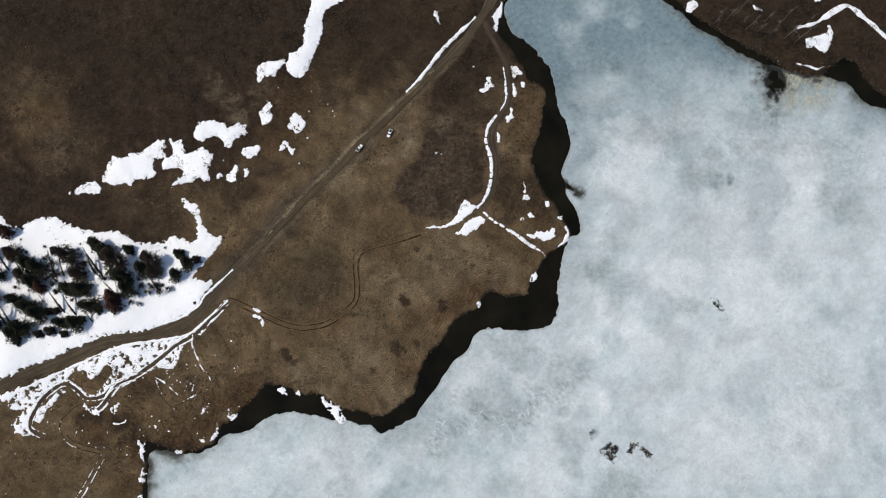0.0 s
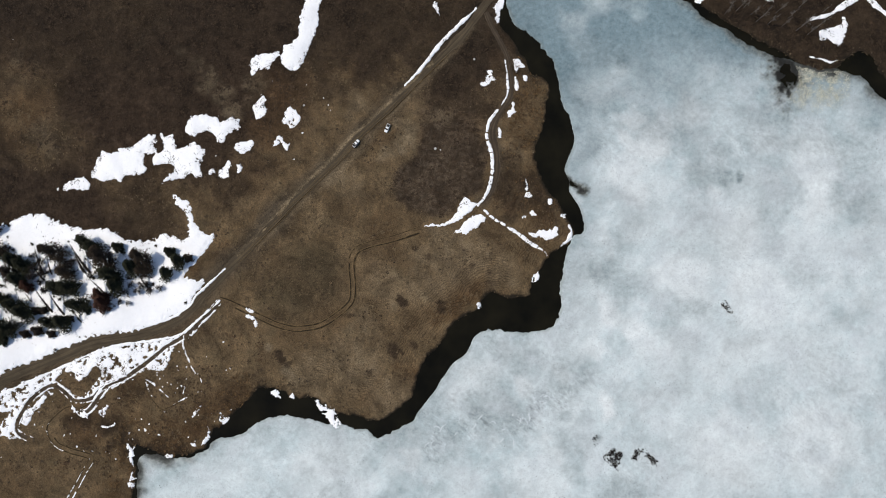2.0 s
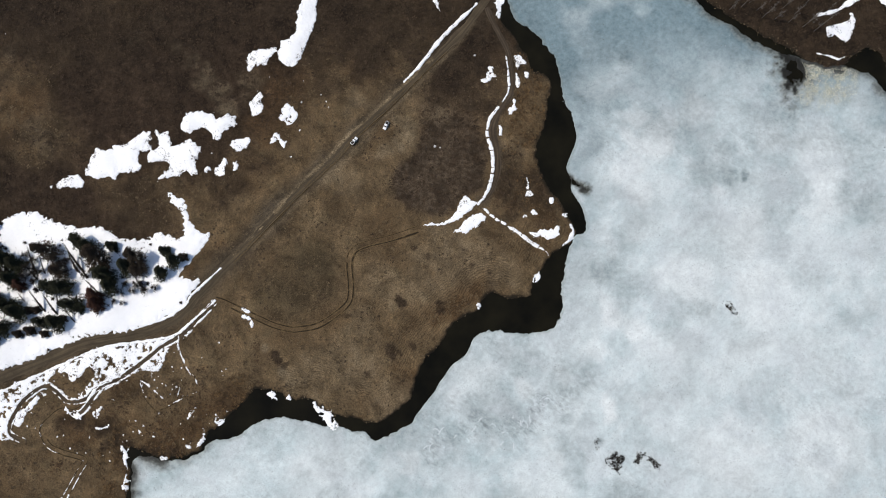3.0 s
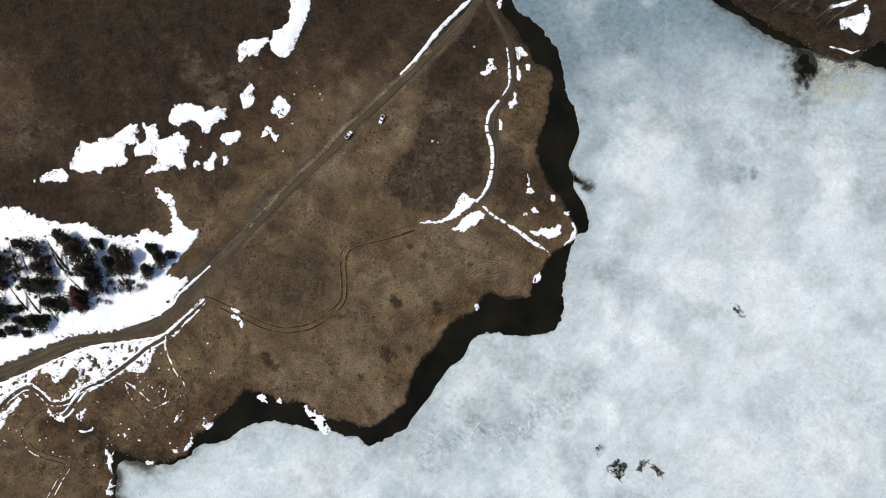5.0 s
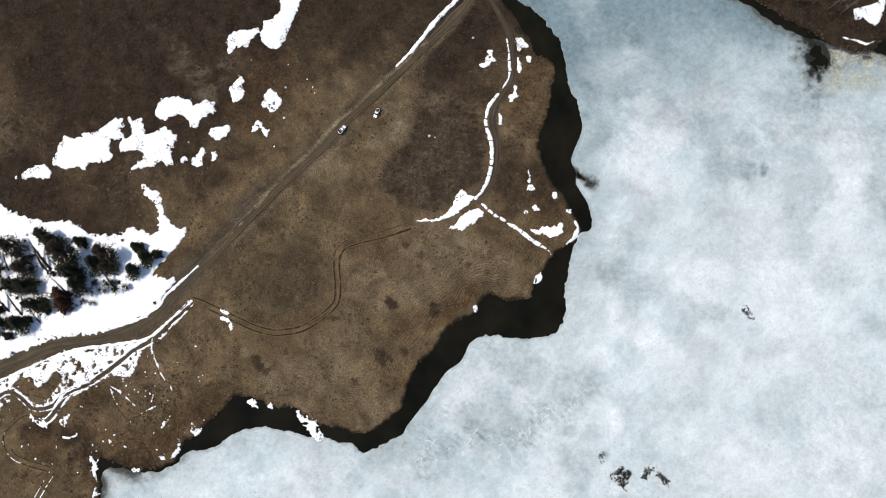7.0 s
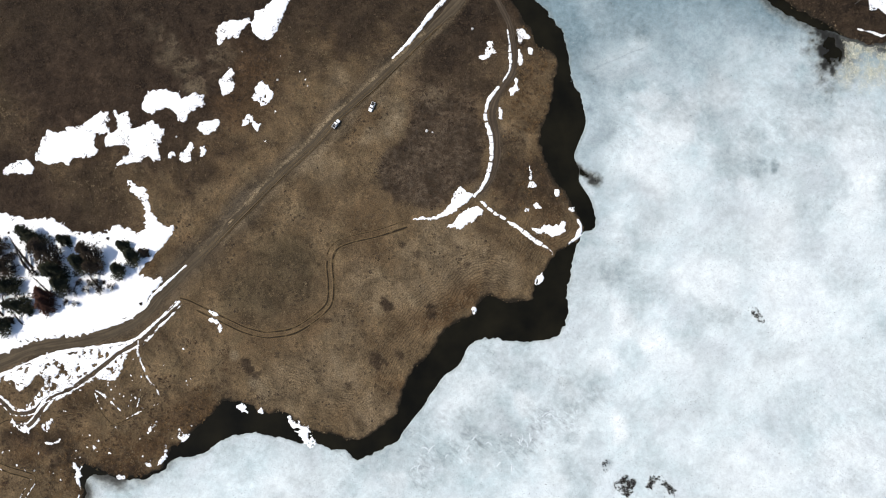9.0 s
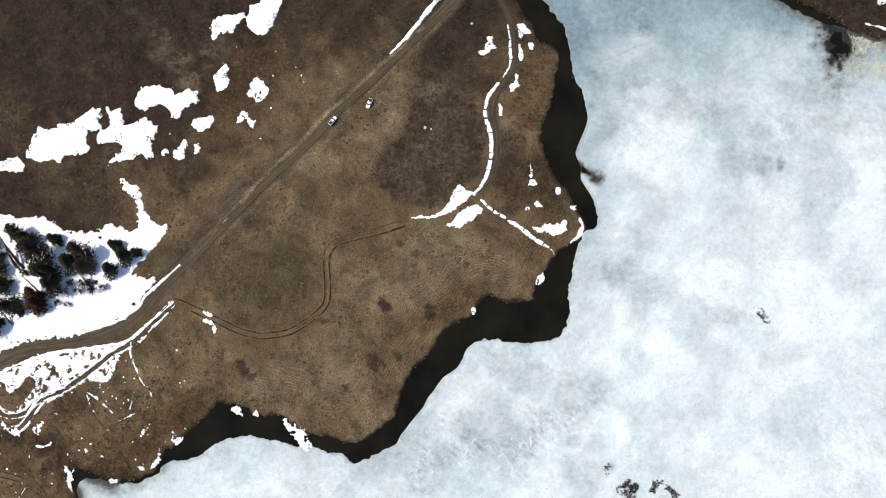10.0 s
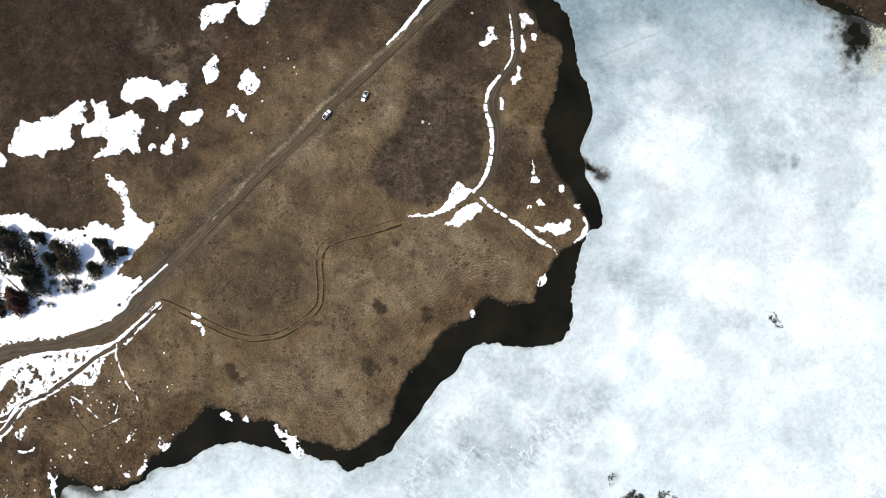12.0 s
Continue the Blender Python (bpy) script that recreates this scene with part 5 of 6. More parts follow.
SLOPE = [(-275.2, -61.6), (-256.2, -50.6), (-246.6, -47.1), (-230.6, -40.6), (-214.6, -33.5), (-198.5, -26.1), (-182.3, -21.5), (-169.2, -19.5),
    (-159.4, -18.2), (-146.2, -16.9), (-149.4, -21.2), (-153.1, -27.7), (-156.2, -34.2), (-163.7, -34.8), (-169.2, -35.8), (-176.6, -40), (-184.7, -41.3),
    (-191.1, -45.5), (-194.2, -50.3), (-202.3, -51.9), (-208, -48.4), (-213.4, -44.2), (-218.7, -42.3), (-226.4, -46.5), (-232.3, -52.6), (-236.2, -60),
    (-236.8, -66.4), (-234.9, -72.1), (-240.4, -72.4), (-246.4, -70.2), (-245.7, -64.1), (-240.5, -58), (-249.3, -58.7), (-247, -52.3), (-256, -55.5)]
BARE = [(-217.5, -40.2), (-210.2, -35.6), (-206.2, -36.2), (-204.0, -41.4), (-199.5, -38.8), (-194.0, -32.3), (-190.6, -37.5), (-193.9, -41.4), (-198.0, -47.8), (-202.1, -50.4), (-209.7, -46.6)]
drift("snow_field", SLOPE, 0.3, 1.2, holes=0.50, cell=0.26, seed=930, grain=0.62, label="thin snow broken by tussocks on the slope below the road",
      avoid=[(LOOP_LINE, 0.9), (SLOPE_LINE, 1.1)],
      bare=[BARE])
for line in (LOOP_LINE, SLOPE_LINE):
    tagged(ribbon("footpath", line, 1.25, 0.10, TRODDEN, lambda a: -0.05 * np.exp(-(a / 0.5) ** 2), crumble=0.7), "dark muddy path winding down the snowy slope", "path", kind="structure")
drift("snow_field", [(-234, -63.8), (-232.3, -58.4), (-227.4, -52.9), (-222.1, -47.7), (-216.6, -45.8), (-220.3, -50.3), (-225.9, -55.5), (-230.2, -61.6),
    (-232.6, -65.7)], 0.35, 1.0, holes=0.64, cell=0.3, seed=960, label="thin snow broken by tussocks beside the looping path")
drift("snow_strip", STRIP_UPPER, 0.3, 0.3, cell=0.28, seed=300, closed=False, half=0.72, gaps=0.25, label="narrow line of snow in the wheel track", blocks=True)
drift("snow_strip", STRIP_MID, 0.3, 0.3, cell=0.28, seed=320, closed=False, half=0.8, gaps=0.2, label="line of snow blocks filling the wheel track", blocks=True)
drift("snow_strip", STRIP_LOWER, 0.3, 0.4, cell=0.25, seed=340, closed=False, half=0.72, gaps=0.38, label="broken line of snow blocks in a ditch", blocks=True)
drift("snow_strip", STRIP_TIP, 0.3, 0.3, cell=0.28, seed=360, closed=False, half=1.1, gaps=0, label="curved ridge of snow at the point of the shore")
drift("snow_strip", STRIP_RIDGE, 0.3, 0.3, cell=0.28, seed=380, closed=False, half=1.5, gaps=0, label="curving band of snow along the far bank")
drift("snow_strip", STRIP_BANK, 0.3, 0.3, cell=0.28, seed=400, closed=False, half=1.1, gaps=0, label="small strip of snow above the far shore")
drift("snow_strip", STRIP_VERGE_W, 0.3, 0.3, cell=0.28, seed=420, closed=False, half=0.55, gaps=0, label="ploughed snow along the upper road verge")
drift("snow_strip", STRIP_VERGE_E, 0.3, 0.3, cell=0.28, seed=440, closed=False, half=0.75, gaps=0, label="ploughed snow along the lower road verge")
drift("snow_strip", shifted(PATH_LOOP[:-3], 1.5).tolist(), 0.25, 0.3, cell=0.26, seed=460, closed=False, half=0.6, holes=0.4, grain=0.6, label="narrow line of snow along a muddy path")
drift("snow_strip", shifted(PATH_LOOP[:-3], -1.4).tolist(), 0.25, 0.3, cell=0.26, seed=465, closed=False, half=0.35, holes=0.6, grain=0.6, label="narrow line of snow along a muddy path")
drift("snow_strip", shifted(PATH_SLOPE, 1.5).tolist(), 0.25, 0.3, cell=0.26, seed=480, closed=False, half=0.5, holes=0.6, grain=0.6, label="narrow line of snow along a muddy path")
drift("snow_strip", shifted(PATH_SLOPE, -1.5).tolist(), 0.25, 0.3, cell=0.26, seed=485, closed=False, half=0.5, holes=0.6, grain=0.6, label="narrow line of snow along a muddy path")




# ---- verges, ruts and cracks ----
def rut_material():
    n = Nodes("rutted_earth")
    mid = n.noise(1.4, 5, 0.65)
    base = n.ramp(mid, (0.3, (0.100, 0.066, 0.031)), (0.7, (0.185, 0.128, 0.063)))
    base = n.mix(n.maths("MULTIPLY", n.attribute("tread"), n.ramp(n.noise(0.28, 4, 0.6), (0.34, 0.45),
    (0.48, 1.0))), base, n.ramp(mid, (0.3, (0.010, 0.007, 0.0045)), (0.7, (0.032, 0.023, 0.014))))
    n.bump(mid, 0.6, 0.1)
    return n.done(base, 0.95, specular=0.15)


RUTTED = rut_material()


def rut(line, half=0.85):
    line = line + 0.35 * np.stack([fbm(line[:, 0], line[:, 1], 16.0, 3, 131), fbm(line[:, 0], line[:, 1], 16.0, 3, 135)], 1)
    ob = ribbon("wheel_rut", line, half, 0.12, RUTTED, lambda a: -0.07 * np.exp(-(a / 0.4) ** 2), ("tread", lambda a: np.exp(-(a / 0.55) ** 4)), 0.9)
    return tagged(ob, "dark wheel rut pressed into the dry meadow", "wheel rut", kind="structure")


meadow = rounded(RUTS_MEADOW, 4, False)
rut(shifted(meadow[:52], 1.35))
rut(shifted(meadow[6:], -1.35))
rut(shifted(meadow[52:], 2.0), 0.5)
straight = ROAD_LINE[(ROAD_LINE[:, 0] > -118) & (ROAD_LINE[:, 0] < 2)]
rut(shifted(straight, 2.0), 0.5)
rut(shifted(straight, 0.3)[6:], 0.4)
bottom = rounded(RUTS_BOTTOM, 4, False)
rut(shifted(bottom, 1.3), 0.6)
rut(shifted(bottom[:40], -1.3), 0.6)
for line, half, gaps in ((shifted(bottom, 1.3)[4:22], 0.28, 0.55), (shifted(bottom, -1.3)[4:22], 0.34, 0.45), (shifted(bottom, 1.3)[30:46], 0.24, 0.62)):
    drift("snow_strip", line.tolist(), 0.15, 0.2, cell=0.2, seed=520, closed=False, half=half, holes=gaps, grain=0.7, label="thin line of snow lying in a wheel rut")
for line, half, seed in (([(-145.4, -15.2), (-145.8, -21.7), (-143.0, -28.2), (-139.4, -35.4), (-135.3, -39.9), (-134.2, -43.8)], 0.45, 530), ([(-168.2, -39.4),
    (-161.5, -42.6), (-153.4, -49.7)], 0.5, 540), ([(-166.5, -40.6), (-163.3, -47.8), (-161.0, -51.0)], 0.35, 545), ([(-143.8, -41.0), (-144.9, -47.7), (-146.1, -51.6)], 0.35, 550),
    ([(-150.0, -53.8), (-139.7, -48.3), (-135.1, -46.4)], 0.3, 555), ([(-129.8, -64.9), (-130.6, -71.0), (-133.6, -76.0)], 0.5, 560), ([(-171.3, -77.3), (-173.6, -82.0), (-171.6, -88.0),
    (-172.6, -96.0), (-171.0, -103.0)], 0.45, 565)):
    drift("snow_strip", line, 0.2, 0.4, holes=0.64, grain=0.7, cell=0.2, seed=seed, closed=False, half=half, label="broken thin line of snow in an old rut")
rut(rounded([(-158.0, -57.4), (-150.0, -54.2), (-142.6, -49.7), (-139.4, -47.7)], 4, False), 0.45)
for line in ([(-167.6, -42.4), (-164.8, -47.0), (-160.5, -52.9), (-156.4, -57.5)], [(-146.1, -52.6), (-144.6, -46.7), (-143.3, -42.0)], [(-184.7, -54.0),
    (-177.3, -52.0), (-169.1, -50.4)]):
    rut(rounded(line, 4, False), 0.4)

def ice_crack(line):
    line = rounded(line, 5, False)
    line = line + 0.5 * np.stack([fbm(line[:, 0], line[:, 1], 7.0, 3, 91), fbm(line[:, 0], line[:, 1], 7.0, 3, 95)], 1)
    width = 0.04 + 0.06 * np.abs(fbm(line[:, 0], line[:, 1], 9.0, 3, 97))
    a, b = shifted(line, 1) - line, line
    x = np.stack([b[:, 0] - a[:, 0] * width, b[:, 0] + a[:, 0] * width])
    y = np.stack([b[:, 1] - a[:, 1] * width, b[:, 1] + a[:, 1] * width])
    ob = new("ice_crack", sheet("ice_crack", x, y, np.full(x.shape, 0.31), np.ones(x.shape, bool)))
    ob.data.materials.append(plain("crack_water", (0.22, 0.26, 0.27), (0.36, 0.41, 0.43), 0.5, 0.4))
    return tagged(ob, "thin dark crack running across the lake ice", "ice crack", kind="structure")


ice_crack([(67.9, 118.1), (78.6, 123.8), (90.8, 129.5), (104.7, 135.9), (116.5, 141.0)])


# ---- scattered stuff ----
def scatter(name, x, y, z, reach, rise, blades, material, label, category, flat=0.35):
    """One mesh of many small tufts: blades that share their root."""
    n = len(x)
    rng = np.random.default_rng(len(name) + n)
    turn = rng.uniform(0, 2 * np.pi, (n, 1)) + np.arange(blades) * 2 * np.pi / blades + rng.uniform(-0.4, 0.4, (n, blades))
    out = reach[:, None] * rng.uniform(0.55, 1.25, (n, blades))
    up = rise[:, None] * rng.uniform(0.4, 1.2, (n, blades))
    wide = out * flat
    root = np.stack([x, y, z - 0.05], -1)[:, None, :]
    left = np.stack([x[:, None] + out * np.cos(turn) - wide * np.sin(turn), y[:, None] + out * np.sin(turn) + wide * np.cos(turn), z[:, None] + up * 0.8], -1)
    right = np.stack([x[:, None] + out * np.cos(turn) + wide * np.sin(turn), y[:, None] + out * np.sin(turn) - wide * np.cos(turn), z[:, None] + up], -1)
    points = np.concatenate([root, left, right], 1)
    size = 2 * blades + 1
    k = np.arange(blades)
    faces = np.stack([np.zeros(blades, int), 1 + blades + k, 1 + k], -1)
    faces = (faces[None] + (np.arange(n) * size)[:, None, None]).reshape(-1, 3)
    me = bpy.data.meshes.new(name)
    me.vertices.add(n * size)
    me.vertices.foreach_set("co", points.ravel())
    me.loops.add(faces.size)
    me.loops.foreach_set("vertex_index", faces.ravel().astype(np.int32))
    me.polygons.add(len(faces))
    me.polygons.foreach_set("loop_start", np.arange(0, faces.size, 3, dtype=np.int32))
    me.update(calc_edges=True)
    me.materials.append(material)
    return tagged(new(name, me), label, category, kind="stuff")


def field(n, seed, box=(-280, 275, -125, 200)):
    rng = np.random.default_rng(seed)
    return rng.uniform(box[0], box[1], n), rng.uniform(box[2], box[3], n), rng


def on_sheet(x, y, values):
    """Reads the ground's grid at the nearest point."""
    c = np.clip(np.searchsorted(gx[0], x), 0, gx.shape[1] - 1)
    r = np.clip(np.searchsorted(gy[:, 0], y), 0, gy.shape[0] - 1)
    return values[r, c]


x, y, rng = field(170000, 5)
open_land = (on_sheet(x, y, into) < -1.5) & (on_sheet(x, y, rut_gap) > 2.6) & (on_sheet(x, y, road_gap) > 4.2) & (on_sheet(x, y, track_gap) > 2.6)
patchy = on_sheet(x, y, fbm(gx, gy, 12.0, 4, 111)) + rng.uniform(-0.9, 0.9, len(x)) > 0
heathy = on_sheet(x, y, np.maximum(np.maximum(heath, dark), bog)) > rng.uniform(0.25, 0.75, len(x))
keep = open_land & patchy & ~heathy
size = rng.uniform(0.22, 0.62, len(x)) * (1 + (rng.uniform(0, 1, len(x)) > 0.96))
scatter("dry_grass", x[keep], y[keep], on_sheet(x, y, gz)[keep], size[keep], size[keep] * 0.55, 7, GRASS, "tufts of bleached dry grass on the meadow", "dry grass", 0.2)
keep = open_land & heathy & (rng.uniform(0, 1, len(x)) < 0.8)
scatter("heather", x[keep], y[keep], on_sheet(x, y, gz)[keep], size[keep] * 1.15, size[keep] * 0.7, 7, TWIG, "low dark brown heather and dwarf shrub", "heather", 0.2)
x, y, rng = field(34000, 12)
clumps = on_sheet(x, y, fbm(gx, gy, 14.0, 4, 115)) + rng.uniform(-0.45, 0.45, len(x))
keep = (on_sheet(x, y, into) < -2) & (on_sheet(x, y, road_gap) > 5) & (on_sheet(x, y, track_gap) > 3) & (clumps > 0.55) & (on_sheet(x, y, rut_gap) > 3)
size = rng.uniform(0.2, 0.6, len(x))
scatter("dark_tussocks", x[keep], y[keep], on_sheet(x, y, gz)[keep], size[keep], size[keep] * 0.5, 6, plain("wet_tussock", (0.018, 0.012, 0.007),
    (0.060, 0.041, 0.024), vary=True), "dark brown grass tussocks dotting the meadow", "tussocks", 0.5)
x, y, rng = field(130000, 6)
fringe = -on_sheet(x, y, into)
keep = (fringe > -0.2) & (fringe < 1.2) & (rng.uniform(0, 1, len(x)) < 0.25) & (on_sheet(x, y, fbm(gx, gy, 15.0, 3, 113)) > -0.25)
far_side = (x > 120) & (fringe > -0.5) & (fringe < 3.4) & (rng.uniform(0, 1, len(x)) < 0.3)
keep = keep | far_side
size = rng.uniform(0.14, 0.42, len(x))
scatter("shore_reeds", x[keep], y[keep], np.maximum(on_sheet(x, y, gz)[keep], 0.0), size[keep], size[keep] * 0.8, 5, REED, "straw-coloured dead reeds along the waterline", "reeds")
x, y, rng = field(30000, 7, (199, 236, 112, 141))
keep = (on_sheet(x, y, into) > 0) & (inside(x, y, FLOE) > 0.5) & (np.hypot((x - 216) / 19, (y - 133) / 17) + rng.uniform(-0.35, 0.35, len(x)) < 0.85) & (np.hypot((x - 199) / 0.8, (y - 134.5) / 1.25) > 8.5) & (fbm(x, y, 3.4, 3, 117) + rng.uniform(-0.7, 0.7, len(x)) > 0.1)
size = rng.uniform(0.08, 0.26, len(x))
scatter("ice_reeds", x[keep], y[keep], np.full(keep.sum(), 0.24), size[keep], size[keep] * 0.9, 4, plain("pale_reed", (0.24, 0.23, 0.13),
    (0.90, 0.88, 0.74), vary=True), "yellowish dead reeds standing through the ice", "reeds")


def reed_mat(outline, thick, seed):
    """A ragged mat of dead stalks frozen into the ice."""
    line = rounded(outline)
    lo, hi = line.min(0) - 1, line.max(0) + 1
    n = int(np.prod(hi - lo) * 16)
    x, y, rng = field(n, seed, (lo[0], hi[0], lo[1], hi[1]))
    depth = inside(x, y, line) + 1.1 * fbm(x, y, 2.2, 3, seed) + rng.uniform(-0.5, 0.5, n)
    keep = (depth > 0.1) & (rng.uniform(0, 1, n) < thick * step(-0.5, 0.2, fbm(x, y, 1.6, 2, seed + 9)))
    size = rng.uniform(0.15, 0.42, n)
    mat = scatter("reed_mat", x[keep], y[keep], np.full(keep.sum(), 0.26), size[keep], size[keep] * 0.4, 5, DEBRIS, "ragged black mat of dead reeds frozen into the ice", "reed mat", 0.3)
    return mat


for seed, (outline, thick) in enumerate([
        ([(90.6, -82.3), (91.6, -79.1), (95.2, -77.2), (99.1, -78.4), (101, -81), (99.6, -84.2), (98.9, -86.4), (97.6, -89.5), (95, -87), (91.8, -85.4)], 1.0),
        ([(104.8, -82.3), (106.5, -79.1), (109.5, -76.5), (113.4, -77.5), (115.9, -80), (118.1, -82.6), (119.3, -86.1), (117.1, -85.4), (114.6, -82.2),
    (111.4, -80), (108.8, -80.7), (108.7, -83.8), (106.1, -84.8)], 0.9),
        ([(156.4, 5.7), (158.4, 6), (161, 3.7), (163.5, 0.1), (163.1, -2.2), (160.8, -1.5), (158.3, 1.4)], 0.7),
        ([(83, -72.1), (85.6, -70.2), (87.9, -72.1), (87.5, -75.3), (84.9, -75.3)], 0.3)]):
    reed_mat(outline, thick, 700 + 9 * seed)


def ice_ridges(spots, seed, label):
    """Low broken pressure ridges: short crooked wedges of clean ice that curl at their ends."""
    dice = random.Random(seed)
    bm = bmesh.new()
    for sx, sy, reach, count in spots:
        for _ in range(count):
            x, y = dice.gauss(sx, reach * 0.5), dice.gauss(sy, reach * 0.45)
            a, high, last = radians(dice.gauss(52, 16)), dice.uniform(0.08, 0.25), None
            if inside(np.array([x]), np.array([y]), FLOE)[0] < 6:
                continue
            curl, n = dice.uniform(-0.22, 0.22), dice.randint(4, 12)
            for k in range(n):
                taper = math.sin(math.pi * (k + 0.5) / n) ** 0.6
                w = dice.uniform(0.3, 0.8) * taper
                ring = [bm.verts.new((x - w * math.sin(a), y + w * math.cos(a), 0.15)), bm.verts.new((x, y, 0.2 + high * taper * dice.uniform(0.5, 1.2))),
                        bm.verts.new((x + w * math.sin(a), y - w * math.cos(a), 0.15))]
                if last:
                    bm.faces.new((last[0], last[1], ring[1], ring[0]))
                    bm.faces.new((last[1], last[2], ring[2], ring[1]))
                last = ring
                a += curl + dice.uniform(-0.4, 0.4)
                x, y = x + 0.6 * math.cos(a), y + 0.6 * math.sin(a)
    me = bpy.data.meshes.new("ice_ridges")
    bm.to_mesh(me)
    bm.free()
    me.materials.append(plain("clean_ice", (0.50, 0.555, 0.565), (0.64, 0.68, 0.685), 0.35, 0.6))
    return tagged(new("ice_ridges", me), label, "ice ridge", kind="stuff")


ice_ridges([(53.7, -53.1, 5, 4), (48.5, -63.6, 4, 3), (40.5, -62.5, 4, 3), (22.0, -62.8, 4, 2), (16.2, -70.7, 4, 2), (-7.5, -76.9, 3, 2), (57.6, -49.8, 4, 3),
    (12.6, -52.5, 6, 1), (38.6, -72.9, 5, 1), (68.2, -50.3, 5, 2), (-1.7, -69.7, 4, 2), (32.7, -69.1, 5, 2), (7.5, -64.3, 5, 2)], 71, "small broken ridges of clean white ice")
x, y, rng = field(110000, 9)
clumps = fbm(x, y, 30.0, 5, 119, 0.75)
keep = (inside(x, y, FLOE) > 1.5) & (clumps + rng.uniform(-1.3, 0.35, len(x)) > 0.62)
size = rng.uniform(0.08, 0.34, len(x))
scatter("ice_flecks", x[keep], y[keep], np.full(keep.sum(), 0.26), size[keep], size[keep] * 0.25, 3,
        plain("dark_grit", (0.10, 0.105, 0.10), (0.38, 0.40, 0.40), vary=True), "dark grit and wet flecks on the ice", "grit", 0.5)
x, y, rng = field(9000, 10)
near_snow = on_sheet(x, y, fbm(gx, gy, 40.0, 3, 121)) > 0.35
keep = (on_sheet(x, y, into) < -2) & (on_sheet(x, y, road_gap) > 5) & near_snow & (rng.uniform(0, 1, len(x)) < 0.12) & (((x < -60) & (y > 70)) | (x < -140))
size = rng.uniform(0.15, 0.5, len(x))
scatter("snow_crumbs", x[keep], y[keep], on_sheet(x, y, gz)[keep] + 0.1, size[keep], size[keep] * 0.3, 6, SNOW, "scattered crumbs of melting snow", "snow crumbs", 0.6)


x, y, rng = field(2600, 14, (-232, -112, -88, -12))
lumpy = on_sheet(x, y, fbm(gx, gy, 9.0, 3, 123)) > 0.25
keep = (on_sheet(x, y, into) < -1.0) & (on_sheet(x, y, road_gap) > 5) & lumpy & (rng.uniform(0, 1, len(x)) < 0.09)
size = rng.uniform(0.15, 0.45, len(x))
scatter("snow_specks", x[keep], y[keep], on_sheet(x, y, gz)[keep] + 0.1, size[keep], size[keep] * 0.3, 6, SNOW, "last specks of snow between dark tussocks", "snow crumbs", 0.6)


x, y, rng = field(6000, 16, (-240, -100, -90, -14))
humps = on_sheet(x, y, fbm(gx, gy, 11.0, 3, 125)) + rng.uniform(-0.6, 0.6, len(x))
keep = (on_sheet(x, y, into) < -0.6) & (on_sheet(x, y, road_gap) > 5) & (on_sheet(x, y, rut_gap) > 1.6) & (humps > 0.25)
size = rng.uniform(0.2, 0.6, len(x))
scatter("slope_tussocks", x[keep], y[keep], on_sheet(x, y, gz)[keep], size[keep], size[keep] * 0.7, 9, plain("soaked_tussock", (0.024, 0.014, 0.007),
    (0.085, 0.050, 0.025), vary=True), "dark wet grass tussocks on the slope by the inlet", "tussocks", 0.3)


x, y, rng = field(120000, 18, (-240, 270, -100, 190))
rim = -on_sheet(x, y, into)
inlet = (rim < 15) & (x < -108) & (y < -36)
spit = (rim < 17) & (x > 36) & (x < 62) & (y > 92) & (y < 146)
tip = (rim < 22) & (x > 28) & (x < 75) & (y > 45) & (y < 92) & (rng.uniform(0, 1, len(x)) < 0.35)
clumpy = on_sheet(x, y, fbm(gx, gy, 6.0, 4, 127, 0.7)) + rng.uniform(-0.5, 0.5, len(x)) > 0.05
keep = (rim > 0.3) & (inlet | spit | tip) & clumpy & (on_sheet(x, y, track_gap) > 2.4) & (on_sheet(x, y, rut_gap) > 1.6)
size = rng.uniform(0.25, 0.85, len(x))
scatter("shore_sedge", x[keep], y[keep], on_sheet(x, y, gz)[keep], size[keep], size[keep] * 0.8, 9, plain("rusty_sedge", (0.026, 0.014, 0.006),
    (0.185, 0.110, 0.046), vary=True), "rust-brown matted sedge along the lake shore", "sedge", 0.16)


DARK_BARK = plain("dark_wet_bark", (0.014, 0.011, 0.009), (0.040, 0.030, 0.023), 3.0, 0.95, 0.03)


# ---- parts ----
def part(name, bm, material, parent, label=""):
    """Links a bmesh as one mesh object under a thing or a part."""
    me = bpy.data.meshes.new(name)
    bm.to_mesh(me)
    bm.free()
    me.materials.append(material)
    ob = new(name, me)
    ob.parent = parent
    return tagged(ob, label) if label else ob


def tube(bm, points, radii, sides=5):
    """A tapered limb through points."""
    rings = []
    for k, (p, r) in enumerate(zip(points, radii)):
        ahead = (Vector(points[min(k + 1, len(points) - 1)]) - Vector(points[max(k - 1, 0)])).normalized()
        side = ahead.orthogonal().normalized()
        other = ahead.cross(side)
        rings.append([bm.verts.new(Vector(p) + r * (math.cos(a) * side + math.sin(a) * other)) for a in (2 * math.pi * j / sides for j in range(sides))])
    for low, high in zip(rings, rings[1:]):
        for j in range(sides):
            bm.faces.new((low[j], low[(j + 1) % sides], high[(j + 1) % sides], high[j]))
    bm.faces.new(rings[-1])
    bm.faces.new(rings[0][::-1])


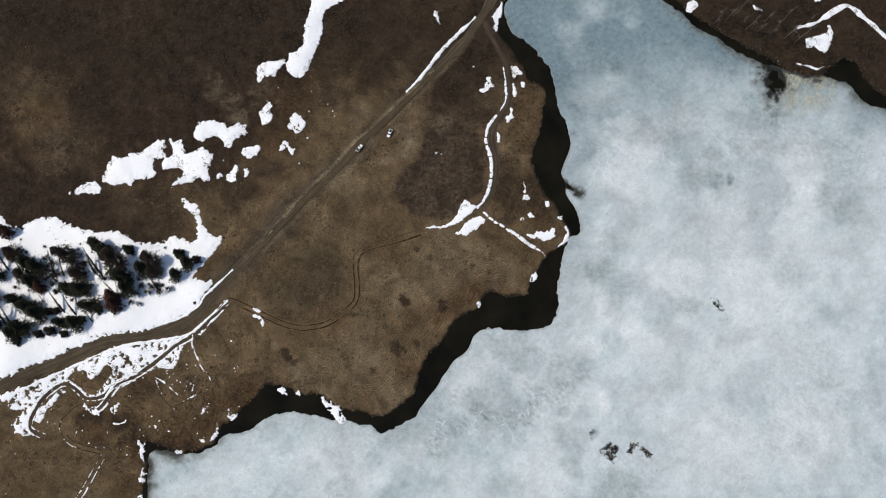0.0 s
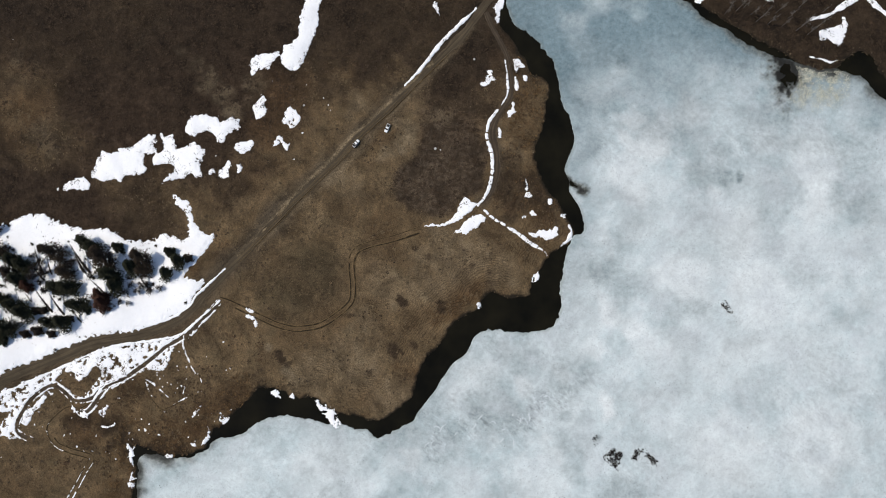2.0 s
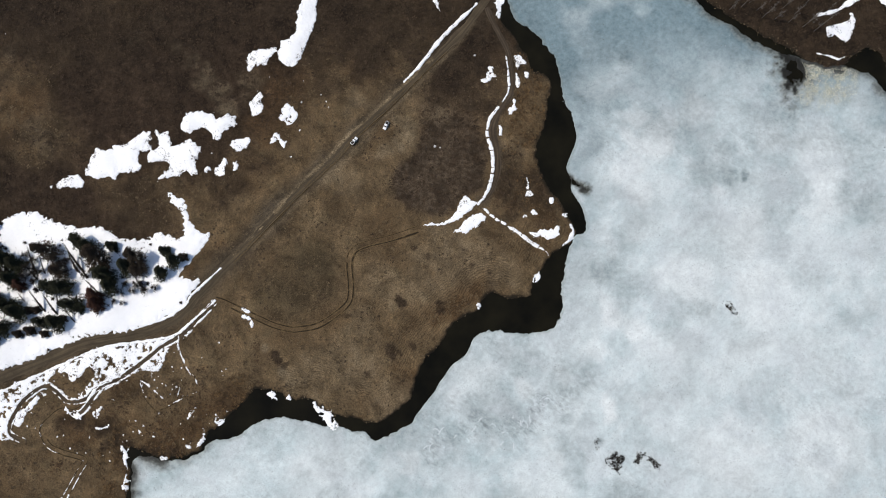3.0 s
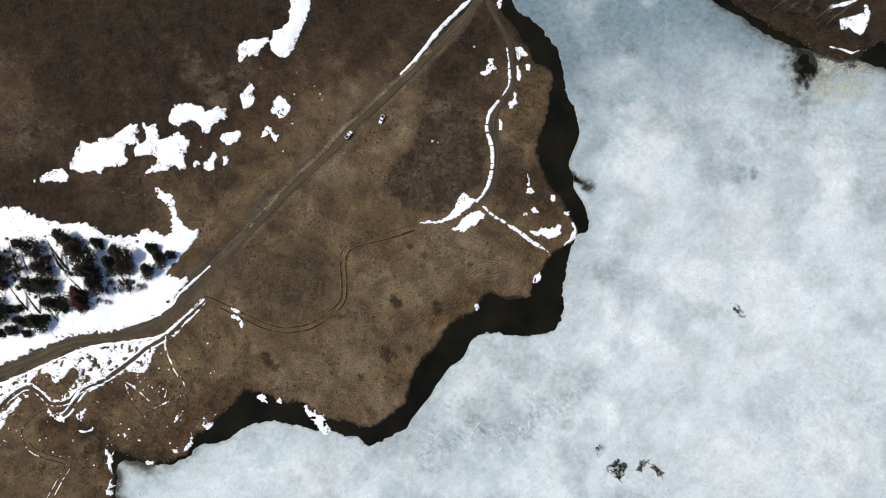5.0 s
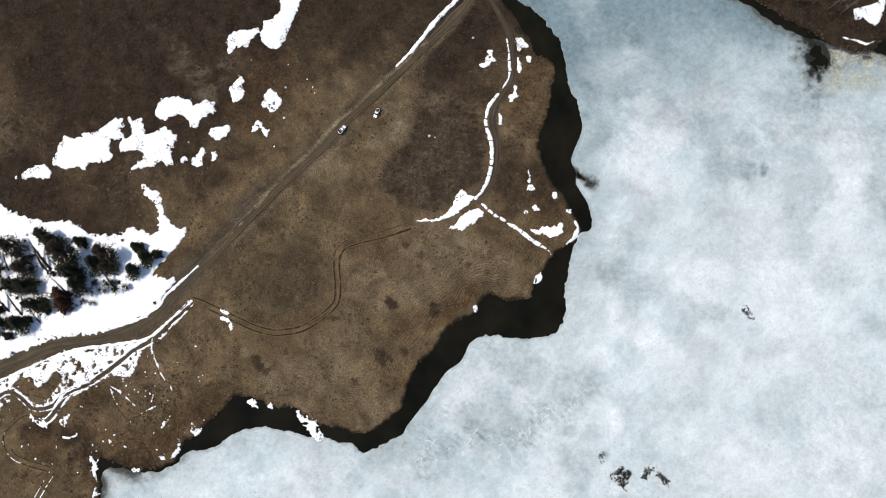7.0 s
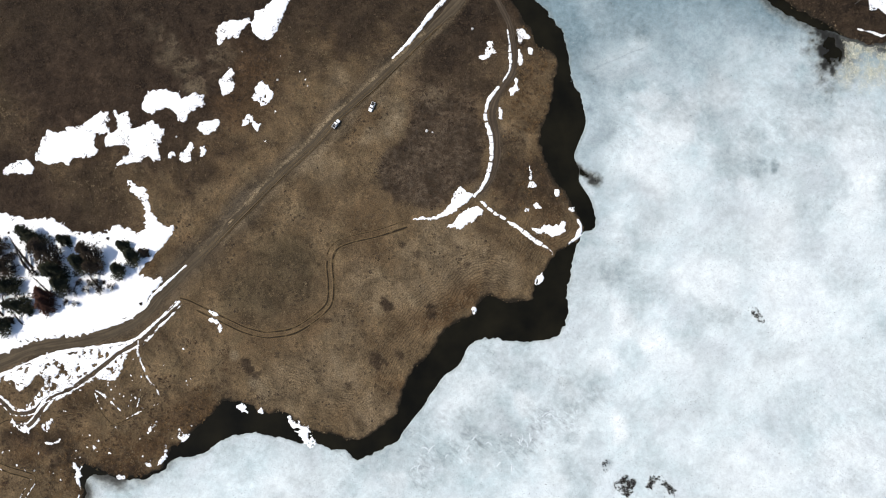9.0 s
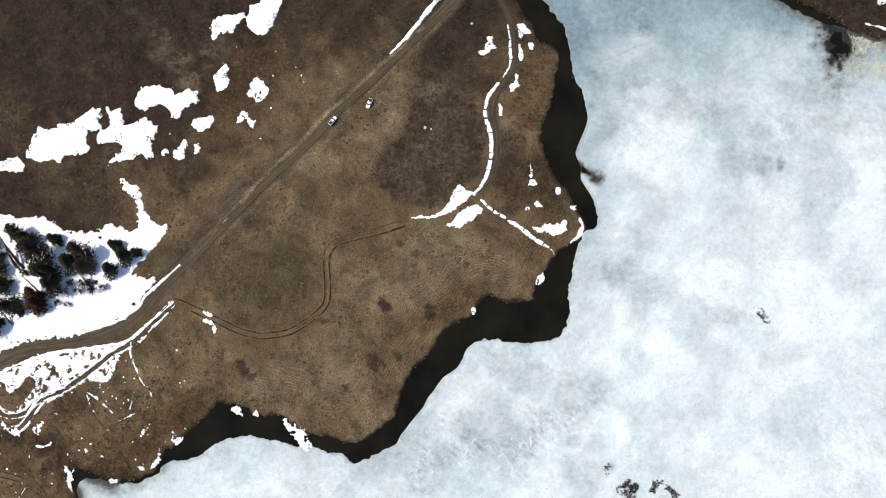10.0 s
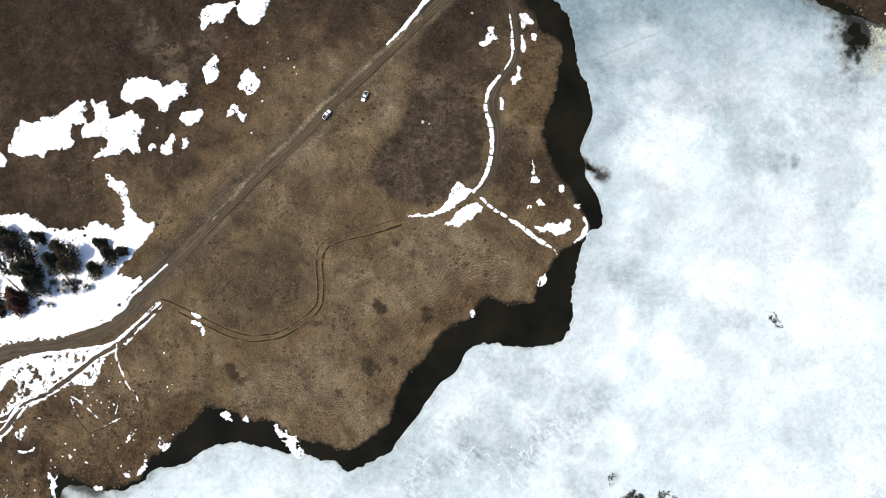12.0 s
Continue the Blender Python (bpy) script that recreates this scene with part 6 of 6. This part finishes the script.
def spray(bm, root, way, size, dice, count=4):
    """A flat-ish bough of small leaf clumps, each a bent four-sided scrap."""
    for _ in range(count):
        tip = Vector(root) + Vector(way) * dice.uniform(0.25, 1.0)
        a, b = dice.uniform(0, 6.28), dice.uniform(-0.5, 0.5)
        u = Vector((math.cos(a), math.sin(a), b)).normalized() * size * dice.uniform(0.6, 1.3)
        v = u.cross(Vector((dice.uniform(-0.4, 0.4), dice.uniform(-0.4, 0.4), 1))).normalized() * size * dice.uniform(0.35, 0.8)
        tip += Vector((dice.uniform(-0.3, 0.3), dice.uniform(-0.3, 0.3), dice.uniform(-0.3, 0.2))) * size * 2
        q = [bm.verts.new(tip + w) for w in (-u, -v * 0.9, u - Vector((0, 0, 0.35 * size)), v)]
        bm.faces.new(q)


def conifer(seed, size, needles, label, thick=620, lean=(-0.22, 0.40)):
    """A snow-bent evergreen: a dense lobed crown of small scraps round a trunk that leans up the slope. size: the crown's radius."""
    dice = random.Random(seed)
    tree = new("conifer")
    tagged(tree, label, "conifer tree", group="trees of the grove")
    tall = 2.5 * size

    def spine(u):
        return Vector((lean[0] * u * tall, lean[1] * u * tall, u * tall)) + Vector((math.sin(3 * u + seed), math.cos(4 * u + seed), 0)) * 0.04 * size * u

    bm = bmesh.new()
    tube(bm, [spine(0) - Vector((0, 0, 0.3)), spine(0.35), spine(0.7), spine(0.98)], [0.055 * size, 0.045 * size, 0.025 * size, 0.01], 6)
    part("trunk", bm, BARK, tree)
    bm = bmesh.new()
    shift = Vector((seed * 3.7, seed * 1.3, 0))
    for _ in range(int(thick * size)):
        u = dice.uniform(0.14, 1.0) ** 0.9
        a = dice.uniform(0, 2 * math.pi)
        lobes = 1 + 1.15 * noise.noise(Vector((1.5 * math.cos(a), 1.5 * math.sin(a), 3.2 * u)) + shift) + 0.6 * noise.noise(Vector((4 * math.cos(a), 4 * math.sin(a), 8 * u)) + shift)
        reach = size * 1.0 * (1 - u) ** 0.55 * min(1.0, u / 0.3) ** 0.6 * max(0.25, lobes)
        r = reach * dice.uniform(0.0, 1.0) ** 0.5 * (1.0 if dice.random() < 0.93 else 1.25)
        mid = spine(u) + Vector((r * math.cos(a), r * math.sin(a), -0.15 * r))
        b = a + dice.uniform(-0.8, 0.8)
        long = Vector((math.cos(b), math.sin(b), dice.uniform(-0.5, 0.3))) * dice.uniform(0.25, 0.55)
        wide = Vector((-math.sin(b), math.cos(b), dice.uniform(-0.6, 0.6))) * dice.uniform(0.12, 0.3)
        bm.faces.new([bm.verts.new(mid + w) for w in (-long, -wide, long - Vector((0, 0, 0.12)), wide)])
    tagged(part("crown", bm, needles, tree), kind="stuff")
    bm = bmesh.new()
    for _ in range(22):
        u, a = dice.uniform(0.15, 0.85), dice.uniform(0, 2 * math.pi)
        r = size * 1.1 * (1 - u) ** 0.55 * dice.uniform(0.7, 1.2)
        way = Vector((r * math.cos(a), r * math.sin(a), dice.uniform(-0.25, 0.2) * r))
        tube(bm, [spine(u), spine(u) + 0.5 * way + Vector((0, 0, 0.06 * r)), spine(u) + way], [0.022 * size, 0.014 * size, 0.004 * size], 3)
    tagged(part("branchwork", bm, DARK_BARK, tree), kind="stuff")
    return tree


def bare_tree(name, seed, tall, wide, bark, label, category, lean=(0.0, 0.0), limbs=34, low=0.3, twigs=5, group="trees of the grove", stout=0.26):
    dice = random.Random(seed)
    tree = new(name)
    tagged(tree, label, category, group=group)
    bend = Vector((lean[0], lean[1], 0))

    def spine(u):
        return Vector((0.25 * math.sin(3 * u + seed), 0.2 * math.sin(4 * u + seed), 0)) * u + bend * (u**1.15) * tall + Vector((0, 0, u * tall))

    bm = bmesh.new()
    tube(bm, [spine(u) - Vector((0, 0, 0.3 if u == 0 else 0)) for u in (0, 0.25, 0.5, 0.75, 1)], [stout, 0.8 * stout, 0.6 * stout, 0.35 * stout, 0.02], 6)
    part("trunk", bm, bark, tree)
    bm = bmesh.new()
    for k in range(limbs):
        u = dice.uniform(low, 0.98)
        a, r = dice.uniform(0, 6.28), wide * (1.1 - 0.8 * (u - low) / (1 - low)) * dice.uniform(0.5, 1.15)
        root, way = spine(u), Vector((r * math.cos(a), r * math.sin(a), r * dice.uniform(0.1, 0.6)))
        tube(bm, [root, root + way * 0.5 + Vector((0, 0, 0.08 * r)), root + way], [0.055, 0.035, 0.012], 3)
        for _ in range(twigs):
            s = root + way * dice.uniform(0.3, 1.0)
            t = s + Vector((dice.uniform(-1, 1), dice.uniform(-1, 1), dice.uniform(-0.2, 0.7))) * 0.35 * r
            side = (t - s).orthogonal().normalized() * 0.085
            bm.faces.new([bm.verts.new(p) for p in (s - side, s + side, t)])
    tagged(part("branchwork", bm, bark, tree), kind="stuff")
    return tree


def shrub(seed, wide, material, label):
    dice = random.Random(seed)
    bush = new("shrub")
    tagged(bush, label, "shrub", group="shrubs in the snow")
    bm = bmesh.new()
    for k in range(9):
        a, r = dice.uniform(0, 6.28), wide * dice.uniform(0.5, 1.0)
        tube(bm, [(0, 0, -0.1), (0.5 * r * math.cos(a), 0.5 * r * math.sin(a), 0.5 * wide),
    (r * math.cos(a), r * math.sin(a), dice.uniform(0.5, 1.1) * wide)], [0.05, 0.03, 0.01], 3)
    tagged(part("brushwood", bm, BARK, bush), kind="stuff")
    bm = bmesh.new()
    for k in range(26):
        a, r = dice.uniform(0, 6.28), wide * dice.uniform(0.1, 0.9)
        spray(bm, (0, 0, 0.3 * wide), (r * math.cos(a), r * math.sin(a), dice.uniform(0, 0.6) * wide), 0.16 + 0.1 * wide, dice, 3)
    tagged(part("foliage", bm, material, bush), kind="stuff")
    return bush


def standing(x, y, turn=0.0, scale=1.0, sink=0.0):
    z = float(lie(np.array([x]), np.array([y]))[0]) - sink
    return pose(x, y, z, 0, 0, turn) @ Matrix.Diagonal((scale, scale, scale, 1))


def planted(kinds, spots, seed, spread=(0.85, 1.2)):
    """Copies of the kinds at the spots; the patterns themselves take the first spots."""
    dice = random.Random(seed)
    for k, (x, y) in enumerate(spots):
        m = standing(x, y, dice.uniform(0, 360), dice.uniform(*spread))
        if k < len(kinds):
            kinds[k].matrix_basis = m
        else:
            copy_thing(kinds[k % len(kinds)], m)


# ---- the grove in the snow ----
def grove(kinds, spots, seed):
    """Copies of trees at (x, y, crown radius); kinds are (tree, its own crown radius) and the nearest in size is taken."""
    dice = random.Random(seed)
    used = set()
    for x, y, size in spots:
        ways = sorted(range(len(kinds)), key=lambda k: abs(math.log(size / kinds[k][1])) + dice.uniform(0, 0.25))
        tree, own = kinds[ways[0]]
        m = standing(x, y, dice.uniform(-30, 30), size / own)
        if ways[0] in used:
            copy_thing(tree, m)
        else:
            tree.matrix_basis = m
            used.add(ways[0])


GREEN_SPOTS = [(-200.1, 33.8, 4.68), (-193.4, 31.1, 4.68), (-181.7, 32.7, 3.01), (-182.1, 15.5, 6.69), (-173.4, 20.9, 5.02), (-152.6, 30.2, 2.67), (-148.3, 24.5, 3.68), (-154.9, 17.8, 3.45), (-199.3, 0.6, 5.13), (-214.5, 8.5, 5.57), (-206.4, 9.5, 4.9), (-182.1, 9.9, 4.01), (-218.2, -9.5, 3.79), (-210.6, -10.0, 4.24), (-240.6, 24.0, 4.46), (-234.4, 21.3, 4.46), (-236.9, 13.7, 4.24), (-244.8, 3.8, 5.13), (-236.3, -1.6, 5.13), (-232.5, -4.5, 4.46), (-240.1, -13.5, 5.13), (-246.6, -16.2, 4.01), (-245.1, -19.9, 2.23), (-199.2, -1.6, 2.23), (-256.5, 17.8, 5.57), (-256.0, -10.5, 5.57), (-262.2, 29.2, 5.02)]
BROWN_SPOTS = [(-214.4, 29.5, 6.13), (-186.5, 21.9, 6.91), (-167.0, 23.3, 5.57), (-166.0, 19.3, 4.01), (-142.7, 27.0, 2.45), (-210.1, 17.2, 4.9), (-208.4, -7.3, 2.01), (-247.6, 31.2, 4.46), (-249.8, 28.6, 3.34), (-242.3, 15.2, 4.46), (-232.7, -15.5, 2.23), (-226.0, -14.2, 2.67), (-218.5, -15.8, 2.12), (-227.8, -3.1, 2.23), (-223.1, -2.1, 2.01), (-259.0, 4.7, 5.57)]
RUSTY_SPOTS = [(-190.0, 3.6, 4.68), (-189.1, -1.1, 4.24), (-253.4, 42.4, 4.24), (-233.3, 9.8, 3.34)]
grove([(conifer(1, 5.4, NEEDLE, "tall dark green conifer standing in old snow"), 5.4), (conifer(2, 4.6, NEEDLE, "broad dark green conifer standing in old snow", 560, (-0.45, 0.25)), 4.6),
       (conifer(3, 4.2, NEEDLE, "bushy dark green conifer standing in old snow", 540, (-0.1, 0.3)), 4.2), (conifer(4, 2.6, NEEDLE, "small dark green conifer standing in old snow"), 2.6)], GREEN_SPOTS, 21)
grove([(conifer(5, 5.6, NEEDLE_BROWN, "tall brown wintered conifer standing in old snow", 460, (-0.3, 0.45)), 5.6), (conifer(6, 4.2, NEEDLE_BROWN, "broad brown wintered conifer standing in old snow", 380), 4.2),
       (conifer(7, 2.3, NEEDLE_BROWN, "small brown wintered conifer standing in old snow"), 2.3)], BROWN_SPOTS, 22)
grove([(conifer(8, 4.4, NEEDLE_RUST, "rust-brown withered conifer standing in old snow"), 4.4)], RUSTY_SPOTS, 28)
larches = [bare_tree("larch", 33, 6.0, 3.2, DARK_BARK, "open leafless larch with spreading limbs in the snow", "larch tree", limbs=60, low=0.1, twigs=16),
           bare_tree("larch", 34, 5.4, 3.4, DARK_BARK, "ragged leafless larch with spreading limbs in the snow", "larch tree", limbs=55, low=0.1, twigs=16)]
dice = random.Random(27)
for k, (x, y, size) in enumerate([(-213.2, 25.9, 1.2), (-216.0, 22.7, 1), (-229.6, 21.5, 1), (-227.2, 26.2, 0.9), (-231.1, 17.1, 1), (-168.9, 12.1, 0.9), (-164.4, 9.8, 0.8),
    (-223.7, 9.8, 1), (-177.4, 8.6, 0.8), (-216.9, 27.6, 0.9), (-211.4, 23.3, 0.9), (-208.9, 25.9, 0.9), (-224.3, 18.9, 1), (-226.7, 14.5, 0.9), (-198.0, 18.1, 0.8),
    (-175.1, 12.9, 0.8), (-171.5, 9.5, 0.7), (-166.4, 13.5, 0.8), (-159.3, 11.2, 0.65), (-181.0, 3.4, 0.6), (-176.5, 2.4, 0.5), (-232.0, 29.0, 0.9)]):
    m = standing(x, y, dice.uniform(0, 360), size)
    if k < 2:
        larches[k].matrix_basis = m
    else:
        copy_thing(larches[k % 2], m)
leaners = [bare_tree("larch", 41, 5.0, 0.9, DARK_BARK, "dark bare larch leaning low over the snow", "larch tree", (-0.6, 1.9), 60, 0.3, 14, stout=0.46),
           bare_tree("larch", 42, 4.2, 0.7, DARK_BARK, "thin bare larch leaning low over the snow", "larch tree", (-0.6, 1.9), 55, 0.3, 14, stout=0.40),
           bare_tree("larch", 43, 5.6, 1.0, DARK_BARK, "long bare larch leaning low over the snow", "larch tree", (-0.6, 1.9), 64, 0.3, 14, stout=0.50)]
# x, y of the foot, bearing of the lean, length
for k, (x, y, bearing, reach) in enumerate([(-199.4, 19.0, 126, 20.7), (-201.6, 18.4, 123, 16.5), (-203.3, 19.0, 115, 13.0), (-219.6, -3.2, 126, 9.6), (-212.8, -4.8, 126, 13.2), (-202.7, -8.9, 129, 8.9), (-226.1, 17.9, 106, 9.9), (-221.1, 17.9, 106, 10.4), (-249.1, -10.9, 121, 13.0), (-251.2, -12.0, 119, 11.5), (-164.5, 9.0, 131, 11.8), (-232.0, 2.3, 128, 6.4), (-213.1, 1.2, 96, 5.6), (-224.9, 14.5, 131, 10.3), (-187.8, 5.7, 139, 11.8), (-253.1, 21.2, 120, 9.0), (-246.4, 21.2, 120, 9.0)]):
    m = standing(x, y, bearing - 117, reach / 11.5)
    if k < 3:
        leaners[k].matrix_basis = m
    else:
        copy_thing(leaners[k % 3], m)
dice = random.Random(24)
spots = [(-163.2, 35.2), (-187.7, 4.5), (-233.4, 35.8), (-156.0, 37.4), (-171.4, 14.0), (-167.0, 15.6), (-163.6, 13.4), (-173.5, 10.1), (-177.1, 16.8), (-179.1, 12.3), (-170.4, 17.9), (-161.4, 14.5), (-181.0, 4.0), (-176.5, 2.9), (-182.1, 2.3), (-243.1, 34.1), (-247.1, 46.5), (-204.0, -16.4), (-217.5, -23.5), (-250.8, 40.8), (-144.3, 2.9), (-142.2, 6.8), (-245.9, 33.5), (-168.0, 11.2), (-174.8, 14.5)]
GROVE = rounded([(-262, 45), (-238, 34), (-215, 38), (-185, 33), (-160, 24), (-158, 12), (-182, 4), (-205, -6), (-225, -16), (-262, -18)])
while len(spots) < 100:
    x, y = dice.uniform(-262, -150), dice.uniform(-20, 42)
    if inside(np.array([x]), np.array([y]), GROVE)[0] > dice.uniform(-3, 6):
        spots.append((x, y))
planted([shrub(51, 1.1, NEEDLE_BROWN, "low brown shrub poking out of the snow"), shrub(52, 0.8, NEEDLE, "small dark green shrub poking out of the snow"),
         shrub(53, 1.5, NEEDLE_BROWN, "bushy brown shrub poking out of the snow"), shrub(54, 0.55, NEEDLE_BROWN, "tiny brown shrub poking out of the snow")],
        spots, 25, (0.7, 1.25))

# ---- the far bank ----
planted([bare_tree("birch", 61, 15.0, 1.7, BIRCH, "tall leafless birch with a pale trunk on the far bank", "birch tree", limbs=22, low=0.35, twigs=4, group="birches of the far bank", stout=0.15),
         bare_tree("birch", 62, 12.0, 1.5, BIRCH, "slender leafless birch with a pale trunk on the far bank", "birch tree", limbs=22, low=0.35, twigs=4, group="birches of the far bank", stout=0.15),
         bare_tree("birch", 63, 16.5, 1.9, BIRCH, "high leafless birch with a pale trunk on the far bank", "birch tree", limbs=22, low=0.35, twigs=4, group="birches of the far bank", stout=0.15)],
        [(163.8, 171.6), (167.0, 175.9), (171.0, 173.8), (175.5, 175.9), (179.5, 171.6), (182.4, 167.4), (186.9, 176.6), (189.2, 166.0), (193.6, 172.3),
    (197.3, 164.6), (201.0, 169.5), (205.1, 161.8), (209.0, 165.3), (211.8, 159.6), (216.4, 163.2), (220.3, 172.3), (207.4, 175.9), (180.2, 181.2)], 26)


# ---- cars ----
def car_materials():
    paint = Nodes("white_car_paint")
    dust = paint.ramp(paint.noise(2.5, 4, 0.6), (0.4, (0.90, 0.90, 0.89)), (0.8, (0.82, 0.81, 0.79)))
    body = paint.done(dust, 0.3, specular=0.5)
    return (body, plain("car_glass", (0.008, 0.009, 0.010), (0.014, 0.015, 0.017), 3.0, 0.08, specular=0.5), plain("tyre_rubber", (0.012, 0.012, 0.012),
    (0.025, 0.024, 0.023), 6.0, 0.9),
            plain("wheel_rim", (0.25, 0.25, 0.25), (0.4, 0.4, 0.4), 5.0, 0.4, metal=0.8), plain("black_plastic", (0.012, 0.012, 0.012), (0.03, 0.03, 0.03), 4.0, 0.6),
            plain("headlamp", (0.55, 0.56, 0.58), (0.7, 0.7, 0.72), 6.0, 0.15), plain("tail_lamp", (0.22, 0.012, 0.010), (0.32, 0.02, 0.015), 6.0, 0.25))


PAINT, GLASS, TYRE, RIM, PLASTIC, HEADLAMP, TAILLAMP = car_materials()


def loft(sections, bevel=0.0):
    """A closed body through rings of points given as (x, half width low, half width high, low, high)."""
    bm = bmesh.new()
    rings = []
    for x, wl, wh, lo, hi in sections:
        mid = lo + (hi - lo) * 0.55
        rings.append([bm.verts.new(p) for p in ((x, -wl, lo), (x, wl, lo), (x, max(wl, wh) + 0.03, mid), (x, wh, hi), (x, -wh, hi), (x, -max(wl, wh) - 0.03, mid))])
    for a, b in zip(rings, rings[1:]):
        for j in range(6):
            bm.faces.new((a[j], b[j], b[(j + 1) % 6], a[(j + 1) % 6]))
    bm.faces.new(rings[0])
    bm.faces.new(rings[-1][::-1])
    bmesh.ops.recalc_face_normals(bm, faces=bm.faces)
    if bevel:
        bmesh.ops.bevel(bm, geom=bm.edges[:], offset=bevel, segments=2, profile=0.6, affect="EDGES")
    return bm


def slab(points, thick):
    """A thin plate with these corners, thickened along its normal."""
    bm = bmesh.new()
    p = [Vector(v) for v in points]
    n = (p[1] - p[0]).cross(p[2] - p[1]).normalized() * thick
    low, high = [bm.verts.new(v) for v in p], [bm.verts.new(v + n) for v in p]
    bm.faces.new(low[::-1])
    bm.faces.new(high)
    for j in range(len(p)):
        k = (j + 1) % len(p)
        bm.faces.new((low[j], low[k], high[k], high[j]))
    return bm


def disc(x, y, z, r, half, sides=20, inner=0.0):
    bm = bmesh.new()
    bmesh.ops.create_cone(bm, cap_ends=True, segments=sides, radius1=r, radius2=r, depth=2 * half, matrix=pose(x, y, z, 90))
    bmesh.ops.bevel(bm, geom=[e for e in bm.edges if abs(e.verts[0].co.y - e.verts[1].co.y) < 1e-5], offset=min(0.03, half * 0.4), segments=2, affect="EDGES")
    return bm


def car(name, label, pickup):
    """A white four-by-four, 4.4 m long, nose to +x."""
    thing = new(name)
    tagged(thing, label, "car", group="parked cars")
    part("body", loft([(-2.2, 0.70, 0.72, 0.42, 0.92), (-2.05, 0.80, 0.80, 0.32, 1.02), (-1.0, 0.84, 0.80, 0.30, 1.04), (0.75, 0.84, 0.80, 0.30, 1.03),
                       (1.3, 0.84, 0.76, 0.30, 0.99), (2.05, 0.80, 0.70, 0.32, 0.90), (2.2, 0.68, 0.62, 0.42, 0.80)], 0.035), PAINT, thing)
    back = -0.55 if pickup else -1.95
    cabin = part("cabin", loft([(back - 0.1, 0.74, 0.64, 1.0, 1.18), (back + 0.18, 0.77, 0.70, 1.0, 1.62), (back + 0.6, 0.77, 0.71, 1.0, 1.68),
    (0.25, 0.77, 0.71, 1.0, 1.66),
                                (0.50, 0.76, 0.68, 1.0, 1.58), (0.95, 0.72, 0.64, 0.98, 1.06)], 0.03), GLASS, thing, "dark glazed cabin")
    part("roof", slab([(back + 0.12, -0.71, 1.66), (0.46, -0.70, 1.64), (0.46, 0.70, 1.64), (back + 0.12, 0.71, 1.66)], 0.07), PAINT, cabin, "white roof panel")
    for s in (-1, 1):
        for x in (back + 0.12, -0.15, 0.5):
            part("pillar", slab([(x, s * 0.785, 1.02), (x + 0.09, s * 0.785, 1.02), (x + 0.05, s * 0.725, 1.64), (x - 0.04, s * 0.725, 1.64)], 0.02 * s), PAINT, cabin)
        for x in (-1.35, 1.38):
            wheel = new("wheel")
            wheel.parent = thing
            part("tyre", disc(x, s * 0.76, 0.36, 0.36, 0.11), TYRE, wheel)
            part("rim", disc(x, s * 0.84, 0.36, 0.20, 0.045), RIM, wheel)
        part("mirror", loft([(0.78, 0.05, 0.05, 1.04, 1.2), (0.9, 0.06, 0.05, 1.03, 1.2)], 0.01), PLASTIC, thing).location.y = s * 0.96
        part("headlight", slab([(2.16, s * 0.38, 0.68), (2.16, s * 0.62, 0.68), (2.16, s * 0.60, 0.80), (2.16, s * 0.38, 0.80)], 0.06 * s), HEADLAMP, thing)
        part("tail_light", slab([(-2.19, s * 0.52, 0.70), (-2.19, s * 0.68, 0.70), (-2.19, s * 0.68, 0.90), (-2.19, s * 0.52, 0.90)], -0.05 * s), TAILLAMP, thing)
    for x, w in ((2.2, 0.06), (-2.28, 0.06)):
        part("bumper", loft([(x - w, 0.72, 0.72, 0.36, 0.56), (x + w, 0.70, 0.70, 0.38, 0.54)], 0.02), PLASTIC, thing)
    if pickup:
        part("load_bed", slab([(-2.0, -0.68, 1.03), (-0.72, -0.68, 1.03), (-0.72, 0.68, 1.03), (-2.0, 0.68, 1.03)], 0.03), PLASTIC, thing, "black load bed")
    else:
        for s in (-1, 1):
            bm = bmesh.new()
            tube(bm, [(-1.6, s * 0.56, 1.74), (-0.6, s * 0.56, 1.78), (0.25, s * 0.56, 1.74)], [0.025, 0.025, 0.025], 6)
            part("roof_rail", bm, PLASTIC, thing)
    return thing


car("parked_pickup", "white pickup with a black load bed parked on the dirt road", True).matrix_basis = standing(-49.7, 94.3, 52, 1.12, -0.1)
car("parked_pickup", "white pickup with a black load bed parked on the meadow", True).matrix_basis = standing(-31.9, 103.3, 248, 1.16, -0.03)


# ---- stones ----
def stone(seed, size):
    dice = random.Random(seed)
    bm = bmesh.new()
    bmesh.ops.create_icosphere(bm, subdivisions=2, radius=size)
    for v in bm.verts:
        v.co *= 1 + 0.25 * noise.noise(v.co * (1.6 / size) + Vector((seed, 0, 0)))
        v.co.z *= 0.6
    me = bpy.data.meshes.new("stone")
    bm.to_mesh(me)
    bm.free()
    me.materials.append(PALE_STONE)
    return tagged(new("stone", me), "pale weathered stone lying on the heath", "stone", group="stones on the heath")


PALE_STONE = plain("pale_stone", (0.38, 0.36, 0.33), (0.62, 0.60, 0.57), 2.0, 0.85, 0.05)
for k, (x, y) in enumerate([(-4.2, 91.7), (-1.2, 91.0), (18.2, 144.6), (-130.0, 86.9), (-80.1, 116.8), (-64.8, 114.0)]):
    stone(80 + k, (0.75, 0.45, 0.7, 0.5, 0.6, 0.4)[k]).matrix_basis = standing(x, y, 40 * k, 1.0, -0.15)
